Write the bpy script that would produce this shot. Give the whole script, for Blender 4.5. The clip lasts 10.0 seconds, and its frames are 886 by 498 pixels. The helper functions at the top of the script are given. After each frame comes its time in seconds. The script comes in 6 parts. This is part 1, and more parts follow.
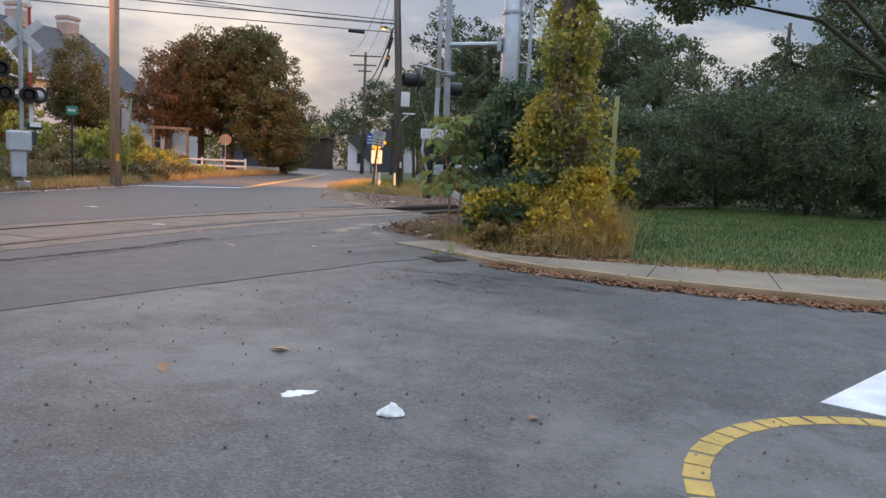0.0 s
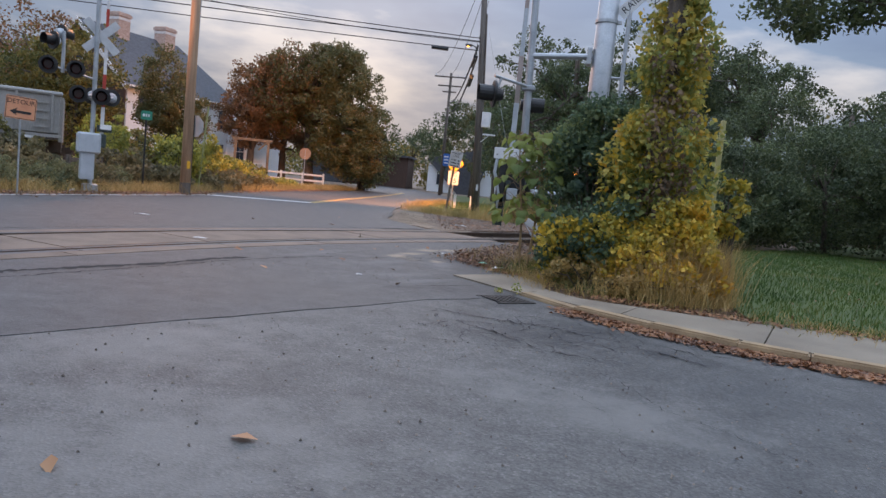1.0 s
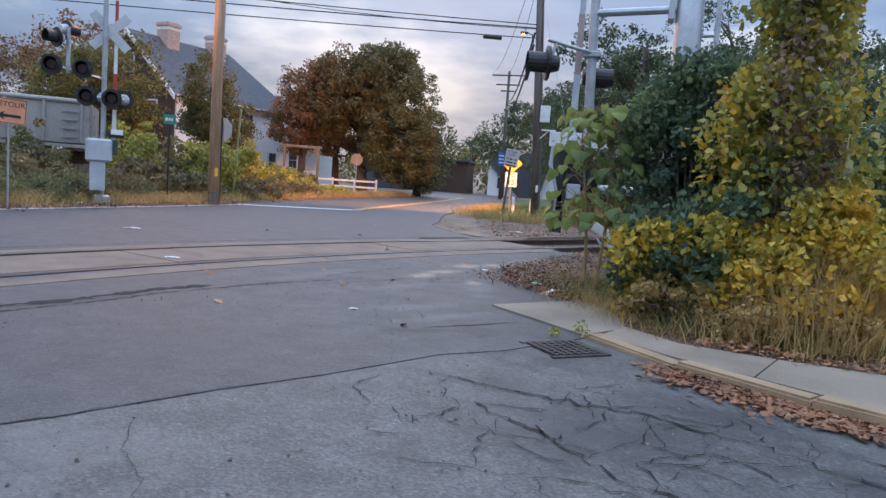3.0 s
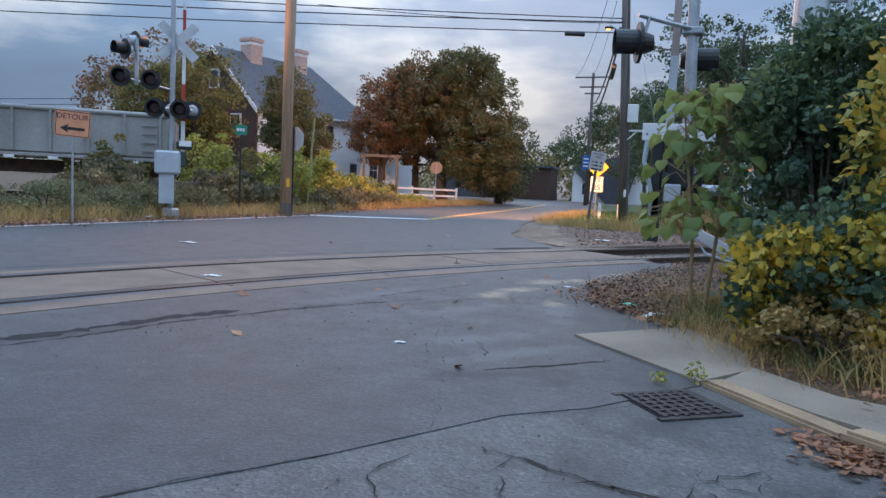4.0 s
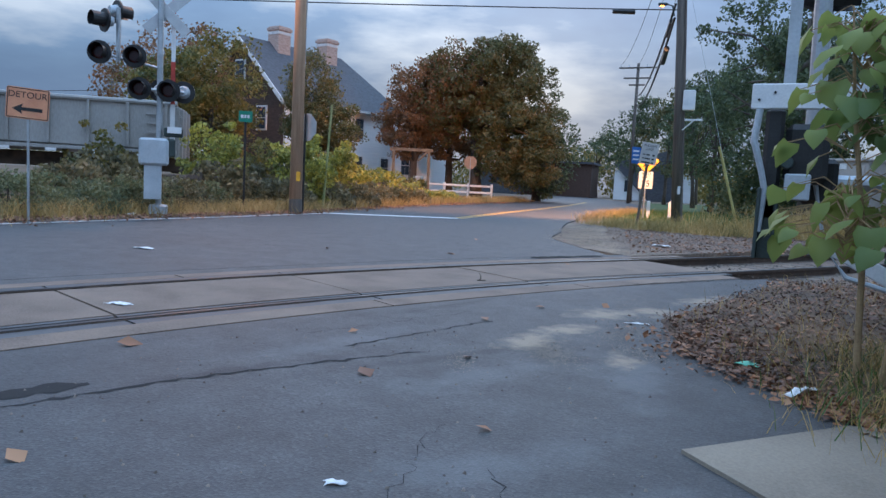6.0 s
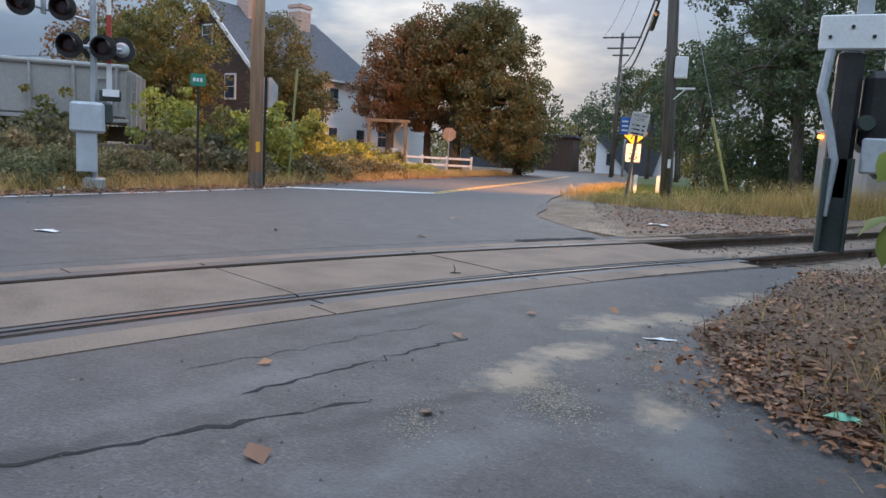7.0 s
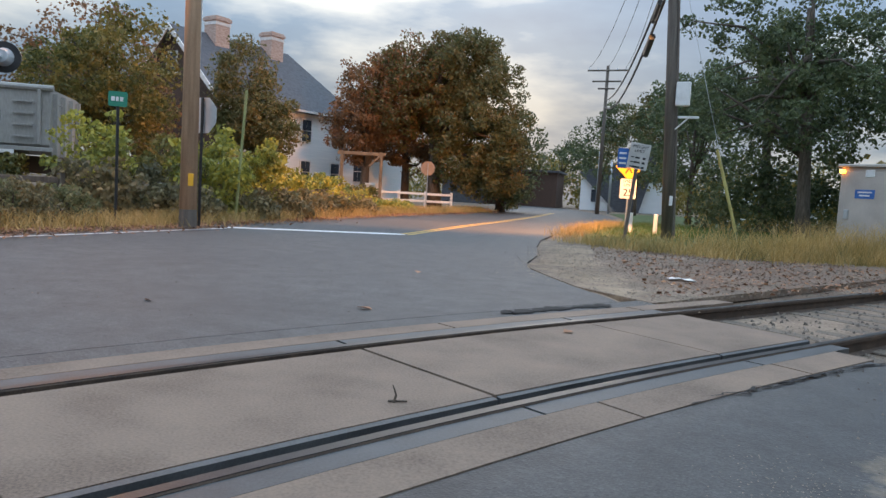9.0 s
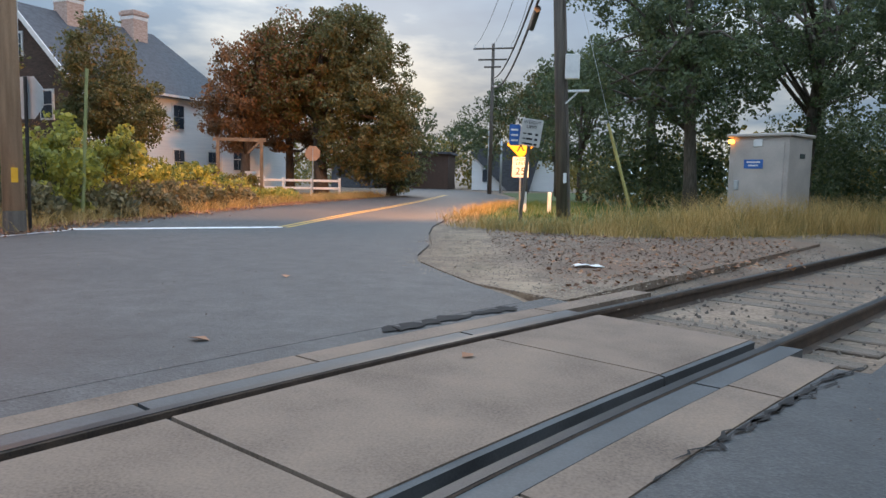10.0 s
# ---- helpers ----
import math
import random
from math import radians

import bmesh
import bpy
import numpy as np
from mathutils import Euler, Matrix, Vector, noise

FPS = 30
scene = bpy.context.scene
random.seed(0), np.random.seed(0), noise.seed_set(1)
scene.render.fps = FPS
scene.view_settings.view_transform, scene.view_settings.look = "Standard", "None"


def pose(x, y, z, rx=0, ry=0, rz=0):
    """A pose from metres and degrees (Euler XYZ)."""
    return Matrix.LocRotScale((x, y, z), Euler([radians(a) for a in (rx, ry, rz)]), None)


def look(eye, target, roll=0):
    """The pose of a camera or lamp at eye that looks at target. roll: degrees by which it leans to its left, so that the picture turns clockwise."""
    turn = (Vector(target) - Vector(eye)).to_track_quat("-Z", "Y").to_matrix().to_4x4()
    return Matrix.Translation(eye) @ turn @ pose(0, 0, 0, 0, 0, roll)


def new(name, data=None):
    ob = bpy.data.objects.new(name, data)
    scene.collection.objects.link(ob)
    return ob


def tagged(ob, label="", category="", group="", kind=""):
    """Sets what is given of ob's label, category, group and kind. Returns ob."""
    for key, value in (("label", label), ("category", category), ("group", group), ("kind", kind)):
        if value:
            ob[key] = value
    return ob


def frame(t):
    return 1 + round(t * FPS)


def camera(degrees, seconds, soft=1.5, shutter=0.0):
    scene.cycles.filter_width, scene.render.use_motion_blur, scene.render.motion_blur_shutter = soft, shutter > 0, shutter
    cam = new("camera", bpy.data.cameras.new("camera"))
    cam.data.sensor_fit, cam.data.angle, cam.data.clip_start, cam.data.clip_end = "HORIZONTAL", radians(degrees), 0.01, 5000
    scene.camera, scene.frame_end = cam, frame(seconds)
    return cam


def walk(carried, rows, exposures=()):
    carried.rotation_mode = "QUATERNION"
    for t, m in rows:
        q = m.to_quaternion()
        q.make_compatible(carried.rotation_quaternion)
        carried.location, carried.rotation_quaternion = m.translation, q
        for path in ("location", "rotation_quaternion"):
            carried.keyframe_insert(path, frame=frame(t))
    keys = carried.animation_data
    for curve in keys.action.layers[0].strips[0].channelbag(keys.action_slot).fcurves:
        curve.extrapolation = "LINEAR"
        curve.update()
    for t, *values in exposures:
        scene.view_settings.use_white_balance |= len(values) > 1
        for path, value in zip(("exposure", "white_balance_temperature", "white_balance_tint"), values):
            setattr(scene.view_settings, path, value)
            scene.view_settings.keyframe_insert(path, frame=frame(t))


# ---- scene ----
cam = camera(63.5, 10.0)
PATH = [
    (0, (0.542, 2.142, 1.348), (0.413, 4.125, 1.115), 2.8),
    (0.5, (0.535, 2.996, 1.321), (0.3, 4.968, 1.079), 4.1),
    (1, (0.559, 3.82, 1.328), (0.213, 5.781, 1.144), 5.7),
    (1.5, (0.559, 4.595, 1.304), (0.287, 6.569, 1.13), 5.7),
    (2, (0.575, 5.433, 1.274), (0.224, 7.396, 1.114), 2.5),
    (2.5, (0.481, 6.091, 1.263), (0.038, 8.033, 1.084), 4.3),
    (2.7, (0.431, 6.365, 1.253), (-0.047, 8.298, 1.069), 4.4),
    (3.8, (0.157, 7.873, 1.200), (-0.529, 9.744, 1.027), 2.8),
    (4, (0.107, 8.147, 1.19), (-0.64, 9.993, 1.015), 2.8),
    (4.5, (-0.104, 8.792, 1.16), (-0.949, 10.594, 0.956), 4.6),
    (5, (-0.302, 9.47, 1.147), (-1.197, 11.25, 0.979), 4.9),
    (5.5, (-0.527, 10.094, 1.129), (-1.416, 11.879, 0.973), 5.7),
    (6, (-0.75, 10.784, 1.138), (-1.591, 12.589, 0.949), 3.0),
    (6.2, (-0.864, 11.090, 1.130), (-1.691, 12.895, 0.885), 2.7),
    (7.3, (-1.489, 12.774, 1.084), (-2.222, 14.617, 0.826), 3.7),
    (7.5, (-1.603, 13.08, 1.076), (-2.278, 14.948, 0.842), 3.8),
    (8, (-1.772, 13.806, 1.102), (-2.402, 15.698, 0.943), 3.6),
    (8.5, (-2.049, 14.461, 1.113), (-2.763, 16.324, 0.96), 3.7),
    (9, (-2.279, 15.181, 1.111), (-3.027, 17.029, 0.952), 3.4),
    (9.5, (-2.501, 15.889, 1.11), (-3.092, 17.79, 0.919), 2.4),
    (10, (-2.598, 16.651, 1.128), (-3.068, 18.586, 0.935), 1.2),
]
LOOKS = [(0.0, -0.1, 7000, 22), (0.5, 0.28, 6900, 23), (1.0, -0.17, 6650, 24), (1.5, 0.22, 6750, 23), (2.0, 0.1, 6500, 26), (2.5, 0.1, 6350, 26), (4.0, -0.14, 5800, 17), (4.5, -0.02, 6050, 20), (5.0, -0.12, 6000, 20), (5.5, 0.04, 6400, 20), (5.9, -0.2, 5450, 15), (6.2, -0.18, 5500, 15), (7.4, 0.05, 6700, 18), (8.0, -0.08, 6600, 15), (9.0, -0.04, 6550, 14), (10.0, -0.01, 6550, 14)]
walk(cam, [(t, look(eye, target, roll)) for t, eye, target, roll in PATH], LOOKS)

# ---------- sky and light ----------
SUN_AZ = radians(-18)      # clockwise from +y is negative x here
SUN_EL = radians(14)
world = bpy.data.worlds.new("dusk_sky")
scene.world = world
world.use_nodes = True
wn, wl = world.node_tree.nodes, world.node_tree.links
wn.clear()
w_out = wn.new("ShaderNodeOutputWorld")
w_bg = wn.new("ShaderNodeBackground")
w_sky = wn.new("ShaderNodeTexSky")
w_sky.sky_type, w_sky.sun_disc = "NISHITA", False
w_sky.sun_elevation, w_sky.sun_rotation = SUN_EL, SUN_AZ
w_sky.air_density, w_sky.dust_density = 1.0, 2.0
w_tc = wn.new("ShaderNodeTexCoord")
w_map = wn.new("ShaderNodeMapping")
w_map.inputs["Scale"].default_value = (1.0, 1.0, 3.4)
w_map.inputs["Location"].default_value = (0.35, 0.2, 0.1)
w_noise = wn.new("ShaderNodeTexNoise")
w_noise.inputs["Scale"].default_value = 2.9
w_noise.inputs["Detail"].default_value = 7
w_noise.inputs["Roughness"].default_value = 0.52
w_ramp = wn.new("ShaderNodeValToRGB")
w_ramp.color_ramp.elements[0].position = 0.38
w_ramp.color_ramp.elements[0].color = (0.170, 0.256, 0.362, 1)
w_ramp.color_ramp.elements[1].position = 0.63
w_ramp.color_ramp.elements[1].color = (0.585, 0.635, 0.63, 1)
w_mid = w_ramp.color_ramp.elements.new(0.50)
w_mid.color = (0.210, 0.312, 0.418, 1)
w_sep = wn.new("ShaderNodeSeparateXYZ")
w_elev = wn.new("ShaderNodeMapRange")
w_elev.inputs["From Min"].default_value, w_elev.inputs["From Max"].default_value = 0.12, 1.0
w_elev.inputs["To Min"].default_value, w_elev.inputs["To Max"].default_value = 1.0, 6.0
w_scale = wn.new("ShaderNodeVectorMath")
w_scale.operation = "SCALE"
w_dim = wn.new("ShaderNodeVectorMath")
w_dim.operation = "SCALE"
w_dim.inputs["Scale"].default_value = 0.005
w_mix = wn.new("ShaderNodeVectorMath")
w_mix.operation = "ADD"
wl.new(w_tc.outputs["Generated"], w_map.inputs["Vector"])
wl.new(w_map.outputs["Vector"], w_noise.inputs["Vector"])
wl.new(w_noise.outputs["Fac"], w_ramp.inputs["Fac"])
wl.new(w_tc.outputs["Generated"], w_sep.inputs["Vector"])
wl.new(w_sep.outputs["Z"], w_elev.inputs["Value"])
wl.new(w_ramp.outputs["Color"], w_scale.inputs[0])
wl.new(w_elev.outputs["Result"], w_scale.inputs["Scale"])
wl.new(w_sky.outputs["Color"], w_dim.inputs[0])
wl.new(w_scale.outputs["Vector"], w_mix.inputs[0])
wl.new(w_dim.outputs["Vector"], w_mix.inputs[1])
wl.new(w_mix.outputs["Vector"], w_bg.inputs["Color"])
w_bg.inputs["Strength"].default_value = 0.92
wl.new(w_bg.outputs["Background"], w_out.inputs["Surface"])

sun = new("sun", bpy.data.lights.new("sun", "SUN"))
sun.data.energy, sun.data.angle, sun.data.color = 0.5, radians(25), (1.0, 0.9, 0.78)
sun.matrix_world = look((0, 0, 40), (0 + 40 * math.sin(-SUN_AZ) * 1.0, -40 * math.cos(SUN_AZ), 40 - 40 * math.tan(SUN_EL)))


# ---------- materials ----------
def mat(name, dark, light, scale=3.0, rough=0.8, bump=0.2, metal=0.0, fine=60.0, mid=None, fine_mix=0.35, dist=0.01, stretch=(1, 1, 1), island=False):
    """Two scales of variation: stains of size 1/scale and grain of size 1/fine, with relief."""
    m = bpy.data.materials.new(name)
    m.use_nodes = True
    n, l = m.node_tree.nodes, m.node_tree.links
    b = n["Principled BSDF"]
    tc = n.new("ShaderNodeTexCoord")
    mp = n.new("ShaderNodeMapping")
    mp.inputs["Scale"].default_value = stretch
    l.new(tc.outputs["Object"], mp.inputs["Vector"])
    big = n.new("ShaderNodeTexNoise")
    big.inputs["Scale"].default_value, big.inputs["Detail"].default_value = scale, 5
    small = n.new("ShaderNodeTexNoise")
    small.inputs["Scale"].default_value, small.inputs["Detail"].default_value = fine, 3
    l.new(mp.outputs["Vector"], big.inputs["Vector"])
    l.new(mp.outputs["Vector"], small.inputs["Vector"])
    mx = n.new("ShaderNodeMix")
    mx.inputs["Factor"].default_value = fine_mix
    l.new(big.outputs["Fac"], mx.inputs["A"])
    l.new(small.outputs["Fac"], mx.inputs["B"])
    rp = n.new("ShaderNodeValToRGB")
    rp.color_ramp.elements[0].position, rp.color_ramp.elements[1].position = 0.34, 0.66
    rp.color_ramp.elements[0].color, rp.color_ramp.elements[1].color = (*dark, 1), (*light, 1)
    if mid:
        rp.color_ramp.elements.new(0.5).color = (*mid, 1)
    if island:
        geo = n.new("ShaderNodeNewGeometry")
        mi = n.new("ShaderNodeMix")
        mi.inputs["Factor"].default_value = 0.6
        l.new(mx.outputs["Result"], mi.inputs["A"])
        l.new(geo.outputs["Random Per Island"], mi.inputs["B"])
        l.new(mi.outputs["Result"], rp.inputs["Fac"])
    else:
        l.new(mx.outputs["Result"], rp.inputs["Fac"])
    l.new(rp.outputs["Color"], b.inputs["Base Color"])
    b.inputs["Metallic"].default_value = metal
    rr = n.new("ShaderNodeMapRange")
    rr.inputs["To Min"].default_value, rr.inputs["To Max"].default_value = max(0.05, rough - 0.12), min(1.0, rough + 0.12)
    l.new(big.outputs["Fac"], rr.inputs["Value"])
    l.new(rr.outputs["Result"], b.inputs["Roughness"])
    if bump:
        bp = n.new("ShaderNodeBump")
        bp.inputs["Strength"].default_value, bp.inputs["Distance"].default_value = bump, dist
        l.new(mx.outputs["Result"], bp.inputs["Height"])
        l.new(bp.outputs["Normal"], b.inputs["Normal"])
    return m


def asphalt(name, dark, light, speck, rough):
    """Asphalt: broad stains, mottling of a hand's width, and pale and dark aggregate."""
    m = mat(name, dark, light, 0.4, rough, 0.0)
    n, l = m.node_tree.nodes, m.node_tree.links
    b = n["Principled BSDF"]
    tc = n.new("ShaderNodeTexCoord")
    midn = n.new("ShaderNodeTexNoise")
    midn.inputs["Scale"].default_value, midn.inputs["Detail"].default_value = 3.0, 8
    midn.inputs["Roughness"].default_value = 0.7
    cells = n.new("ShaderNodeTexVoronoi")
    cells.inputs["Scale"].default_value = 75
    l.new(tc.outputs["Object"], midn.inputs["Vector"])
    l.new(tc.outputs["Object"], cells.inputs["Vector"])
    old = b.inputs["Base Color"].links[0].from_socket
    mul = n.new("ShaderNodeMix")
    mul.data_type, mul.blend_type = "RGBA", "MULTIPLY"
    mul.inputs["Factor"].default_value = 1.0
    mr_ = n.new("ShaderNodeMapRange")
    mr_.inputs["From Min"].default_value, mr_.inputs["From Max"].default_value = 0.3, 0.7
    mr_.inputs["To Min"].default_value, mr_.inputs["To Max"].default_value = 0.66, 1.28
    l.new(midn.outputs["Fac"], mr_.inputs["Value"])
    l.new(old, mul.inputs[6])
    l.new(mr_.outputs["Result"], mul.inputs[7])
    sepc = n.new("ShaderNodeSeparateColor")
    l.new(cells.outputs["Color"], sepc.inputs["Color"])
    rp = n.new("ShaderNodeValToRGB")
    rp.color_ramp.elements[0].position, rp.color_ramp.elements[0].color = 0.0, (1 - speck, 1 - speck, 1 - speck, 1)
    rp.color_ramp.elements[1].position, rp.color_ramp.elements[1].color = 1.0, (1 + speck, 1 + speck, 1 + speck, 1)
    rp.color_ramp.elements.new(0.93).color = (1.1, 1.1, 1.1, 1)
    l.new(sepc.outputs["Red"], rp.inputs["Fac"])
    mul2 = n.new("ShaderNodeMix")
    mul2.data_type, mul2.blend_type = "RGBA", "MULTIPLY"
    mul2.inputs["Factor"].default_value = 1.0
    l.new(mul.outputs[2], mul2.inputs[6])
    l.new(rp.outputs["Color"], mul2.inputs[7])
    l.new(mul2.outputs[2], b.inputs["Base Color"])
    bp = n.new("ShaderNodeBump")
    bp.inputs["Strength"].default_value, bp.inputs["Distance"].default_value = 0.45, 0.006
    l.new(cells.outputs["Distance"], bp.inputs["Height"])
    l.new(bp.outputs["Normal"], b.inputs["Normal"])
    return m


def leaf_mat(name, colours, through_light=0.35):
    """Leaves: each its own tint, part of the light passing through."""
    m = bpy.data.materials.new(name)
    m.use_nodes = True
    n, l = m.node_tree.nodes, m.node_tree.links
    b = n["Principled BSDF"]
    b.inputs["Roughness"].default_value = 0.55
    geo = n.new("ShaderNodeNewGeometry")
    tc = n.new("ShaderNodeTexCoord")
    big = n.new("ShaderNodeTexNoise")
    big.inputs["Scale"].default_value, big.inputs["Detail"].default_value = 0.9, 3
    l.new(tc.outputs["Object"], big.inputs["Vector"])
    mx = n.new("ShaderNodeMix")
    mx.inputs["Factor"].default_value = 0.55
    spread = n.new("ShaderNodeMapRange")
    spread.inputs["From Min"].default_value, spread.inputs["From Max"].default_value = 0.3, 0.7
    l.new(big.outputs["Fac"], spread.inputs["Value"])
    l.new(geo.outputs["Random Per Island"], mx.inputs["A"])
    l.new(spread.outputs["Result"], mx.inputs["B"])
    rp = n.new("ShaderNodeValToRGB")
    els = rp.color_ramp.elements
    els[0].position, els[0].color = 0.08, (*colours[0], 1)
    els[1].position, els[1].color = 0.92, (*colours[-1], 1)
    for i, c in enumerate(colours[1:-1]):
        els.new(0.08 + 0.84 * (i + 1) / (len(colours) - 1)).color = (*c, 1)
    l.new(mx.outputs["Result"], rp.inputs["Fac"])
    l.new(rp.outputs["Color"], b.inputs["Base Color"])
    tr = n.new("ShaderNodeBsdfTranslucent")
    l.new(rp.outputs["Color"], tr.inputs["Color"])
    ms = n.new("ShaderNodeMixShader")
    ms.inputs["Fac"].default_value = through_light
    l.new(b.outputs["BSDF"], ms.inputs[1])
    l.new(tr.outputs["BSDF"], ms.inputs[2])
    l.new(ms.outputs["Shader"], n["Material Output"].inputs["Surface"])
    return m


def glow_mat(name, colour, strength):
    m = bpy.data.materials.new(name)
    m.use_nodes = True
    b = m.node_tree.nodes["Principled BSDF"]
    b.inputs["Base Color"].default_value = (*colour, 1)
    b.inputs["Emission Color"].default_value = (*colour, 1)
    b.inputs["Emission Strength"].default_value = strength
    return m


M_ROAD = asphalt("road_asphalt", (0.050, 0.0505, 0.053), (0.097, 0.0945, 0.0945), 0.3, 0.68)
M_ROAD_OLD = asphalt("worn_asphalt", (0.071, 0.071, 0.072), (0.140, 0.135, 0.128), 0.42, 0.68)
M_CRACK = mat("crack_tar", (0.006, 0.006, 0.007), (0.022, 0.021, 0.021), 6, 1.0, 0.0)
M_SAND = mat("loose_sand", (0.235, 0.19, 0.145), (0.37, 0.305, 0.235), 4, 0.95, 0.4, fine=140)
M_PANEL = mat("crossing_concrete", (0.098, 0.069, 0.050), (0.240, 0.177, 0.132), 1.7, 0.82, 0.4, fine=70, mid=(0.182, 0.135, 0.104), fine_mix=0.42, dist=0.006)
M_RUBBER = mat("flangeway_rubber", (0.036, 0.040, 0.044), (0.085, 0.091, 0.097), 3, 0.58, 0.2, fine=80)
M_RAIL_TOP = mat("polished_rail_steel", (0.035, 0.036, 0.04), (0.085, 0.085, 0.09), 5, 0.46, 0.05, metal=1.0, fine=120)
M_RAIL = mat("rusty_rail_steel", (0.04, 0.028, 0.022), (0.11, 0.075, 0.055), 6, 0.75, 0.4, metal=0.3, fine=80)
M_TIE = mat("weathered_tie", (0.075, 0.060, 0.047), (0.19, 0.155, 0.125), 3, 0.9, 0.6, fine=50, stretch=(1, 8, 8))
M_BALLAST = mat("ballast_stone", (0.07, 0.058, 0.048), (0.21, 0.175, 0.145), 2, 0.9, 0.5, fine=50, island=True)
M_DIRT = mat("bare_dirt", (0.095, 0.068, 0.049), (0.31, 0.235, 0.172), 1.1, 0.95, 0.8, fine=22, mid=(0.175, 0.129, 0.095), fine_mix=0.45, dist=0.03)
M_SIDEWALK = mat("sidewalk_concrete", (0.17, 0.138, 0.104), (0.30, 0.25, 0.19), 1.3, 0.85, 0.35, fine=80, dist=0.006)
M_KERB = mat("kerb_concrete", (0.25, 0.17, 0.10), (0.42, 0.30, 0.175), 2.5, 0.85, 0.5, fine=60)
M_PAINT = mat("road_paint_white", (0.55, 0.56, 0.58), (0.82, 0.83, 0.84), 4, 0.7, 0.3, fine=60)
M_PAINT_Y = mat("road_paint_yellow", (0.36, 0.23, 0.06), (0.62, 0.42, 0.12), 5, 0.7, 0.3, fine=60)
M_SOIL_GRASS = mat("turf_soil", (0.042, 0.07, 0.02), (0.10, 0.135, 0.04), 0.6, 0.95, 0.6, fine=25, dist=0.03)
M_SOIL_DRY = mat("litter_soil", (0.065, 0.042, 0.025), (0.18, 0.115, 0.065), 1.2, 0.95, 0.8, fine=25, dist=0.03)
M_POLE = mat("weathered_pole_wood", (0.30, 0.18, 0.11), (0.55, 0.37, 0.24), 1.2, 0.85, 0.5, fine=30, stretch=(9, 9, 0.6))
M_POLE_DARK = mat("grey_pole_wood", (0.075, 0.062, 0.053), (0.17, 0.145, 0.125), 1.2, 0.85, 0.5, fine=30, stretch=(9, 9, 0.6))
M_GALV = mat("galvanised_steel", (0.34, 0.37, 0.40), (0.52, 0.55, 0.58), 4, 0.45, 0.1, metal=0.75, fine=40)
M_ALU = mat("painted_aluminium", (0.38, 0.42, 0.46), (0.56, 0.60, 0.64), 3, 0.5, 0.1, metal=0.2, fine=40)
M_BLACK = mat("black_enamel", (0.008, 0.008, 0.009), (0.03, 0.03, 0.032), 5, 0.45, 0.1)
M_DARKMETAL = mat("dark_green_metal", (0.018, 0.03, 0.028), (0.05, 0.07, 0.065), 4, 0.55, 0.2)
M_WHITE = mat("white_enamel", (0.62, 0.63, 0.64), (0.85, 0.85, 0.85), 3, 0.5, 0.1)
M_RED = mat("red_reflective", (0.32, 0.03, 0.02), (0.55, 0.07, 0.045), 5, 0.5, 0.1)
M_ORANGE = mat("faded_orange_sheet", (0.62, 0.25, 0.13), (0.80, 0.38, 0.21), 3, 0.5, 0.05)
M_YELLOW = mat("yellow_sheet", (0.75, 0.36, 0.02), (0.95, 0.55, 0.04), 4, 0.45, 0.05)
M_BLUE = mat("blue_sheet", (0.02, 0.10, 0.36), (0.05, 0.17, 0.50), 4, 0.45, 0.05)
M_GREEN_SIGN = mat("green_sheet", (0.01, 0.17, 0.11), (0.03, 0.28, 0.18), 4, 0.45, 0.05)
M_SIGN_GREY = mat("grey_sign_back", (0.46, 0.48, 0.50), (0.62, 0.64, 0.66), 4, 0.5, 0.05, metal=0.2)
M_LENS = mat("dark_red_lens", (0.03, 0.004, 0.004), (0.07, 0.01, 0.01), 5, 0.2, 0.0)
M_CABINET = mat("beige_cabinet_paint", (0.35, 0.315, 0.29), (0.51, 0.46, 0.425), 1.5, 0.55, 0.1, fine=50)
M_BARK = mat("bark", (0.045, 0.035, 0.028), (0.15, 0.12, 0.095), 3, 0.95, 0.9, fine=26, stretch=(6, 6, 1), dist=0.03)
M_STEM = mat("tan_stem", (0.22, 0.14, 0.07), (0.42, 0.29, 0.15), 4, 0.8, 0.3)
M_CLAP = mat("white_clapboard", (0.72, 0.76, 0.80), (0.86, 0.88, 0.90), 1.5, 0.7, 0.2, fine=12, stretch=(0.4, 0.4, 12))
M_GABLE = mat("brown_shingle_wall", (0.045, 0.028, 0.022), (0.12, 0.075, 0.058), 2, 0.85, 0.5, fine=10, stretch=(2, 2, 8))
M_ROOF = mat("slate_roof", (0.055, 0.059, 0.07), (0.115, 0.12, 0.138), 1.2, 0.8, 0.5, fine=9, stretch=(3, 3, 6))
M_BRICK = mat("chimney_brick", (0.36, 0.25, 0.21), (0.62, 0.50, 0.44), 2, 0.85, 0.4, fine=12, stretch=(2, 2, 7))
M_GLASS = mat("window_glass", (0.02, 0.03, 0.045), (0.05, 0.065, 0.09), 1, 0.08, 0.0)
M_CAR_STEEL = mat("grey_car_steel", (0.24, 0.235, 0.225), (0.40, 0.39, 0.375), 0.8, 0.65, 0.2, fine=20, stretch=(1, 1, 0.35))
M_CAR_RUST = mat("rusty_underframe", (0.035, 0.026, 0.02), (0.13, 0.09, 0.065), 3, 0.85, 0.5)
M_WOOD_RAIL = mat("fence_wood", (0.13, 0.09, 0.06), (0.30, 0.22, 0.15), 3, 0.85, 0.4, fine=40)
M_WIRE = mat("cable_black", (0.01, 0.01, 0.012), (0.03, 0.03, 0.035), 4, 0.6, 0.0)
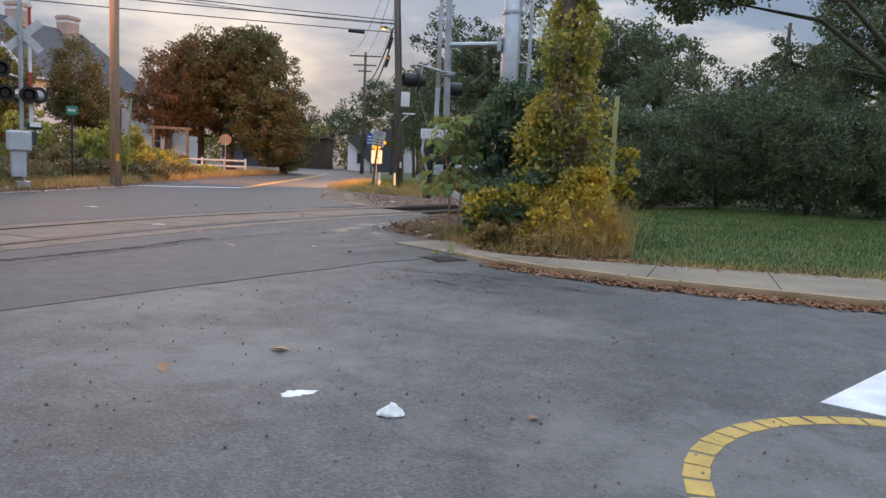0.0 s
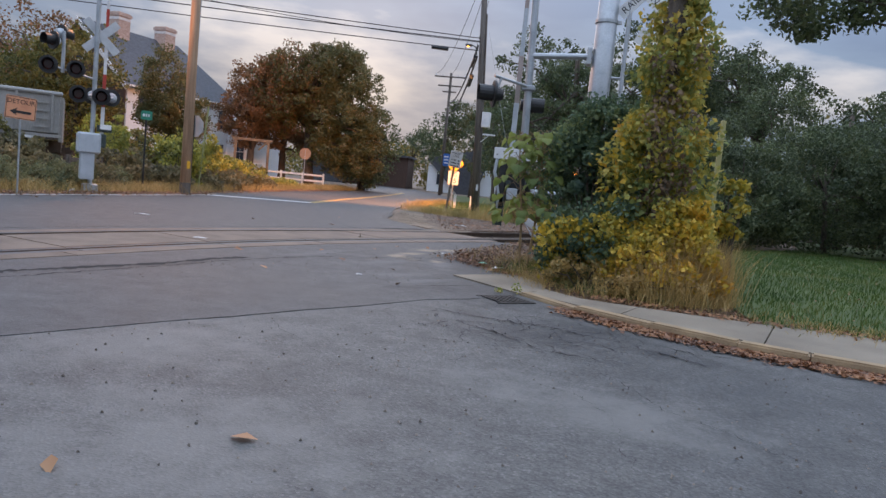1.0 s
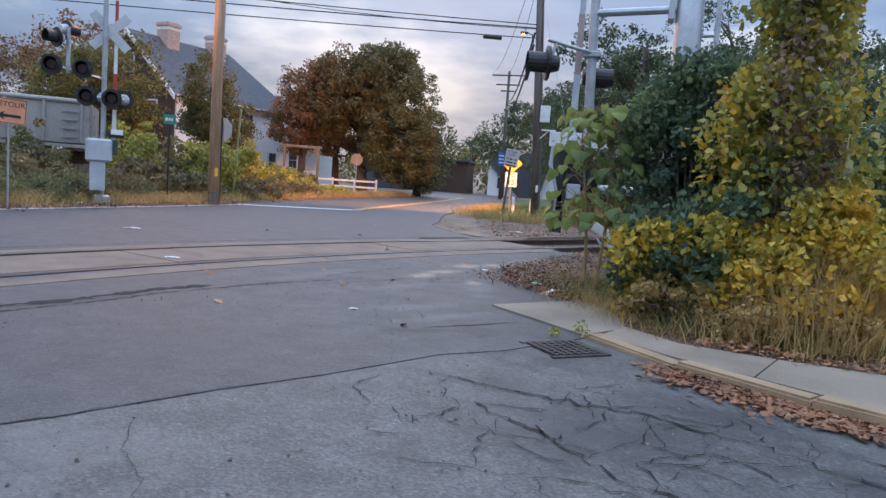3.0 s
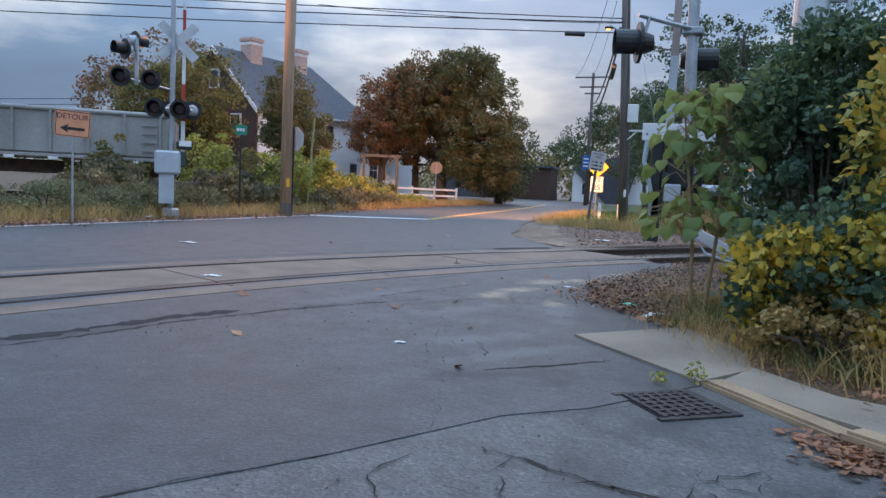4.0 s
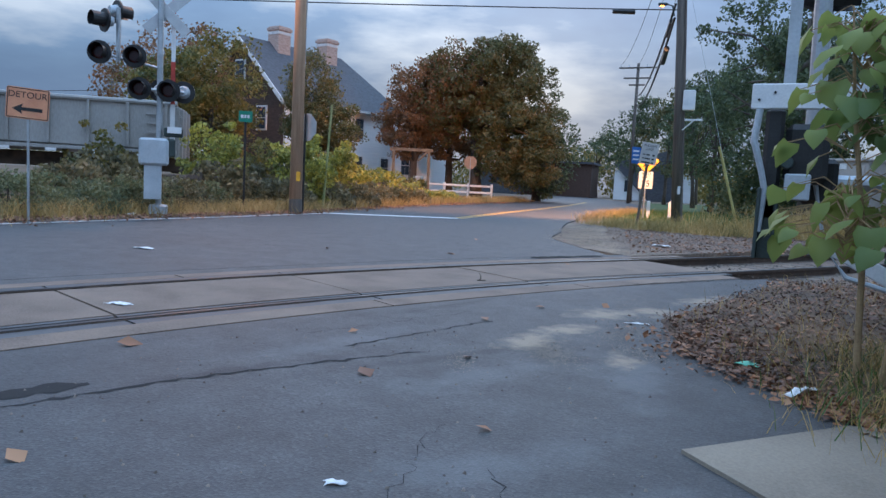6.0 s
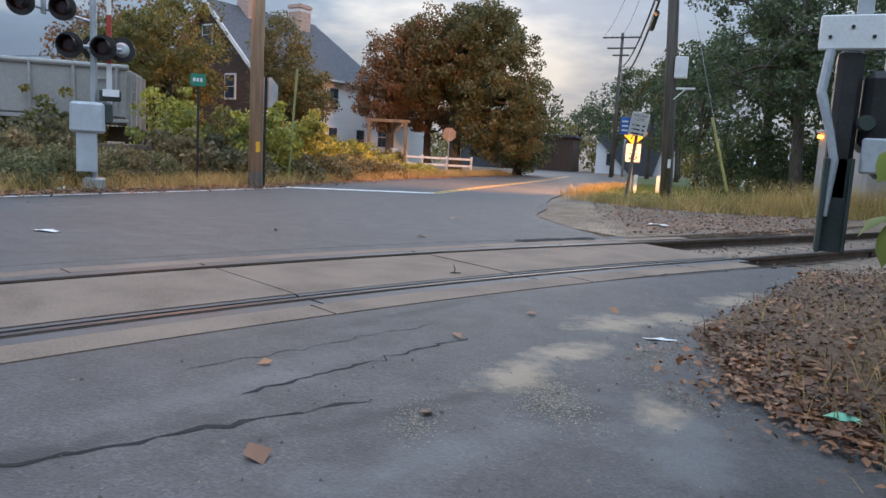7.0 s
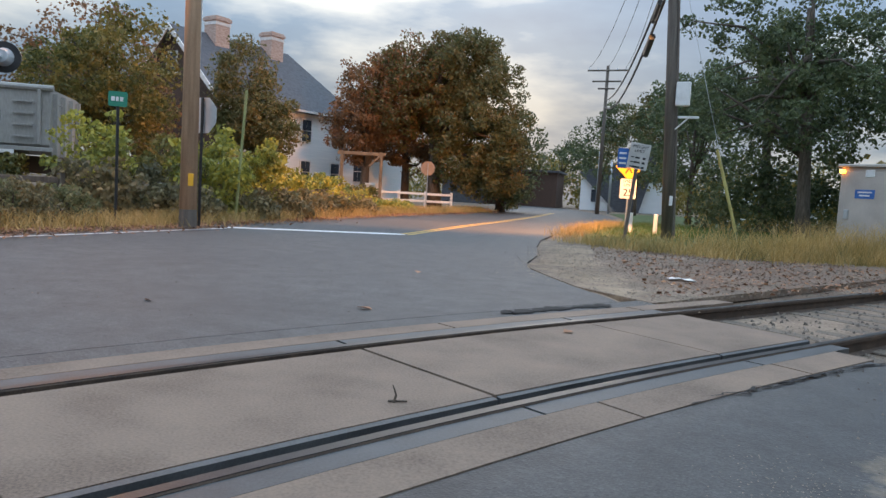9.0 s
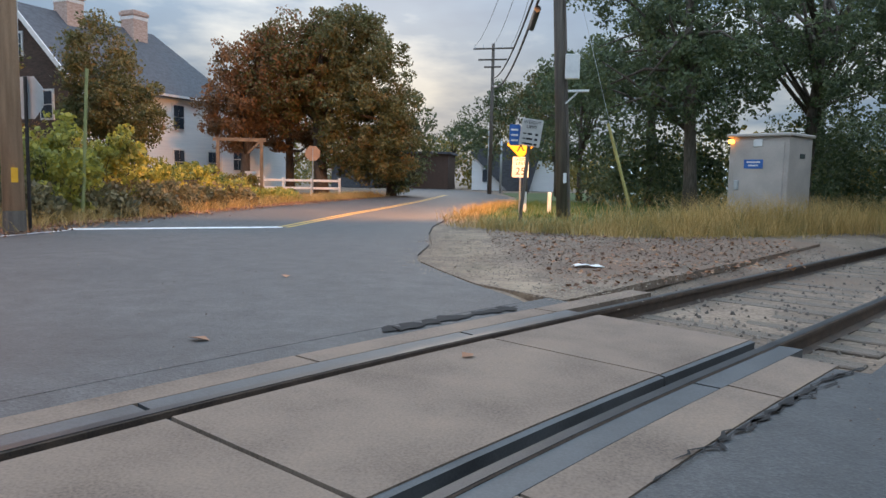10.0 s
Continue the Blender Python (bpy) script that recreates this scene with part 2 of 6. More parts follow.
M_SODIUM = glow_mat("sodium_lamp", (1.0, 0.34, 0.04), 9)
M_GRATE = mat("cast_iron", (0.03, 0.028, 0.027), (0.09, 0.08, 0.075), 6, 0.7, 0.5, metal=0.5)
M_PAPER = mat("white_litter", (0.6, 0.6, 0.6), (0.85, 0.85, 0.85), 9, 0.8, 0.2)
M_TEAL = mat("green_litter", (0.12, 0.42, 0.28), (0.25, 0.6, 0.42), 9, 0.5, 0.2)

L_DARK = leaf_mat("oak_leaves", [(0.046, 0.066, 0.042), (0.078, 0.108, 0.055), (0.115, 0.148, 0.066), (0.18, 0.195, 0.08)])
L_RUST = leaf_mat("maple_leaves_turning", [(0.08, 0.098, 0.042), (0.12, 0.128, 0.05), (0.17, 0.15, 0.057), (0.24, 0.155, 0.06)])
L_RED = leaf_mat("maple_leaves_red", [(0.115, 0.085, 0.048), (0.19, 0.115, 0.057), (0.275, 0.142, 0.066), (0.355, 0.178, 0.085)])
L_OLIVE = leaf_mat("olive_leaves", [(0.065, 0.075, 0.027), (0.145, 0.142, 0.04), (0.26, 0.20, 0.05), (0.36, 0.24, 0.06)])
L_VINE = leaf_mat("vine_leaves", [(0.11, 0.17, 0.055), (0.24, 0.28, 0.075), (0.44, 0.39, 0.09), (0.60, 0.41, 0.075)])
L_VINE_Y = leaf_mat("yellowing_leaves", [(0.15, 0.18, 0.04), (0.36, 0.30, 0.045), (0.66, 0.44, 0.045), (0.62, 0.29, 0.035)])
L_VINE_G = leaf_mat("dark_shrub_leaves", [(0.04, 0.075, 0.055), (0.075, 0.13, 0.08), (0.12, 0.18, 0.085), (0.23, 0.26, 0.085)])
L_SUMAC = leaf_mat("sumac_leaves", [(0.12, 0.145, 0.045), (0.27, 0.27, 0.06), (0.47, 0.41, 0.07), (0.68, 0.51, 0.085)])
L_SAPLING = leaf_mat("sapling_leaves", [(0.10, 0.16, 0.06), (0.18, 0.25, 0.075), (0.32, 0.36, 0.09), (0.58, 0.46, 0.10)], 0.45)
L_FALLEN = leaf_mat("fallen_leaves", [(0.075, 0.04, 0.024), (0.18, 0.08, 0.042), (0.34, 0.15, 0.065), (0.46, 0.27, 0.14)], 0.1)
L_GRASS = leaf_mat("lawn_blades", [(0.030, 0.074, 0.012), (0.052, 0.112, 0.017), (0.088, 0.145, 0.026), (0.21, 0.19, 0.06)], 0.3)
L_DRY = leaf_mat("dry_grass_blades", [(0.16, 0.15, 0.05), (0.34, 0.24, 0.085), (0.54, 0.36, 0.13), (0.62, 0.43, 0.19)], 0.3)
L_BRUSH = leaf_mat("brush_leaves", [(0.085, 0.085, 0.055), (0.15, 0.14, 0.078), (0.23, 0.19, 0.092), (0.33, 0.24, 0.11)])
L_BUSH = leaf_mat("bush_leaves", [(0.08, 0.095, 0.052), (0.135, 0.155, 0.078), (0.20, 0.21, 0.10), (0.30, 0.27, 0.13)])
L_LITTER = leaf_mat("leaf_litter", [(0.04, 0.026, 0.018), (0.085, 0.046, 0.028), (0.165, 0.08, 0.042), (0.30, 0.16, 0.085)], 0.1)
L_BROWN = leaf_mat("dead_vine_leaves", [(0.09, 0.062, 0.04), (0.18, 0.115, 0.065), (0.30, 0.19, 0.09)], 0.2)


def stained(m, colour, spots, scale, amount):
    """Worn, dusty and retoned patches on a surface: soft ellipses (x, y, rx, ry, turn) broken up by noise."""
    n, l = m.node_tree.nodes, m.node_tree.links
    b = n["Principled BSDF"]
    tc = n.new("ShaderNodeTexCoord")
    grain = n.new("ShaderNodeTexNoise")
    grain.inputs["Scale"].default_value, grain.inputs["Detail"].default_value, grain.inputs["Roughness"].default_value = scale, 8, 0.68
    l.new(tc.outputs["Object"], grain.inputs["Vector"])
    total = None
    for x, y, rx, ry, turn in spots:
        mp = n.new("ShaderNodeMapping")
        mp.vector_type = "TEXTURE"
        mp.inputs["Location"].default_value = (x, y, 0)
        mp.inputs["Rotation"].default_value = (0, 0, radians(turn))
        mp.inputs["Scale"].default_value = (rx, ry, 1)
        l.new(tc.outputs["Object"], mp.inputs["Vector"])
        ln = n.new("ShaderNodeVectorMath")
        ln.operation = "LENGTH"
        l.new(mp.outputs["Vector"], ln.inputs[0])
        fall_ = n.new("ShaderNodeMapRange")
        fall_.inputs["From Min"].default_value, fall_.inputs["From Max"].default_value = 0.1, 1.25
        fall_.inputs["To Min"].default_value, fall_.inputs["To Max"].default_value = 1.0, 0.0
        l.new(ln.outputs["Value"], fall_.inputs["Value"])
        if total is None:
            total = fall_.outputs["Result"]
        else:
            mx = n.new("ShaderNodeMath")
            mx.operation = "MAXIMUM"
            l.new(total, mx.inputs[0])
            l.new(fall_.outputs["Result"], mx.inputs[1])
            total = mx.outputs["Value"]
    wide = n.new("ShaderNodeMapRange")
    wide.inputs["From Min"].default_value, wide.inputs["From Max"].default_value = 0.3, 0.7
    wide.inputs["To Min"].default_value, wide.inputs["To Max"].default_value = -0.55, 0.55
    l.new(grain.outputs["Fac"], wide.inputs["Value"])
    add = n.new("ShaderNodeMath")
    add.operation = "ADD"
    l.new(total, add.inputs[0])
    l.new(wide.outputs["Result"], add.inputs[1])
    cut = n.new("ShaderNodeMapRange")
    cut.inputs["From Min"].default_value, cut.inputs["From Max"].default_value = 0.25, 1.0
    cut.inputs["To Max"].default_value = amount
    l.new(add.outputs["Value"], cut.inputs["Value"])
    gate = n.new("ShaderNodeMath")
    gate.operation, gate.use_clamp = "MULTIPLY", True
    soft_ = n.new("ShaderNodeMapRange")
    soft_.inputs["From Max"].default_value = 0.25
    l.new(total, soft_.inputs["Value"])
    l.new(cut.outputs["Result"], gate.inputs[0])
    l.new(soft_.outputs["Result"], gate.inputs[1])
    mix = n.new("ShaderNodeMix")
    mix.data_type = "RGBA"
    mix.inputs[7].default_value = (*colour, 1)
    l.new(gate.outputs["Value"], mix.inputs["Factor"])
    l.new(b.inputs["Base Color"].links[0].from_socket, mix.inputs[6])
    l.new(mix.outputs[2], b.inputs["Base Color"])


# pale streaks, dark damp patches, then sand on top
stained(M_ROAD, (0.15, 0.155, 0.16), [(-1.75, 13.4, 0.22, 1.0, -40), (-1.3, 13.1, 0.16, 0.7, -35), (-2.3, 14.6, 0.25, 0.8, -25), (-1.5, 15.2, 0.3, 0.9, 20), (-3.4, 14.9, 0.25, 0.9, -15)], 3.2, 0.42)
stained(M_ROAD, (0.026, 0.026, 0.028), [(-4.35, 11.6, 0.16, 1.6, -20), (-3.5, 13.9, 0.10, 0.9, -25), (-1.75, 15.5, 0.14, 0.4, -60), (-0.9, 12.6, 0.3, 0.35, 10), (-1.35, 12.4, 0.2, 0.5, -50), (-2.6, 15.0, 0.10, 1.0, -28), (-1.0, 16.4, 0.3, 0.5, 20), (-3.4, 16.9, 0.12, 1.2, -14)], 5.0, 0.8)
stained(M_ROAD, (0.35, 0.275, 0.19), [(-2.33, 15.75, 0.24, 0.42, -10), (-2.22, 16.35, 0.2, 0.4, -25), (-2.1, 17.35, 0.3, 0.5, -35), (-1.72, 17.75, 0.3, 0.4, -30), (-1.62, 15.6, 0.16, 0.3, 10), (-1.4, 18.9, 0.22, 0.6, -20)], 4.0, 0.72)
stained(M_ROAD_OLD, (0.034, 0.034, 0.036), [(0.3, 10.5, 1.0, 0.7, 10), (-0.45, 11.2, 0.35, 0.25, 0), (-0.2, 12.0, 0.6, 0.45, 40), (1.5, 10.4, 0.7, 0.3, -15), (0.9, 11.1, 0.9, 0.3, -28)], 4.5, 0.7)
stained(M_ROAD_OLD, (0.185, 0.18, 0.17), [(-2.3, 8.4, 1.5, 0.9, 55), (-1.2, 6.8, 1.6, 1.1, 20), (0.9, 8.4, 1.4, 0.6, -20), (1.6, 5.6, 1.5, 0.9, 0), (-3.5, 4.6, 1.2, 1.6, 10)], 2.4, 0.6)

stained(M_DIRT, (0.15, 0.09, 0.06), [(-1.6, 29.5, 2.6, 3.4, -25), (0.2, 32.0, 2.4, 2.0, 30), (-2.6, 26.6, 0.9, 1.8, -28), (-0.6, 27.0, 1.6, 1.2, 40)], 2.2, 0.9)
stained(M_DIRT, (0.36, 0.275, 0.19), [(-4.95, 28.0, 0.7, 2.4, 8), (-4.15, 25.6, 0.6, 1.4, 28), (-5.6, 31.0, 0.6, 2.0, 12), (-3.5, 24.4, 0.5, 0.8, 30)], 3.0, 0.85)


# ---------- building helpers ----------
def thing(name, x, y, z=0.0, rz=0.0, label="", category="", group=""):
    ob = new(name)
    ob.matrix_basis = pose(x, y, z, 0, 0, rz)
    return tagged(ob, label, category, group)


def finish(name, bm, material, smooth=False):
    me = bpy.data.meshes.new(name)
    bm.normal_update()
    bm.to_mesh(me)
    bm.free()
    me.materials.append(material)
    if smooth:
        me.shade_smooth()
    return me


def part(name, bm, material, parent, label="", smooth=False):
    ob = new(name, finish(name, bm, material, smooth))
    ob.parent = parent
    return tagged(ob, label)


def solo(name, bm, material, label, category="", kind="", smooth=False, group=""):
    return tagged(new(name, finish(name, bm, material, smooth)), label, category, group, kind)


def box(bm, c, s, m=None, bevel=0.0):
    made = bmesh.ops.create_cube(bm, size=1.0)
    bmesh.ops.scale(bm, vec=s, verts=made["verts"])
    if bevel:
        edges = list({e for v in made["verts"] for e in v.link_edges})
        verts = bmesh.ops.bevel(bm, geom=edges, offset=bevel, segments=1, affect="EDGES")["verts"]
        verts = list({v for v in verts} | {v for v in made["verts"] if v.is_valid})
    else:
        verts = made["verts"]
    bmesh.ops.translate(bm, vec=c, verts=verts)
    if m is not None:
        bmesh.ops.transform(bm, matrix=m, verts=verts)
    return bm


def B(c, s, bevel=0.0, m=None):
    return box(bmesh.new(), c, s, m, bevel)


def tube(bm, pts, radii, seg=8, cap=True):
    """A tapered tube along points."""
    pts = [Vector(p) for p in pts]
    if not isinstance(radii, (list, tuple)):
        radii = [radii] * len(pts)
    rings = []
    for i, p in enumerate(pts):
        t = (pts[min(i + 1, len(pts) - 1)] - pts[max(i - 1, 0)]).normalized()
        a = t.orthogonal().normalized() if abs(t.z) < 0.95 else Vector((1, 0, 0))
        a = (a - t * a.dot(t)).normalized()
        b = t.cross(a)
        rings.append([bm.verts.new(p + (a * math.cos(k * math.tau / seg) + b * math.sin(k * math.tau / seg)) * radii[i]) for k in range(seg)])
    for r0, r1 in zip(rings, rings[1:]):
        for k in range(seg):
            bm.faces.new((r0[k], r0[(k + 1) % seg], r1[(k + 1) % seg], r1[k]))
    if cap:
        bm.faces.new(rings[0][::-1])
        bm.faces.new(rings[-1])
    return bm


def T(pts, radii, seg=8):
    return tube(bmesh.new(), pts, radii, seg)


def prism(bm, poly, z0, z1):
    """An upright slab over a polygon in plan, anticlockwise."""
    low = [bm.verts.new((x, y, z0)) for x, y in poly]
    top = [bm.verts.new((x, y, z1)) for x, y in poly]
    n = len(poly)
    bm.faces.new(low[::-1])
    bm.faces.new(top)
    for i in range(n):
        bm.faces.new((low[i], low[(i + 1) % n], top[(i + 1) % n], top[i]))
    return bm


def fast_mesh(name, verts, faces, material):
    """A mesh from arrays; faces all of one length."""
    me = bpy.data.meshes.new(name)
    verts, faces = np.asarray(verts, dtype=np.float32), np.asarray(faces, dtype=np.int32)
    k = faces.shape[1]
    me.vertices.add(len(verts))
    me.vertices.foreach_set("co", verts.ravel())
    me.loops.add(faces.size)
    me.loops.foreach_set("vertex_index", faces.ravel())
    me.polygons.add(len(faces))
    me.polygons.foreach_set("loop_start", np.arange(len(faces), dtype=np.int32) * k)
    me.update(calc_edges=True)
    me.validate()
    me.materials.append(material)
    return me


def leaf_arrays(pts, size, rng, aspect=0.62, flat=0.0, droop=0.0):
    """A folded four-cornered leaf at each point."""
    n = len(pts)
    d = rng.normal(size=(n, 3))
    d[:, 2] = d[:, 2] * (1 - flat) - droop
    d /= np.linalg.norm(d, axis=1)[:, None] + 1e-9
    u = rng.normal(size=(n, 3))
    if flat:
        u = u * (1 - flat) + (0, 0, 1)
    s = np.cross(d, u)
    s /= np.linalg.norm(s, axis=1)[:, None] + 1e-9
    nn = np.cross(s, d)
    L = (size * rng.uniform(0.6, 1.3, n))[:, None]
    base = pts - d * L * 0.5
    tip = pts + d * L * 0.5
    mid = pts - d * L * 0.08 + nn * L * 0.10
    left, right = mid + s * L * aspect * 0.5, mid - s * L * aspect * 0.5
    v = np.stack([base, left, tip, right], 1).reshape(-1, 3)
    i = np.arange(n)[:, None] * 4
    f = np.concatenate([i + [[0, 1, 2]], i + [[0, 2, 3]]], 1).reshape(-1, 3)
    return v, f


def leaves(name, pts, size, material, parent=None, seed=1, aspect=0.62, flat=0.0, droop=0.0, label=""):
    v, f = leaf_arrays(np.asarray(pts), size, np.random.default_rng(seed), aspect, flat, droop)
    ob = new(name, fast_mesh(name, v, f, material))
    if parent:
        ob.parent = parent
    return tagged(ob, label)


def clump_points(centres, radii, per, rng, squash=0.75):
    """Points in uneven clumps, thicker towards their skins."""
    out = []
    for c, r in zip(centres, radii):
        n = max(4, int(per * rng.uniform(0.6, 1.3)))
        d = rng.normal(size=(n, 3))
        d /= np.linalg.norm(d, axis=1)[:, None]
        k = rng.uniform(0.25, 1.0, n) ** 0.6
        p = d * (k * r)[:, None]
        p[:, 2] *= squash
        out.append(p + c)
    return np.concatenate(out)


def crown_centres(lobes, n, rng, low=0.0):
    """Clump centres in the outer part of a group of ellipsoids (cx, cy, cz, rx, ry, rz)."""
    out = []
    while len(out) < n:
        cx, cy, cz, rx, ry, rz = lobes[rng.integers(len(lobes))]
        d = rng.normal(size=3)
        d /= np.linalg.norm(d)
        k = rng.uniform(0.35, 1.0) ** 0.5
        p = np.array((cx + d[0] * rx * k, cy + d[1] * ry * k, cz + d[2] * rz * k))
        if p[2] > low:
            out.append(p)
    return np.array(out)


def tree(x, y, trunk_r, trunk_h, lobes, n_clumps, per, clump_r, size, material, seed, label, category="tree", low=0.5, limbs=10, name="tree", group="", mats2=None):
    """Trunk with limbs, and a crown of leaf clumps; lobes are given from the tree's foot."""
    rng = np.random.default_rng(seed)
    t = thing(name, x, y, 0, 0, label, category, group)
    centres = crown_centres(lobes, n_clumps, rng, low)
    bm = bmesh.new()
    lean = rng.normal(size=2) * 0.15
    tube(bm, [(0, 0, -0.1), (lean[0] * 0.2, lean[1] * 0.2, trunk_h * 0.15), (lean[0], lean[1], trunk_h * 0.6), (lean[0] * 2, lean[1] * 2, trunk_h)], [trunk_r * 1.35, trunk_r, trunk_r * 0.75, trunk_r * 0.35], 9)
    for c in centres[rng.permutation(len(centres))[:limbs]]:
        z0 = trunk_h * rng.uniform(0.35, 0.9)
        s = Vector((lean[0] * 1.2, lean[1] * 1.2, z0))
        e = Vector(c)
        q = s.lerp(e, 0.5) + Vector(rng.normal(size=3) * 0.25) + Vector((0, 0, 0.15 * (e - s).length))
        tube(bm, [s, q, e], [trunk_r * 0.42, trunk_r * 0.25, trunk_r * 0.07], 6)
    part("trunk", bm, M_BARK, t, smooth=True)
    pts = clump_points(centres, clump_r * rng.uniform(0.6, 1.25, len(centres)), per, rng)
    if mats2 is None:
        leaves("crown", pts, size, material, t, seed)
    else:
        pick = np.array([mats2[1](p) for p in pts]) > rng.uniform(size=len(pts))
        leaves("crown", pts[~pick], size, material, t, seed)
        leaves("crown", pts[pick], size, mats2[0], t, seed + 1, label=mats2[2])
    return t


def blades(name, pts, h, w, material, seed, lean=0.35, label="", category="grass"):
    """Grass blades as bent pairs of triangles, all one sheet of stuff."""
    rng = np.random.default_rng(seed)
    pts = np.asarray(pts)
    n = len(pts)
    a = rng.uniform(0, math.tau, n)
    H = h * rng.uniform(0.45, 1.25, n)
    side = np.stack([np.cos(a), np.sin(a), np.zeros(n)], 1) * (w * rng.uniform(0.6, 1.3, n))[:, None]
    b = rng.uniform(0, math.tau, n)
    bend = np.stack([np.cos(b), np.sin(b), np.zeros(n)], 1) * (H * lean * rng.uniform(0.2, 1.4, n))[:, None]
    up = np.zeros((n, 3))
    up[:, 2] = H
    m_ = pts + bend * 0.35 + up * 0.6
    v = np.stack([pts - side, pts + side, m_ + side * 0.75, m_ - side * 0.75, pts + bend + up], 1).reshape(-1, 3)
    i = np.arange(n)[:, None] * 5
    f = np.concatenate([i + [[0, 1, 2]], i + [[0, 2, 3]], i + [[3, 2, 4]]], 1).reshape(-1, 3)
    return tagged(new(name, fast_mesh(name, v, f, material)), label, category, kind="stuff")


def inside(poly, p):
    """Which of the points p lie in the polygon."""
    p = np.asarray(p)
    hit = np.zeros(len(p), bool)
    for (x0, y0), (x1, y1) in zip(poly, poly[1:] + poly[:1]):
        c = ((y0 > p[:, 1]) != (y1 > p[:, 1])) & (p[:, 0] < (x1 - x0) * (p[:, 1] - y0) / (y1 - y0 + 1e-12) + x0)
        hit ^= c
    return hit


def scatter(poly, n, seed, z=0.0):
    """n points spread over a polygon in plan."""
    rng = np.random.default_rng(seed)
    q = np.array(poly)
    lo, hi = q.min(0), q.max(0)
    got = np.zeros((0, 2))
    while len(got) < n:
        p = rng.uniform(lo, hi, (n * 2, 2))
        got = np.concatenate([got, p[inside(poly, p)]])
    return np.concatenate([got[:n], np.full((n, 1), z)], 1)


def band(line, half, n, seed, z=0.0):
    """n points along a line in plan, thinning out to the sides."""
    rng = np.random.default_rng(seed)
    q = np.array(line, dtype=float)
    seg = np.linalg.norm(np.diff(q, axis=0), axis=1)
    k = rng.choice(len(seg), n, p=seg / seg.sum())
    t = rng.uniform(size=(n, 1))
    p = q[k] * (1 - t) + q[k + 1] * t + rng.normal(size=(n, 2)) * half
    return np.concatenate([p, np.full((n, 1), z)], 1)


def words(name, text, size, material, parent, m, label=""):
    """Lettering as a mesh, thick enough to stand 2 mm proud."""
    cu = bpy.data.curves.new(name, "FONT")
    cu.body, cu.size, cu.align_x, cu.align_y, cu.extrude = text, size, "CENTER", "CENTER", 0.001
    tmp = bpy.data.objects.new(name, cu)
    scene.collection.objects.link(tmp)
    bpy.context.view_layer.update()
    me = bpy.data.meshes.new_from_object(tmp.evaluated_get(bpy.context.evaluated_depsgraph_get()))
    bpy.data.objects.remove(tmp)
    me.materials.clear()
    me.materials.append(material)
    me.transform(m)
    ob = new(name, me)
    ob.parent = parent
    return tagged(ob, label)


# ---------- track geometry ----------
def track_x(y):
    """The track bends gently between two straights."""
    a = min(max(y - 13.0, 0.0), 8.5)
    return -6.36 + 0.27 * min(y - 13.0, 0.0) + 0.27 * a + 0.0182 * a * a + 0.579 * max(y - 21.5, 0.0)


def track_slope(y):
    return 0.27 + 0.0364 * min(max(y - 13.0, 0.0), 8.5)


def off(y, s, z=0.0):
    """A point s metres to the right of the track's middle."""
    k = track_slope(y)
    r = math.hypot(1, k)
    return (track_x(y) + s / r, y - s * k / r, z)


def sweep(bm, profile, ys, close=True):
    """A profile of (s, z) swept along the track."""
    rings = [[bm.verts.new(off(y, s, z)) for s, z in profile] for y in ys]
    n = len(profile)
    for r0, r1 in zip(rings, rings[1:]):
        for k in range(n if close else n - 1):
            bm.faces.new((r0[k], r1[k], r1[(k + 1) % n], r0[(k + 1) % n]))
    if close:
        bm.faces.new(rings[0])
        bm.faces.new(rings[-1][::-1])
    return bm


def span(a, b, step):
    n = max(1, int(round((b - a) / step)))
    return [a + (b - a) * i / n for i in range(n + 1)]


# ---------- ground, roads, kerbs ----------
CROSS_END = 22.55          # where the crossing's panels stop
KERB = [(-0.01, 12.96), (0.68, 12.17), (1.47, 11.56), (2.26, 11.1), (2.86, 10.88), (4.94, 10.28), (8.0, 9.6), (14.0, 8.6), (30.0, 6.4)]
WALK_BACK = [(0.30, 13.55), (0.75, 12.95), (1.6, 12.6), (2.8, 12.5), (6.3, 12.35), (14.0, 11.3), (30.0, 9.2)]
ROAD_EAST = [(-0.72, 21.4), (-0.95, 20.0), (-1.35, 18.4), (-1.62, 17.3), (-1.32, 16.3), (-0.75, 15.6), (-0.15, 14.95), (0.35, 13.75)]
ROAD_NE = [(-3.5, 23.45), (-3.75, 23.8), (-4.16, 24.35), (-4.69, 25.18), (-5.25, 26.1), (-5.5, 27.0), (-5.75, 28.6), (-6.4, 31.0), (-6.95, 33.5), (-7.5, 37.5), (-7.75, 41.6), (-8.0, 52.4), (-10.0, 66.0), (-14.0, 80.0), (-20.0, 95.0), (-34.0, 112.0)]
ROAD_W = [(-40.0, 114.0), (-26.5, 95.0), (-22.0, 80.0), (-18.6, 68.0), (-16.8, 60.0), (-15.6, 40.7), (-14.7, 34.1), (-13.9, 29.2), (-13.35, 27.0), (-13.25, 21.0), (-13.3, 10.0), (-13.6, -40.0)]


def ground_height(x, y):
    """Level ground that dips under the ballast beside the crossing."""
    s = (x - track_x(y)) / math.hypot(1, track_slope(y))
    dip = -0.11 * max(0.0, 1 - max(0.0, abs(s) - 1.35) / 0.7) if y > 12 else -0.03
    h = noise.noise(Vector((x * 0.8, y * 0.8, 0))) * 0.018
    if abs(s) < 1.4:
        h *= 0.5
    if y > CROSS_END - 1 and s > 0:
        h += 0.02 * math.sin(x * 1.7) * min(1, s)
    return -0.035 + dip + h


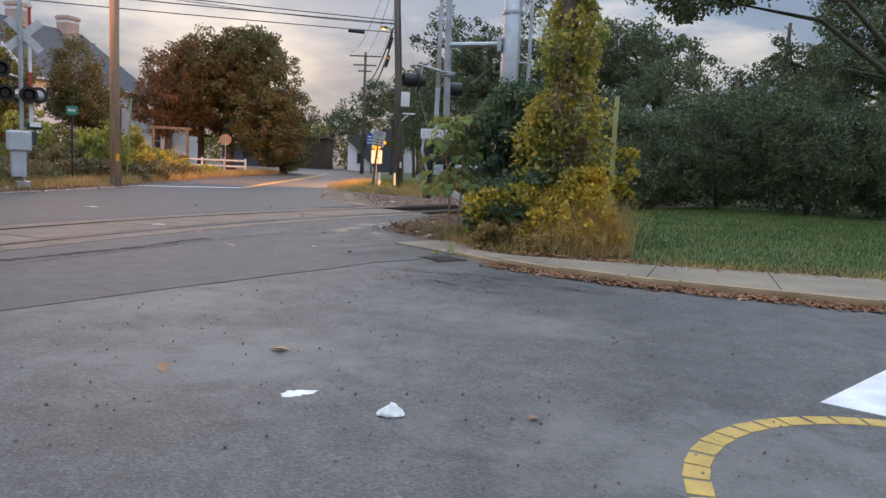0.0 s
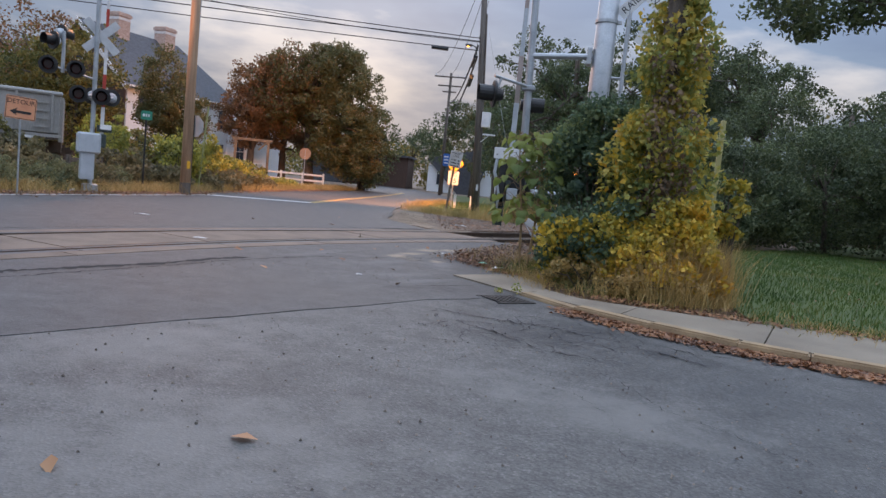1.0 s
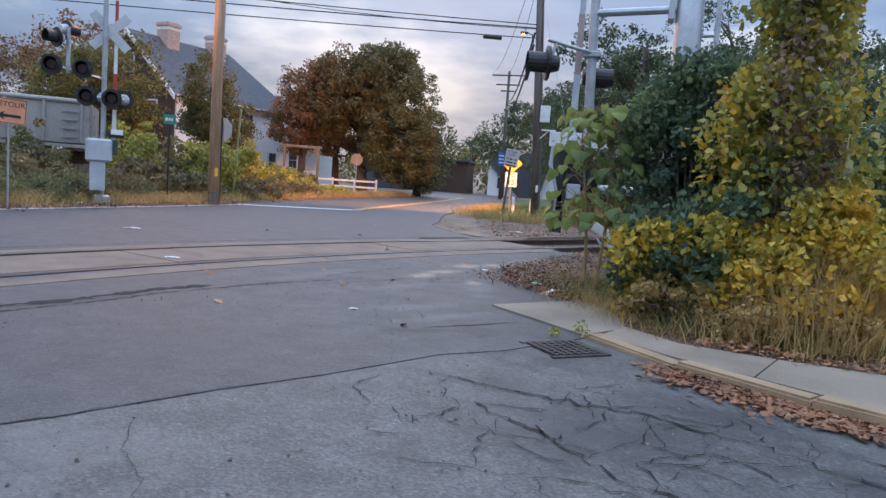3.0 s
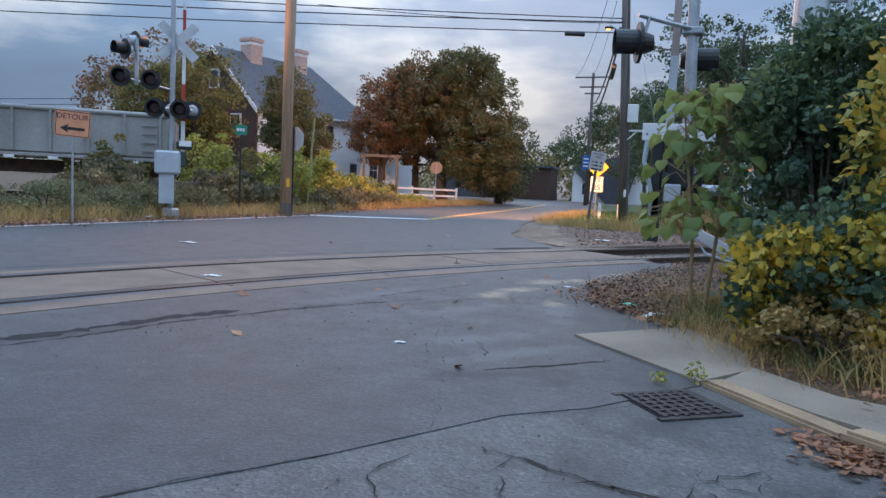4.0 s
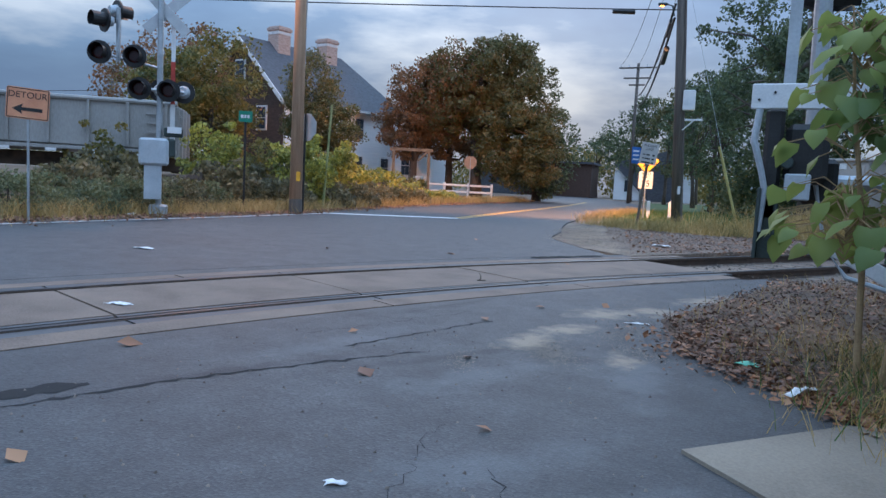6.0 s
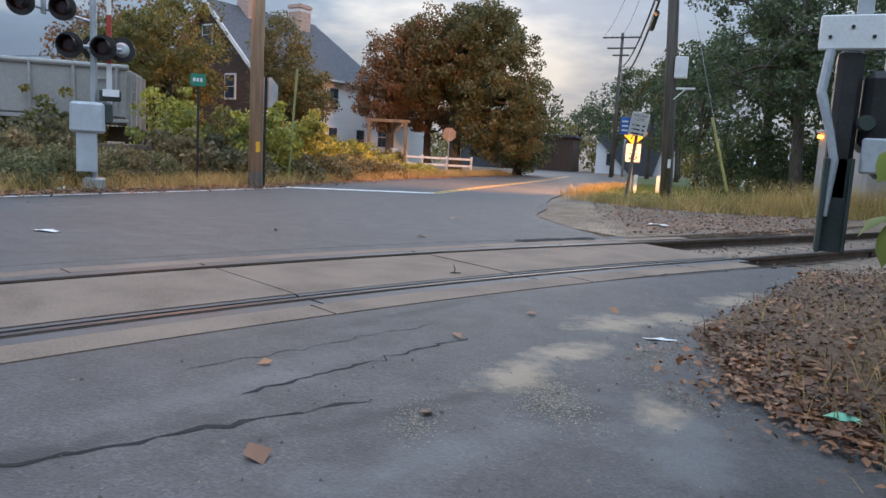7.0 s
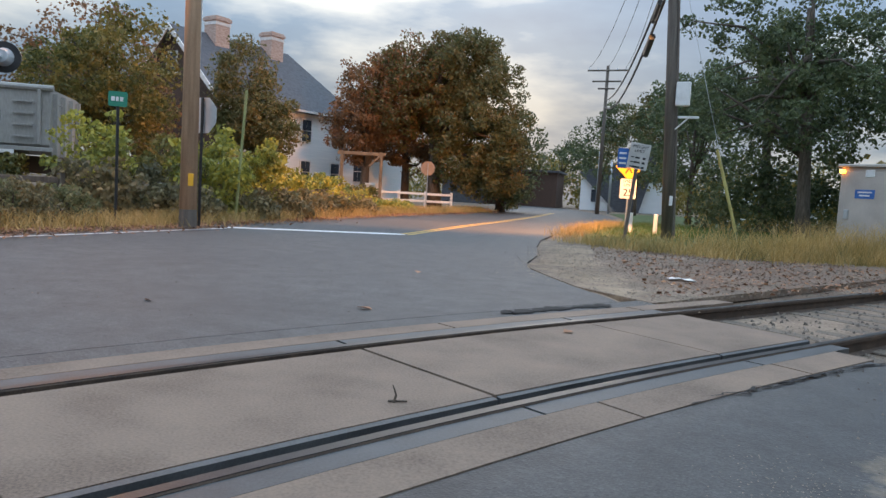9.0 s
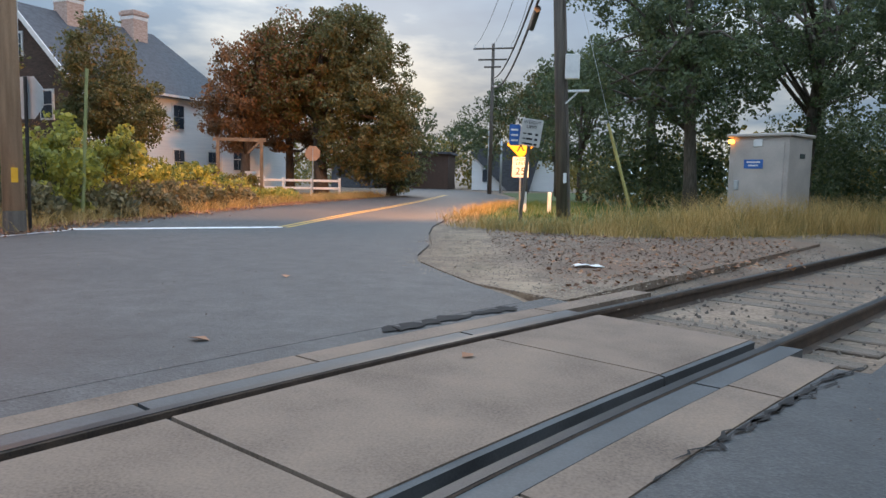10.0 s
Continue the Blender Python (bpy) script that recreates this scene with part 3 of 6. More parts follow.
def axis(fine_lo, fine_hi, step, far_lo, far_hi):
    out = list(np.arange(fine_lo, fine_hi + 1e-6, step))
    d = step
    x = fine_hi
    while x < far_hi:
        d *= 1.35
        x += d
        out.append(min(x, far_hi))
    d, x = step, fine_lo
    while x > far_lo:
        d *= 1.35
        x -= d
        out.insert(0, max(x, far_lo))
    return out


gx, gy = axis(-16, 14, 0.25, -900, 900), axis(11, 44, 0.25, -500, 1500)
gv = [(x, y, ground_height(x, y)) for y in gy for x in gx]
nx = len(gx)
gf = [(j * nx + i, j * nx + i + 1, (j + 1) * nx + i + 1, (j + 1) * nx + i) for j in range(len(gy) - 1) for i in range(nx - 1)]
ground = tagged(new("ground", fast_mesh("ground", gv, gf, M_DIRT)), "bare trodden dirt ground with grit and dips", "ground", kind="structure")
ground.data.shade_smooth()


def sheet(name, poly, z0, z1, material, label, category="road", kind="structure"):
    bm = prism(bmesh.new(), poly, z0, z1)
    bmesh.ops.triangulate(bm, faces=[f for f in bm.faces if len(f.verts) > 4])
    return solo(name, bm, material, label, category, kind)


ys_cross = span(4.0, CROSS_END, 0.5)
south_near = [off(y, 1.5)[:2] for y in ys_cross]          # asphalt meets the near apron
south_far = [off(y, -1.48)[:2] for y in ys_cross]
# newer asphalt on this side of the track, worn asphalt nearer, and the road beyond
SEAM = [(-9.0, -1.5), (-5.3, 4.3), (-2.51, 9.13), (-2.25, 9.5), (-1.84, 10.22), (-1.46, 10.79), (-0.95, 11.71), (-0.55, 12.1)]
sheet("road", south_near + ROAD_EAST + [(0.2, 13.2), (-0.01, 12.96)] + SEAM[::-1], -0.12, 0.0, M_ROAD, "grey asphalt road surface beside the rail crossing")
sheet("road_worn", SEAM + KERB + [(30, -40), (-9.0, -40)], -0.12, -0.006, M_ROAD_OLD, "worn coarse grey asphalt with cracks and patches")
sheet("road_beyond", south_far[::-1] + [(-13.6, -40.0)] + ROAD_W[::-1][1:] + ROAD_NE[::-1], -0.12, 0.0, M_ROAD, "grey asphalt side road beyond the rail crossing")
sheet("road_strip", [(-9.0, -40), (-9.0, -1.5), off(4.0, 1.5)[:2], off(4.0, -1.48)[:2], (-13.6, -40)], -0.12, -0.003, M_ROAD, "grey asphalt road surface before the crossing")

def inset(line, dist):
    out = []
    for i, p in enumerate(line):
        a, b = Vector(line[max(i - 1, 0)]), Vector(line[min(i + 1, len(line) - 1)])
        t = (b - a).normalized()
        out.append((p[0] - t.y * dist, p[1] + t.x * dist))
    return out


KERB_IN = inset(KERB, 0.16)
# kerb stones, split in lengths
kerb = thing("kerb", 0, 0, 0, 0, "yellowish weathered concrete kerb with leaves against it", "kerb")
kerb["kind"] = "structure"
for i in range(len(KERB) - 1):
    n = max(1, int(math.dist(KERB[i], KERB[i + 1]) / 1.1))
    for k in range(n):
        f0, f1 = k / n + 0.004, (k + 1) / n - 0.004
        a, b = Vector(KERB[i]).lerp(Vector(KERB[i + 1]), f0), Vector(KERB[i]).lerp(Vector(KERB[i + 1]), f1)
        c, d = Vector(KERB_IN[i]).lerp(Vector(KERB_IN[i + 1]), f1), Vector(KERB_IN[i]).lerp(Vector(KERB_IN[i + 1]), f0)
        h = 0.02 + 0.065 * min(1, max(0, (a.x + 0.3) / 1.4))
        bm = prism(bmesh.new(), [a[:], b[:], c[:], d[:]], -0.15, h + random.uniform(-0.008, 0.008))
        bmesh.ops.bevel(bm, geom=[e for e in bm.edges if all(v.co.z > 0 for v in e.verts)], offset=0.018, segments=2, affect="EDGES")
        part("kerb_stone", bm, M_KERB, kerb)
SW_IN = inset(KERB, 0.158)
path = thing("pavement", 0, 0, 0, 0, "pale concrete footpath slabs with worn joints", "pavement")
path["kind"] = "structure"
front, back = [Vector(p) for p in SW_IN], [Vector(p) for p in WALK_BACK]


def along(line, t):
    d = [0.0]
    for a, b in zip(line, line[1:]):
        d.append(d[-1] + (b - a).length)
    t *= d[-1]
    for i in range(len(line) - 1):
        if t <= d[i + 1]:
            return line[i].lerp(line[i + 1], (t - d[i]) / (d[i + 1] - d[i]))
    return line[-1].copy()


N_SLAB = 20
for k in range(N_SLAB):
    f0, f1 = k / N_SLAB + 0.00025, (k + 1) / N_SLAB - 0.00025
    q = [along(front, f0), along(front, (f0 + f1) / 2), along(front, f1), along(back, f1), along(back, (f0 + f1) / 2), along(back, f0)]
    h0 = [0.012 + 0.062 * min(1, max(0, (p.x + 0.2) / 1.5)) for p in q]
    bm = bmesh.new()
    low, top = [bm.verts.new((p.x, p.y, -0.1)) for p in q], [bm.verts.new((p.x, p.y, h)) for p, h in zip(q, h0)]
    bm.faces.new(top)
    for i in range(6):
        bm.faces.new((low[i], low[(i + 1) % 6], top[(i + 1) % 6], top[i]))
    part("slab", bm, M_SIDEWALK, path)
bm = prism(bmesh.new(), [(-1.05, 14.02), (-0.02, 12.99), (0.30, 13.55), (0.28, 14.1), (-0.15, 14.93), (-0.35, 14.85)], -0.1, 0.018)
part("slab", bm, M_SIDEWALK, path, "ramp slab flush with the road")

LAWN = [tuple(p) for p in WALK_BACK[3:]] + [(60, 9), (60, 60), (12, 44), (9.5, 34), (5.5, 27.5), (3.4, 22.5), (2.6, 17.0)]
sheet("lawn", LAWN, -0.1, 0.07, M_SOIL_GRASS, "mown green lawn with leaves along its edge", "lawn")
BED = [(-0.15, 14.95), (0.3, 14.1), (0.3, 13.55), (0.75, 12.97), (1.6, 12.62), (2.8, 12.52), (2.6, 17.0), (3.4, 22.5), (2.2, 24.0), (0.9, 22.6), (-0.3, 21.6), (-0.72, 21.2), (-0.95, 20.0), (-1.35, 18.4), (-1.62, 17.3), (-1.32, 16.3), (-0.75, 15.6)]
bm = bmesh.new()
bed_mid = Vector((0.9, 17.0, 0.075))
ring = [bm.verts.new((x, y, 0.015)) for x, y in BED]
ring2 = [bm.verts.new((x + (bed_mid.x - x) * 0.3, y + (bed_mid.y - y) * 0.2, 0.05)) for x, y in BED]
lowr = [bm.verts.new((x, y, -0.1)) for x, y in BED]
mid = bm.verts.new(bed_mid)
for i in range(len(BED)):
    j = (i + 1) % len(BED)
    bm.faces.new((lowr[i], lowr[j], ring[j], ring[i]))
    bm.faces.new((ring[i], ring[j], ring2[j], ring2[i]))
    bm.faces.new((ring2[i], ring2[j], mid))
solo("planting_bed", bm, M_SOIL_DRY, "rough bed of leaf litter under the shrubs", "ground", "structure", True)
VERGE_W = [(-13.3, -40), (-13.32, 10), (-13.28, 21), (-13.4, 26.8), (-13.95, 29.2), (-14.75, 34.1), (-15.65, 40.7), (-16.85, 60), (-18.7, 68), (-24, 82), (-120, 140), (-120, -40)]
sheet("verge", VERGE_W[::-1], -0.1, 0.03, M_SOIL_DRY, "dry litter and weeds along the road's edge", "ground")
GRASS_NE = [(-6.0, 34.2), (-4.6, 33.0), (-2.4, 32.7), (0.2, 34.2), (3.5, 37.5), (8.0, 43.5), (30, 80), (0, 110), (-13, 82), (-9.5, 66), (-7.7, 52.4), (-7.4, 42)]
sheet("grass_plot", GRASS_NE, -0.1, 0.004, M_SOIL_GRASS, "rough grass plot beside the tracks", "lawn")

# painted markings
bm = prism(bmesh.new(), [(-13.0, 28.45), (-9.75, 31.1), (-9.95, 31.42), (-13.2, 28.75)], -0.01, 0.004)
solo("stop_line", bm, M_PAINT, "worn white stop line painted across the lane", "road marking", "structure")
bm = bmesh.new()
EDGE = [(-12.95, -30), (-12.98, 12), (-12.95, 21), (-12.9, 24.4), (-12.98, 28.3)]
for a, b in zip(EDGE, EDGE[1:]):
    prism(bm, [a, (a[0] + 0.11, a[1]), (b[0] + 0.11, b[1]), b], -0.01, 0.004)
solo("edge_line", bm, M_PAINT, "thin white edge line along the road", "road marking", "structure")
bm = bmesh.new()
CENTRE = [(-9.85, 31.25), (-10.75, 37.8), (-11.5, 44.5), (-12.9, 55.0), (-15.0, 68)]
for o in (-0.12, 0.08):
    for a, b in zip(CENTRE, CENTRE[1:]):
        prism(bm, [(a[0] + o, a[1]), (a[0] + o + 0.1, a[1]), (b[0] + o + 0.1, b[1]), (b[0] + o, b[1])], -0.01, 0.004)
solo("centre_line", bm, M_PAINT_Y, "faded double yellow centre line", "road marking", "structure")
bm = prism(bmesh.new(), [(2.65, 6.62), (2.95, 6.42), (6.5, 8.4), (6.4, 9.0), (3.6, 7.62)], -0.02, -0.002)
solo("stop_bar", bm, M_PAINT, "broad bright white bar painted on the asphalt", "road marking", "structure")
# ring of short yellow dashes
ring_mark = thing("yellow_ring", 2.75, 5.05, 0, 0, "ring of short yellow dashes painted on the asphalt", "road marking")
ring_mark["kind"] = "structure"
for k in range(46):
    a = k * math.tau / 46
    m = Matrix.Rotation(a, 4, "Z") @ Matrix.Translation((1.24, 0, 0))
    q = [m @ Vector(p) for p in ((-0.06, -0.074, 0), (0.06, -0.082 + 0.008 * (k % 3), 0), (0.065, 0.076, 0), (-0.055, 0.074 - 0.01 * (k % 2), 0))]
    part("dash", prism(bmesh.new(), [v[:2] for v in q], -0.02, -0.002), M_PAINT_Y, ring_mark)

# ---------- rails and crossing ----------
RAIL = [(-0.07, -0.155), (0.07, -0.155), (0.07, -0.145), (0.012, -0.125), (0.01, -0.045), (0.036, -0.035), (0.036, -0.004), (0.028, 0.004), (-0.028, 0.004), (-0.036, -0.004), (-0.036, -0.035), (-0.01, -0.045), (-0.012, -0.125), (-0.07, -0.145)]
G = 0.757 + 0.036
rail_ys = span(-30, 4, 4)[:-1] + span(4, 34, 0.6)[:-1] + span(34, 120, 6)
track = thing("railway_track", 0, 0, 0, 0, "single rusty railway track with weathered ties", "railway track")
track["kind"] = "structure"
for s in (-G, G):
    r = part("rail", sweep(bmesh.new(), [(s + a, z) for a, z in RAIL][::-1], rail_ys), M_RAIL, track, "rusty steel rail with a polished head")
    part("rail_head", sweep(bmesh.new(), [(s - 0.03, 0.003), (s - 0.03, 0.0065), (s + 0.03, 0.0065), (s + 0.03, 0.003)], rail_ys), M_RAIL_TOP, r, "polished running surface")
tie_me = finish("tie", B((0, 0, 0), (2.5, 0.22, 0.16), 0.012), M_TIE)
y = CROSS_END + 0.35
n = 0
while y < 75:
    t = new("tie", tie_me)
    t.parent = track
    k = track_slope(y)
    t.matrix_basis = pose(track_x(y), y, -0.222 + random.uniform(-0.006, 0.006), 0, 0, -math.degrees(math.atan(k)) + random.uniform(-1.5, 1.5)) @ Matrix.Diagonal((random.uniform(0.97, 1.03), 1, 1, 1))
    y += 0.53 / math.hypot(1, k)
    n += 1
for s in (-1, 1):
    part("joint_bar", sweep(bmesh.new(), [(s * G + 0.03 * s, -0.12), (s * G + 0.045 * s, -0.12), (s * G + 0.045 * s, -0.05), (s * G + 0.03 * s, -0.05)][::s], span(25.1 + s * 0.7, 25.7 + s * 0.7, 0.3)), M_RAIL, track, "bolted joint bar")

crossing = thing("level_crossing", 0, 0, 0, 0, "concrete panel rail crossing with rubber flangeways", "level crossing")
crossing["kind"] = "structure"
JOINTS = [-28, -24, -20, -16, -12, -8, -4, 0.0, 4.9, 7.4, 9.8, 12.3, 14.78, 17.0, 19.2, 21.32, CROSS_END]
for a, b in zip(JOINTS, JOINTS[1:]):
    ys = span(a + 0.012, b - 0.012, 0.5)
    z = random.uniform(-0.004, 0.003)
    part("panel", sweep(bmesh.new(), [(-0.665, -0.14), (-0.665, z), (0.615, z), (0.615, -0.14)], ys), M_PANEL, crossing, "pale concrete panel between the rails")
    for s in (-1, 1):
        inner = [(0.62 * s, -0.12), (0.62 * s, -0.004), (0.655 * s, -0.010), (0.655 * s, -0.12)] if s > 0 else [(0.67 * s, -0.12), (0.67 * s, -0.006), (0.70 * s, -0.02), (0.70 * s, -0.12)]
        part("flange_filler", sweep(bmesh.new(), inner if s > 0 else inner[::-1], ys), M_RUBBER, crossing, "dark rubber filler in the flangeway")
        fld = [(0.832 * s, -0.14), (0.832 * s, -0.006), (0.985 * s, -0.004), (0.985 * s, -0.14)]
        part("field_filler", sweep(bmesh.new(), fld if s > 0 else fld[::-1], ys), M_RUBBER, crossing, "grey rubber strip beside the rail")
for s, cuts in ((1, [-28, -20, -12, -4, 2.0, 7.0, 12.0, 16.9, 19.6, 21.4, 22.3]), (-1, [-28, -20, -12, -4, 1.0, 6.0, 11.0, 16.0, 20.2, 22.4, 23.9])):
    for a, b in zip(cuts, cuts[1:]):
        w = 1.29 if s > 0 else 1.23
        prof = [(0.99 * s, -0.15), (0.99 * s, -0.003), (w * s, -0.006), (w * s, -0.15)]
        part("apron_slab", sweep(bmesh.new(), prof if s > 0 else prof[::-1], span(a + 0.01, b - 0.01, 0.5)), M_PANEL, crossing, "narrow concrete apron beside the rail")
for s, w0, w1 in ((1, 1.295, 1.5), (-1, 1.235, 1.48)):
    prof = [(w0 * s, -0.14), (w0 * s, -0.012), (w1 * s, -0.002), (w1 * s, -0.14)]
    part("asphalt_lip", sweep(bmesh.new(), prof if s > 0 else prof[::-1], span(-28, 22.2 if s > 0 else 22.9, 0.6)), M_ROAD, crossing, "crumbling asphalt lip")


def crack(line, width, seed, jit=0.05, step=0.06, z=0.002):
    """A ragged dark strip along a line."""
    rng = np.random.default_rng(seed)
    pts = []
    for a, b in zip(line, line[1:]):
        k = max(1, int(math.dist(a, b) / step))
        for i in range(k):
            pts.append((a[0] + (b[0] - a[0]) * i / k + rng.normal() * jit * 0.5, a[1] + (b[1] - a[1]) * i / k + rng.normal() * jit * 0.5))
    pts.append(line[-1])
    v, f = [], []
    for i, p in enumerate(pts):
        a, b = pts[max(i - 1, 0)], pts[min(i + 1, len(pts) - 1)]
        L = math.dist(a, b) + 1e-6
        w = 0.26 * width * rng.uniform(0.1, 1.3) * (0.3 if i in (0, len(pts) - 1) else 1)
        nx_, ny_ = -(b[1] - a[1]) / L * w, (b[0] - a[0]) / L * w
        v += [(p[0] + nx_, p[1] + ny_, z), (p[0] - nx_, p[1] - ny_, z)]
        if i:
            f.append((2 * i - 2, 2 * i - 1, 2 * i + 1, 2 * i))
    return v, f


cracks = [
    ([(-7.5, 4.0), (-4.9, 9.5), (-4.14, 11.84), (-3.97, 12.63), (-3.78, 13.17), (-3.5, 13.8), (-3.16, 14.42), (-2.79, 15.04)], 0.07, 0.03),
    ([(-5.1, 9.9), (-4.35, 11.8), (-4.15, 12.7), (-3.9, 13.3)], 0.30, 0.03),
    
    ([(-1.34, 12.55), (-0.95, 12.95), (-0.63, 13.32)], 0.07, 0.03),
    ([(-0.9, 11.2), (-0.3, 11.05), (0.5, 10.95), (1.2, 10.6), (1.9, 10.1)], 0.035, 0.05),
    ([(-0.5, 10.7), (0.05, 10.3), (0.35, 9.9), (0.85, 9.8)], 0.04, 0.05),
    ([(0.1, 11.2), (0.25, 10.7), (0.05, 10.3)], 0.02, 0.05), ([(-0.7, 10.9), (-0.4, 10.4), (0.1, 9.95)], 0.014, 0.05),
    ([(0.5, 10.95), (0.55, 10.4), (0.9, 10.1), (1.5, 10.4)], 0.014, 0.04), ([(0.05, 10.9), (0.5, 11.1)], 0.03, 0.03),
    ([(0.3, 10.2), (0.8, 9.5), (1.3, 8.6), (2.0, 7.9)], 0.010, 0.05), ([(-0.1, 9.9), (0.5, 9.1), (0.9, 8.3), (1.0, 7.4)], 0.006, 0.05),
    ([(-2.5, 9.15), (-2.25, 9.5), (-1.84, 10.22), (-1.46, 10.79)], 0.012, 0.02), ([(-3.75, 14.94), (-3.5, 15.6), (-3.14, 16.59)], 0.015, 0.03), ([(-3.31, 14.8), (-3.1, 15.5), (-2.83, 16.31)], 0.045, 0.025), ([(-2.32, 19.65), (-1.95, 20.2), (-1.6, 20.75), (-1.12, 21.52)], 0.05, 0.04),
    ([(-4.25, 21.65), (-3.9, 22.3), (-3.45, 23.05)], 0.36, 0.03), ([(-0.85, 11.75), (-0.5, 12.05), (-0.25, 12.4)], 0.01, 0.03),
    ([(-2.05, 20.05), (-1.75, 20.55), (-1.4, 21.15), (-1.05, 21.6)], 0.07, 0.018), ([(-2.42, 19.4), (-2.05, 20.05)], 0.03, 0.015),
    ([(-2.2, 14.0), (-1.9, 12.9), (-1.5, 12.2), (-1.2, 11.3)], 0.006, 0.05), ([(-1.7, 13.4), (-1.45, 12.9)], 0.02, 0.04),
    ([(1.55, 10.75), (1.8, 10.55), (2.1, 10.6)], 0.035, 0.05),
]
cg = np.random.default_rng(88)
net = {(i, j): (0.25 + 0.27 * i + cg.normal() * 0.07, 10.5 + 0.24 * j + cg.normal() * 0.06) for i in range(-5, 6) for j in range(-4, 5)}
for (i, j), p in net.items():
    if (i / 5.0) ** 2 + (j / 3.6) ** 2 < 1.1:
        for q in ((i + 1, j), (i, j + 1), (i + 1, j + 1)):
            if q in net and cg.uniform() < (0.6 if q != (i + 1, j + 1) else 0.15):
                cracks.append(([p, net[q]], cg.uniform(0.006, 0.024), 0.03))
for k in range(16):
    a0 = (cg.uniform(-5, 2), cg.uniform(5, 13))
    cracks.append(([a0, (a0[0] + cg.normal() * 0.5, a0[1] + cg.normal() * 0.5)], 0.006, 0.04))
V, F = [], []
for i, (ln, w, j) in enumerate(cracks):
    v, f = crack(ln, w, 40 + i, j)
    F += [tuple(q + len(V) for q in face) for face in f]
    V += v
tagged(new("road_cracks", fast_mesh("road_cracks", V, F, M_CRACK)), "ragged dark cracks in the asphalt", "crack", kind="stuff")


def puddle(cx, cy, rx, ry, rz, seed, z):
    rng = np.random.default_rng(seed)
    ph = rng.uniform(0, 6.3, 4)
    out = []
    for k in range(40):
        a = k * math.tau / 40
        r = 1 + 0.22 * math.sin(2 * a + ph[0]) + 0.16 * math.sin(3 * a + ph[1]) + 0.12 * math.sin(7 * a + ph[2]) + 0.08 * math.sin(11 * a + ph[3])
        p = Matrix.Rotation(radians(rz), 2) @ Vector((rx * r * math.cos(a), ry * r * math.sin(a)))
        out.append((cx + p.x, cy + p.y))
    return out


sg = np.random.default_rng(91)
sand = []
for cx, cy, rx, ry, rz, n_ in [(-2.1, 15.5, 0.16, 0.34, 30, 4200), (-1.75, 16.6, 0.2, 0.5, -12, 4200), (-1.35, 17.6, 0.24, 0.45, 0, 4000), (-1.55, 15.9, 0.1, 0.25, 50, 1200), (-1.2, 18.9, 0.25, 0.6, -10, 3600), (-2.5, 14.9, 0.1, 0.22, 20, 900), (-1.9, 18.2, 0.3, 0.5, 20, 1200)]:
    n_ = n_ // 3
    q = sg.normal(size=(n_, 2)) * (rx, ry) * 0.55
    c_, s_ = math.cos(radians(rz)), math.sin(radians(rz))
    sand.append(np.stack([cx + q[:, 0] * c_ - q[:, 1] * s_, cy + q[:, 0] * s_ + q[:, 1] * c_, np.full(n_, 0.004)], 1))
leaves("sand_drift", np.concatenate(sand), 0.009, M_SAND, None, 17, 0.9, 0.97)
tagged(bpy.data.objects["sand_drift"], "thin drifts of pale sand on the asphalt", "sand", kind="stuff")
sheet("dirt_apron", [off(22.9, -1.3)[:2], off(24.2, -1.4)[:2], off(26.5, -1.55)[:2], off(29, -1.7)[:2], off(31.5, -1.9)[:2], (0.1, 34.3), (-2.4, 32.9), (-4.6, 33.2), (-6.0, 34.4), (-6.9, 33.6), (-6.35, 31.0), (-5.7, 28.6), (-5.45, 27.0), (-5.2, 26.1), (-4.64, 25.18), (-4.1, 24.35)], -0.1, -0.004, M_DIRT, "bare dirt shoulder with grit beside the road", "ground")
nes = []
for cx, cy, rx, ry, n_ in [(-5.0, 27.6, 0.5, 1.3, 2000), (-4.3, 25.9, 0.5, 0.8, 1500), (-5.6, 30.0, 0.5, 1.5, 1500), (-3.0, 24.3, 0.5, 0.6, 800)]:
    q = sg.normal(size=(n_, 2)) * (rx, ry) * 0.6
    nes.append(np.stack([cx + q[:, 0], cy + q[:, 1], np.full(n_, 0.003)], 1))
leaves("sandy_shoulder", np.concatenate(nes), 0.03, M_SAND, None, 18, 0.9, 0.97)
tagged(bpy.data.objects["sandy_shoulder"], "pale sand washed over the dirt shoulder", "sand", kind="stuff")

# ---------- street lamps' light ----------
def sodium(name, loc, power, aim):
    lamp = new(name, bpy.data.lights.new(name, "SPOT"))
    lamp.data.spot_size, lamp.data.spot_blend = radians(120), 0.6
    lamp.data.energy, lamp.data.color, lamp.data.shadow_soft_size = power, (1.0, 0.42, 0.12), 0.16
    lamp.matrix_world = look(loc, (loc[0] + aim[0], loc[1] + aim[1], loc[2] - 1.0))
    return lamp


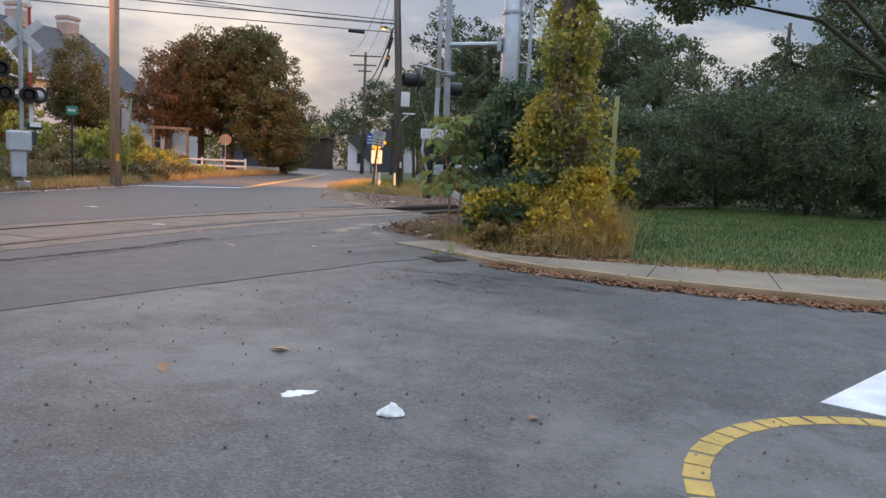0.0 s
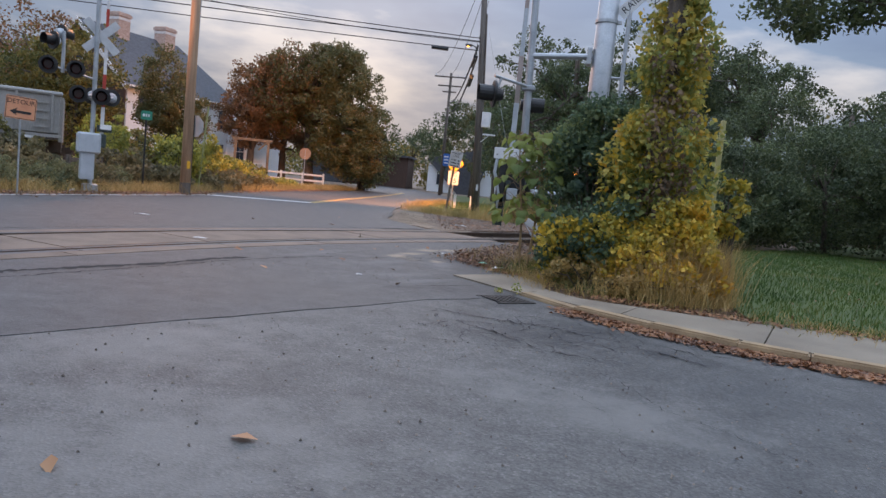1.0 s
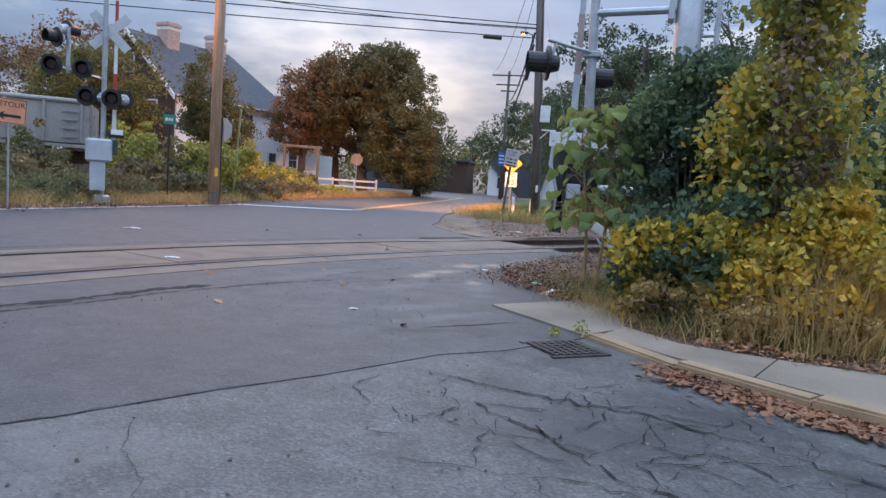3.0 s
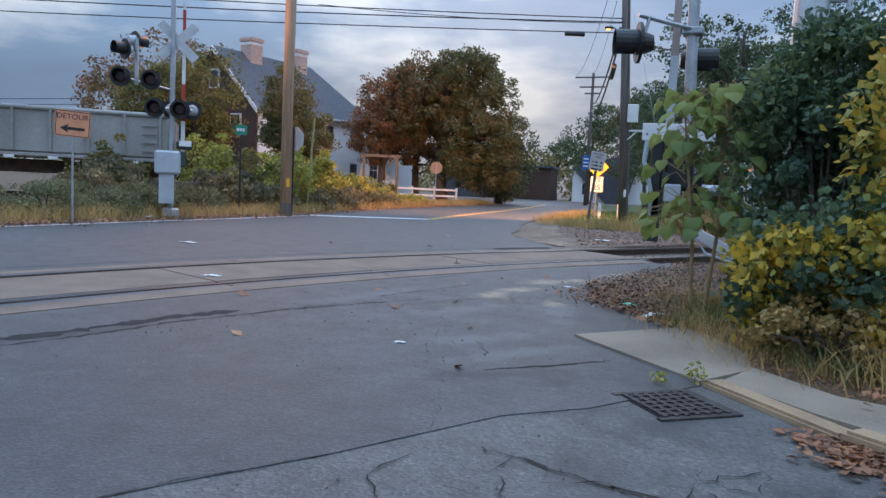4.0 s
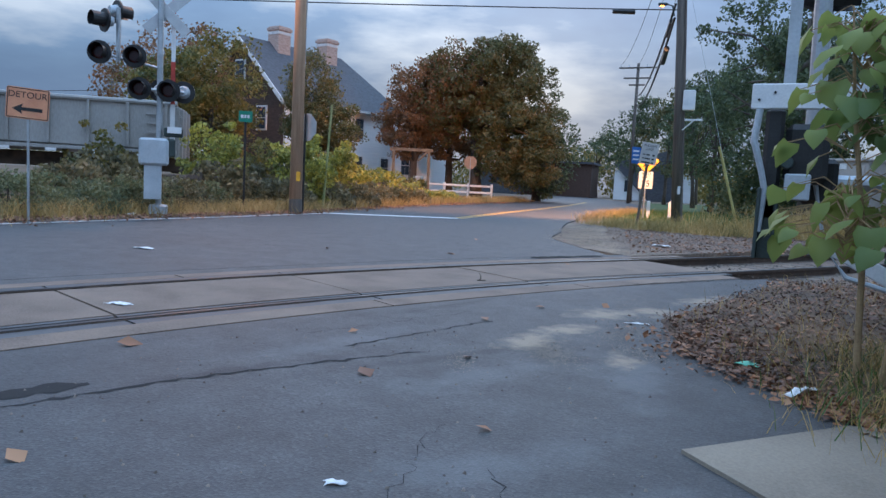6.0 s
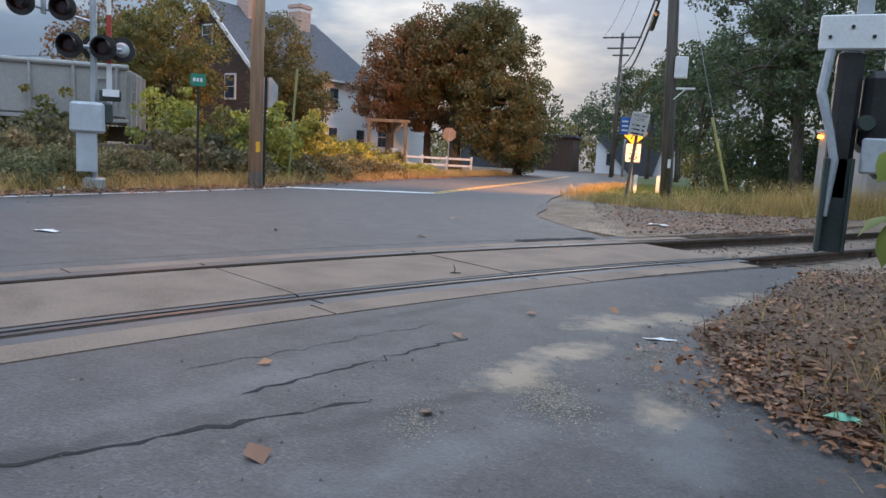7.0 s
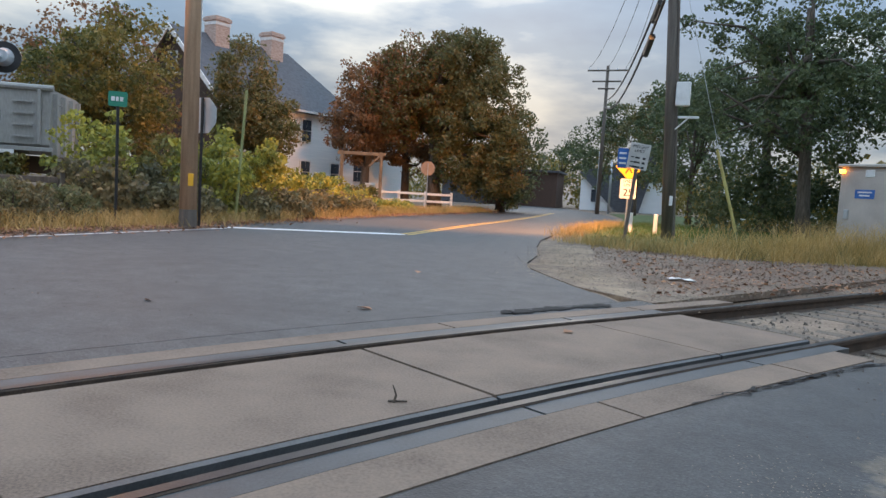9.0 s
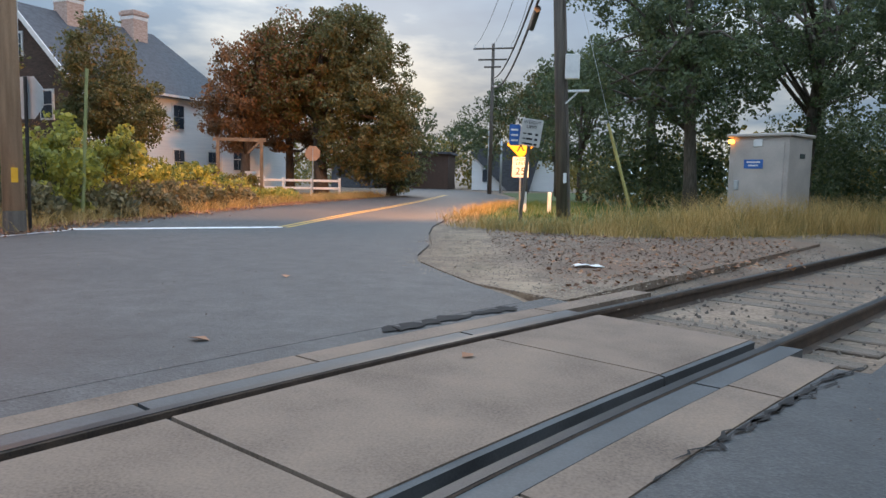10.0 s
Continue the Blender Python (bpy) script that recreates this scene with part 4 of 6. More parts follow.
def street_lamp(x, y, z, rz, reach, power, aim):
    t = thing("street_lamp", x, y, z, rz, "grey cobra-head street lamp glowing orange on a pole bracket", "street lamp")
    part("bracket", T([(0.1, 0, 0), (reach * 0.5, 0, 0.35), (reach, 0, 0.42)], [0.03, 0.028, 0.025]), M_DARKMETAL, t)
    bm = B((reach + 0.17, 0, 0.42), (0.34, 0.16, 0.10), 0.035)
    part("head", bm, M_DARKMETAL, t)
    part("lens", B((reach + 0.2, 0, 0.355), (0.14, 0.1, 0.03), 0.01), M_SODIUM, t, "glowing orange lens")
    p = Matrix.Rotation(radians(rz), 3, "Z") @ Vector((reach + 0.3, 0, 0.24))
    sodium("sodium_light", (x + p.x, y + p.y, z + p.z), power, aim)


# ---------- poles, wires ----------
def wood_pole(x, y, h, r, material, label, lean=(0, 0)):
    t = thing("utility_pole", x, y, 0, 0, label, "utility pole")
    part("shaft", T([(0, 0, -0.3), (lean[0] * 0.5, lean[1] * 0.5, h * 0.5), (lean[0], lean[1], h)], [r * 1.12, r * 0.95, r * 0.78], 14), material, t, smooth=True)
    return t


pole = wood_pole(-13.06, 27.25, 10.5, 0.165, M_POLE, "tall tan wooden utility pole with a yellow tag", (-0.06, 0.0))
part("tag", B((0.07, -0.17, 1.05), (0.11, 0.02, 0.26), 0.004, pose(0, 0, 0, 0, 0, 30)), M_YELLOW, pole, "yellow plastic marker")
part("collar", T([(0, 0, 0.0), (0, 0, 0.42)], [0.195, 0.183], 14), M_POLE_DARK, pole, "dark creosoted foot")
part("conduit", T([(-0.02, 0.18, 0), (0.08, 0.17, 9.5)], 0.025, 6), M_GALV, pole, "thin metal conduit")
pole2 = wood_pole(-4.2, 38.6, 11.0, 0.17, M_POLE_DARK, "dark weathered utility pole with a white box", (-0.62, 0.0))
part("box", B((0.12, -0.14, 4.52), (0.42, 0.2, 0.72), 0.02), M_WHITE, pole2, "white equipment box")
part("bracket", tube(B((0.32, -0.1, 3.82), (0.62, 0.07, 0.07), 0.01), [(-0.05, -0.1, 3.45), (0.3, -0.1, 3.78)], 0.025, 6), M_WHITE, pole2, "white cantilever bracket")
part("riser", T([(0.18, -0.05, 0), (-0.1, -0.05, 5), (-0.38, -0.05, 9.5)], 0.045, 8), M_POLE_DARK, pole2, "cable riser")
part("tag", B((0.02, -0.2, 1.25), (0.1, 0.02, 0.3), 0.004), M_WHITE, pole2, "pale pole tag")
far_pole = wood_pole(-13.2, 76.5, 12.4, 0.16, M_POLE_DARK, "far utility pole with two crossarms")
for z, w in ((12.0, 3.3), (11.1, 2.4), (10.5, 1.4)):
    part("crossarm", B((0, -0.14, z), (w, 0.1, 0.13), 0.01), M_POLE_DARK, far_pole)
for x in (-1.5, -0.8, 0.8, 1.5):
    part("insulator", T([(x, -0.14, 12.05), (x, -0.14, 12.28)], [0.06, 0.04], 8), M_WHITE, far_pole)
small_pole = wood_pole(-41.5, 45.0, 6.6, 0.14, M_POLE_DARK, "distant short utility pole behind the rail car")
rear_pole = wood_pole(-50.0, 20.8, 10.0, 0.16, M_POLE_DARK, "distant utility pole carrying the street's wires")
for x, y, h in ((-13.5, 84, 5.5), (-15.4, 88, 6.5)):
    wood_pole(x, y, h, 0.11, M_GALV, "slim pale pole beside the far road")


def wire(a, b, sag, r, label="slack black overhead street cable", n=14):
    a, b = Vector(a), Vector(b)
    bm = T([a.lerp(b, i / n) - Vector((0, 0, sag * 4 * (i / n) * (1 - i / n))) for i in range(n + 1)], r, 5)
    return solo("overhead_wire", bm, M_WIRE, label, "cable", group="overhead wires")


wire((-4.75, 38.5, 8.35), (-50, 20.9, 9.2), 0.35, 0.022)
wire((-4.75, 38.5, 8.2), (-50, 20.7, 8.5), 0.35, 0.025)
wire((-4.75, 38.45, 8.15), (-16.0, 33.4, 8.2), 0.15, 0.015, "thin loose cable lashed along the span")
wire((-4.75, 38.4, 7.75), (-50, 20.6, 7.7), 0.25, 0.022)
c = solo("splice_box", T([(-6.9, 37.55, 7.62), (-6.15, 37.84, 7.62)], 0.09, 8), M_BLACK, "black cable splice case hanging on the wire", "splice case")
for x, z in ((-1.5, 12.3), (0.0, 12.3), (1.5, 12.3)):
    wire((-13.2 + x, 76.4, z), (-4.8 + 0.2 * x, 38.6, 10.6), 0.9, 0.014, "thin overhead line wire")
wire((-13.2, 76.4, 9.6), (-4.85, 38.6, 8.0), 1.0, 0.045)
solo("splice_box", T([(-5.15, 40.0, 7.72), (-5.55, 41.8, 7.55)], 0.1, 8), M_BLACK, "black cable splice case hanging on the wire", "splice case")
wire((-13.2, 76.4, 9.0), (-4.85, 38.6, 7.5), 1.3, 0.05)
solo("splice_box", T([(-5.6, 42.2, 7.1), (-6.1, 44.6, 6.95)], 0.12, 8), M_BLACK, "black cable splice case hanging on the wire", "splice case")
wire((-41.5, 45.0, 6.0), (-90, 38, 6.0), 0.3, 0.02)
wire((-41.5, 45.0, 5.6), (-90, 38, 5.5), 0.3, 0.02)
street_lamp(-4.75, 38.45, 7.55, 190, 0.35, 13000, (-1.0, 0.65))
street_lamp(-13.06, 27.25, 8.3, 220, 1.7, 1300, (0.5, -0.55))
guy = thing("guy_guard", -3.0, 39.6, 0, 0, "yellow plastic guy wire guard leaning from the ground", "guy guard")
part("sleeve", T([(0.75, -0.25, 0.4), (0.0, 0.0, 2.95)], 0.05, 8), mat("faded_yellow_plastic", (0.30, 0.26, 0.08), (0.46, 0.40, 0.14), 3, 0.6, 0.1), guy)
part("wire", T([(0.85, -0.28, 0.0), (-1.6, 0.5, 9.0)], 0.008, 5), M_GALV, guy)
post = thing("thin_post", 3.12, 18.15, 0, 0, "thin square yellowish wooden post in the grass", "post")
part("shaft", B((0, 0, 1.5), (0.09, 0.09, 3.0), 0.008), mat("pale_post_wood", (0.30, 0.27, 0.10), (0.46, 0.42, 0.2), 3, 0.8, 0.4, stretch=(6, 6, 0.6)), post)
part("tag", B((-0.12, -0.05, 1.15), (0.12, 0.02, 0.16), 0.004), M_WHITE, post, "small white tag")
post2 = thing("thin_post", -14.2, 30.4, 0, 0, "thin greenish post in the shrubs", "post")
part("shaft", T([(-0.12, 0, 0), (0.1, 0, 3.4)], 0.036, 8), mat("green_post", (0.22, 0.24, 0.09), (0.36, 0.36, 0.16), 3, 0.7, 0.2), post2)


# ---------- signs ----------
def sign_face(w, h, material, parent, name, m, sides=4, label="", bevel=0.03):
    bm = bmesh.new()
    if sides == 8:
        c = [(math.cos(radians(22.5 + 45 * k)) * w / 2 / math.cos(radians(22.5)), math.sin(radians(22.5 + 45 * k)) * h / 2 / math.cos(radians(22.5))) for k in range(8)]
    else:
        r = bevel
        c = []
        for sx, sy, a0 in ((1, 1, 0), (-1, 1, 90), (-1, -1, 180), (1, -1, 270)):
            for a in (0, 45, 90):
                c.append((sx * (w / 2 - r) + r * math.cos(radians(a0 + a)), sy * (h / 2 - r) + r * math.sin(radians(a0 + a))))
    prism(bm, c, -0.003, 0.003)
    bmesh.ops.transform(bm, matrix=m, verts=bm.verts)
    return part(name, bm, material, parent, label)


def facing(x, y, z, az, roll=0.0):
    """A plate's pose: its front turned to azimuth az (0 faces -y), standing upright."""
    return Matrix.Translation((x, y, z)) @ Matrix.Rotation(radians(az), 4, "Z") @ Matrix.Rotation(radians(90), 4, "X") @ Matrix.Rotation(radians(roll), 4, "Z")


s = thing("detour_sign", -12.75, 19.12, 0, 52, "faded orange detour sign with a black arrow on a steel post", "road sign")
part("post", T([(0, 0.03, -0.1), (0, 0.03, 2.3)], 0.022, 6), M_GALV, s)
sign_face(0.66, 0.54, M_ORANGE, s, "plate", facing(0, 0, 2.1, 0, -3))
words("lettering", "DETOUR", 0.15, M_BLACK, s, facing(0.0, -0.006, 2.24, 0, -3))
bm = prism(bmesh.new(), [(-0.24, 0.0), (-0.08, -0.09), (-0.1, -0.03), (0.22, -0.03), (0.22, 0.03), (-0.1, 0.03), (-0.08, 0.09)], -0.001, 0.001)
bmesh.ops.transform(bm, matrix=facing(0, -0.006, 2.0, 0, -3), verts=bm.verts)
part("arrow", bm, M_BLACK, s)
bm = bmesh.new()
for a, b, c_, d in ((0, 0.25, 0.62, 0.012), (0, -0.25, 0.62, 0.012)):
    box(bm, (a, b, 0), (c_, d, 0.002))
for a in (-0.31, 0.31):
    box(bm, (a, 0, 0), (0.012, 0.5, 0.002))
bmesh.ops.transform(bm, matrix=facing(0, -0.0055, 2.1, 0, -3), verts=bm.verts)
part("border", bm, M_BLACK, s)

s = thing("stop_sign", -13.1, 27.68, 0, -6, "back of an octagonal stop sign on a dark post", "road sign")
part("post", B((0, -0.04, 1.4), (0.06, 0.04, 2.85), 0.006), M_BLACK, s)
sign_face(0.76, 0.76, M_SIGN_GREY, s, "plate", facing(0, 0, 2.45, 0), 8, "bare aluminium back")
s = thing("street_name_sign", -14.1, 26.3, 0, 40, "small green street name sign on a dark post", "road sign")
part("post", T([(0, 0.02, -0.1), (0, 0.02, 2.72)], 0.03, 6), M_BLACK, s)
sign_face(0.36, 0.3, M_GREEN_SIGN, s, "plate", facing(0, -0.02, 2.6, 0))
bm = bmesh.new()
for k, w in enumerate((0.07, 0.05, 0.06)):
    box(bm, (-0.09 + 0.08 * k, -0.026, 2.6), (w, 0.002, 0.09))
part("lettering_bars", bm, M_WHITE, s)
s = thing("round_sign", -18.9, 53.2, 0, 15, "small stop sign seen from behind on a pale post", "road sign")
part("post", T([(0, 0.02, 0), (0, 0.02, 2.7)], 0.035, 6), M_GALV, s)
sign_face(0.8, 0.8, mat("sign_back_brown", (0.28, 0.18, 0.12), (0.42, 0.28, 0.2), 4, 0.6, 0.05), s, "plate", facing(0, 0, 2.4, 0), 8)

s = thing("weight_limit_sign", -5.2, 35.9, 0, 0, "tilted grey weight limit sign with blue panel on wooden post", "road sign")
part("post", tube(bmesh.new(), [(0.02, 0.05, -0.1), (0.28, 0.05, 2.75)], 0.05, 6), M_POLE_DARK, s)
sign_face(0.56, 0.72, mat("weight_plate", (0.40, 0.39, 0.38), (0.56, 0.55, 0.53), 3, 0.5, 0.05), s, "plate", facing(0.27, -0.01, 2.42, 8, -8))
words("lettering", "WEIGHT\nLIMIT", 0.12, M_BLACK, s, facing(0.30, -0.02, 2.62, 8, -8))
bm = bmesh.new()
for k in range(3):
    box(bm, (-0.02, 0.02 - 0.13 * k, 0), (0.12 + 0.05 * k, 0.05, 0.003))
    box(bm, (0.16, 0.02 - 0.13 * k, 0), (0.08, 0.06, 0.003))
    box(bm, (-0.16, 0.02 - 0.13 * k, 0), (0.08, 0.03, 0.003))
bmesh.ops.transform(bm, matrix=facing(0.26, -0.02, 2.36, 8, -8), verts=bm.verts)
part("lettering_bars", bm, M_BLACK, s)
sign_face(0.30, 0.56, M_BLUE, s, "side_plate", facing(-0.17, 0.06, 2.36, 25, 0), label="blue sign panel")
bm = bmesh.new()
for k in range(3):
    box(bm, (0, 0.14 - 0.14 * k, 0), (0.2, 0.05, 0.003))
bmesh.ops.transform(bm, matrix=facing(-0.175, 0.05, 2.36, 25, 0), verts=bm.verts)
part("lettering_bars", bm, M_WHITE, s)
s = thing("pedestrian_sign", -6.0, 42.0, 0, 5, "yellow diamond warning sign above a speed limit sign", "road sign")
part("post", T([(0, 0.03, -0.1), (0, 0.03, 2.85)], 0.035, 6), M_GALV, s)
sign_face(0.72, 0.72, M_YELLOW, s, "diamond", facing(0, 0, 2.42, 0, 45))
bm = bmesh.new()
tube(bm, [(0.0, -0.008, 2.52), (-0.02, -0.008, 2.36)], 0.05, 5)
tube(bm, [(-0.02, -0.008, 2.38), (-0.13, -0.008, 2.17)], 0.025, 5)
tube(bm, [(-0.02, -0.008, 2.38), (0.1, -0.008, 2.19)], 0.025, 5)
bmesh.ops.scale(bm, vec=(1, 0.05, 1), verts=bm.verts)
bmesh.ops.translate(bm, vec=(0, -0.006, 0), verts=bm.verts)
part("symbol", bm, M_BLACK, s, "plain black symbol")
sign_face(0.58, 0.72, M_WHITE, s, "speed_plate", facing(0, 0, 1.62, 0), label="white speed limit plate")
words("lettering", "SPEED\nLIMIT", 0.14, M_BLACK, s, facing(0, -0.006, 1.82, 0))
words("lettering", "25", 0.36, M_BLACK, s, facing(0, -0.006, 1.47, 0))
for x in (-5.9, -5.0):
    bl = thing("bollard", x, 42.6, 0, 0, "short pale marker post in the grass", "bollard", "marker posts")
    part("shaft", B((0, 0, 0.35), (0.14, 0.1, 0.8), 0.02), M_WHITE, bl)


# ---------- crossing signals ----------
def flasher(parent, p, az, two=True):
    """A round signal with its black background disc and hood, facing azimuth az."""
    m = Matrix.Translation(p) @ Matrix.Rotation(radians(az), 4, "Z")

    def put(a, b, r, seg=16):
        bm = T([a, b], r, seg)
        bmesh.ops.transform(bm, matrix=m, verts=bm.verts)
        return bm
    hd = part("signal_head", put((0, -0.02, 0), (0, 0.02, 0), 0.25, 20), M_BLACK, parent, "black round background disc")
    bm = bmesh.new()
    seg = 14
    for r in (0.16, 0.15):
        a_ring = [bm.verts.new((r * math.cos(radians(-50 + 280 * k / seg)), -0.02, r * math.sin(radians(-50 + 280 * k / seg)))) for k in range(seg + 1)]
        b_ring = [bm.verts.new((r * math.cos(radians(-50 + 280 * k / seg)), -0.30, r * math.sin(radians(-50 + 280 * k / seg)))) for k in range(seg + 1)]
        for k in range(seg):
            bm.faces.new((a_ring[k], a_ring[k + 1], b_ring[k + 1], b_ring[k]))
    bmesh.ops.transform(bm, matrix=m, verts=bm.verts)
    part("hood", bm, M_BLACK, hd)
    part("lens", put((0, -0.03, 0), (0, -0.05, 0), [0.15, 0.11]), M_LENS, hd, "unlit dark red lens")
    part("housing", put((0, 0.02, 0), (0, 0.17, 0), [0.15, 0.10]), M_ALU if two else M_BLACK, hd, "grey rounded lamp housing")


def crossbuck(parent, z, az, dx, dy, text=False):
    for k, a in enumerate((45, -45)):
        bm = B((0, 0, 0), (1.22, 0.23, 0.02), 0.004)
        mm = facing(dx, dy - 0.021 * k, z, az, a)
        bmesh.ops.transform(bm, matrix=mm, verts=bm.verts)
        bd = part("crossbuck_board", bm, M_WHITE if text else M_SIGN_GREY, parent)
        if text:
            words("lettering", ("RAIL   ROAD", "CROSSING")[k], 0.19, M_BLACK, bd, facing(dx, dy - 0.021 * k - 0.0125, z, az, a))


def gate_arm(parent, x, y, z0, z1, mats=(M_WHITE, M_RED)):
    n = 7
    for k in range(n):
        a, b = z0 + (z1 - z0) * k / n, z0 + (z1 - z0) * (k + 1) / n
        w = 0.10 - 0.05 * k / n
        part("arm_section", B((x, y, (a + b) / 2), (w, 0.04, b - a), 0.004), mats[k % 2], parent)


ml = thing("crossing_signal", -13.5, 22.75, 0, 45, "silver rail crossing mast with unlit flashers, crossbuck and raised gate", "crossing signal", "crossing signals")
part("mast", T([(0, 0, -0.1), (0, 0, 5.6)], 0.065, 12), M_GALV, ml)
part("base", B((0, 0, 0.12), (0.4, 0.4, 0.3), 0.03), M_GALV, ml)
part("lamp_bar", T([(-0.5, 0, 2.82), (0.5, 0, 2.82)], 0.035, 8), M_GALV, ml)
flasher(ml, (-0.42, -0.05, 2.82), -8)
flasher(ml, (0.18, -0.08, 2.82), -8)
flasher(ml, (0.0, 0.3, 2.84), 172)
flasher(ml, (0.5, 0.22, 2.84), 172)
part("upper_bar", tube(T([(-1.12, -0.05, 3.5), (0, 0, 3.3)], 0.03, 8), [(-0.85, -0.05, 3.35), (-0.85, -0.05, 4.5)], 0.05, 8), M_GALV, ml)
flasher(ml, (-1.22, -0.1, 3.52), -8)
flasher(ml, (-0.52, -0.1, 3.5), -8)
flasher(ml, (-1.12, -0.1, 4.2), -60)
flasher(ml, (-0.9, 0.15, 4.45), 120)
crossbuck(ml, 4.55, 0, 0.12, 0.08)
gate_arm(ml, 0.27, 0.12, 1.6, 8.2)
part("gate_mechanism", box(B((-0.1, -0.12, 1.45), (0.62, 0.4, 0.6), 0.05), (-0.12, -0.1, 0.8), (0.36, 0.3, 0.8)), M_ALU, ml, "grey gate mechanism box")
part("counterweight", box(B((0.3, -0.1, 1.9), (0.4, 0.12, 0.2), 0.02), (0.22, -0.1, 1.55), (0.25, 0.3, 0.4), None, 0.03), M_DARKMETAL, ml, "dark counterweight plates")
part("plate", B((0.32, -0.2, 1.95), (0.3, 0.02, 0.14), 0.004), M_WHITE, ml, "white plate")

mr = thing("crossing_signal", -0.57, 17.95, 0, 0, "galvanised gate mast with black flashers, gate arm up and counterweights", "crossing signal", "crossing signals")
part("mast", T([(0.03, 0, 1.45), (0.03, 0, 2.0), (-0.02, 0, 3.9), (-0.08, 0, 6.6)], [0.08, 0.075, 0.07, 0.065], 12), M_GALV, mr)
part("support_beam", T([(0.0, 0.05, 1.3), (1.33, 0.0, 1.3)], 0.07, 10), M_GALV, mr)
gate_arm(mr, -0.2, -0.02, 2.1, 8.4, (M_ALU, mat("faded_arm_red", (0.30, 0.24, 0.22), (0.44, 0.36, 0.33), 4, 0.5, 0.05)))
part("tie_arm", T([(0.0, 0, 3.92), (1.2, 0.0, 3.98)], 0.06, 10), M_GALV, mr)
part("clamp", B((0.0, 0, 3.3), (0.26, 0.22, 0.1), 0.02), M_GALV, mr, "bolted clamp")
part("clamp", B((1.08, 0, 3.97), (0.09, 0.28, 0.32), 0.01), M_GALV, mr, "bolted clamp")
part("lamp_bar", T([(-0.62, -0.5, 3.42), (0.1, 0.0, 3.3)], 0.03, 8), M_GALV, mr)
part("lamp_drop", T([(-0.5, -0.42, 3.42), (-0.56, -0.48, 3.1)], 0.025, 8), M_GALV, mr)
flasher(mr, (-0.6, -0.5, 3.08), -72, False)
flasher(mr, (0.0, 0.42, 3.02), 100, False)
cw = part("counterweight", B((-0.275, -0.43, 0.92), (0.13, 0.02, 0.6), 0.004), M_DARKMETAL, mr, "dark green channel counterweight")
part("flange", B((-0.355, -0.47, 0.92), (0.03, 0.12, 0.6), 0.006), M_DARKMETAL, cw)
part("flange", B((-0.21, -0.47, 0.92), (0.02, 0.1, 0.6), 0.006), M_DARKMETAL, cw)
part("drive_arm", B((-0.28, -0.34, 1.42), (0.15, 0.2, 0.96), 0.03), M_BLACK, mr, "dark gate drive arm")
part("drive_unit", B((-0.02, -0.2, 1.52), (0.34, 0.46, 0.5), 0.05), M_BLACK, mr, "dark gate drive unit")
part("motor_box", B((0.1, 0.02, 1.3), (0.3, 0.3, 0.4), 0.04), M_BLACK, mr)
part("boss", T([(-0.16, -0.5, 1.44), (-0.16, -0.42, 1.44)], [0.045, 0.055], 14), M_DARKMETAL, mr, "round pivot boss")
part("junction_box", B((-0.07, -0.46, 1.24), (0.2, 0.06, 0.22), 0.012), M_ALU, mr, "pale junction box")
part("lever", T([(-0.406, -0.49, 1.88), (-0.431, -0.49, 1.62), (-0.357, -0.49, 1.376), (-0.314, -0.49, 1.2), (-0.338, -0.49, 0.85)], [0.03, 0.03, 0.026, 0.026, 0.024], 8), M_ALU, mr, "bent pale lever")
part("lever", T([(0.09, -0.2, 1.9), (0.07, -0.2, 1.3), (0.19, -0.2, 0.75), (0.37, -0.25, 0.5), (0.69, -0.3, 0.42)], 0.022, 8), M_ALU, mr, "curved pale guard rod")
part("guard", box(bmesh.new(), (0, 0, 0), (0.55, 0.05, 0.14), pose(0.49, -0.2, 0.62, 0, 28, 0), 0.01), M_WHITE, mr, "pale guard plate")
part("sign_plate", B((-0.05, -0.46, 1.99), (0.86, 0.05, 0.21), 0.008), M_WHITE, mr, "white plate on the gate drive")
for k in range(5):
    part("bolt", T([(-0.42 + 0.12 * k, -0.48, 1.96 + 0.06 * (k % 2)), (-0.42 + 0.12 * k, -0.495, 1.96 + 0.06 * (k % 2))], 0.012, 6), M_BLACK, mr)

mc = thing("signal_mast", 0.76, 17.95, 0, 0, "thick galvanised cantilever mast with a crossbuck sign", "signal mast")
part("shaft", T([(0, 0, -0.1), (0.0, 0, 3.0), (0.02, 0, 8.0)], [0.21, 0.2, 0.18], 20), M_GALV, mc, smooth=True)
part("band", box(T([(0, 0, 4.6), (0, 0, 4.66)], 0.215, 20), (0.22, 0, 4.63), (0.12, 0.06, 0.06)), M_GALV, mc)
part("base_plate", B((0, 0, 0.03), (0.6, 0.6, 0.06), 0.01), M_GALV, mc)
part("sign_post", T([(0.4, -0.05, 2.4), (0.4, -0.05, 6.0)], 0.04, 8), M_GALV, mc)
part("sign_bracket", T([(0.1, 0, 3.6), (0.4, -0.05, 3.6)], 0.025, 6), M_GALV, mc)
crossbuck(mc, 5.2, -10, 0.65, -0.12, True)
bm = B((0, 0, 0), (0.3, 0.2, 0.02), 0.004)
bmesh.ops.transform(bm, matrix=facing(0.68, -0.1, 4.38, -10, 60), verts=bm.verts)
part("small_plate", bm, M_WHITE, mc, "small white plate")

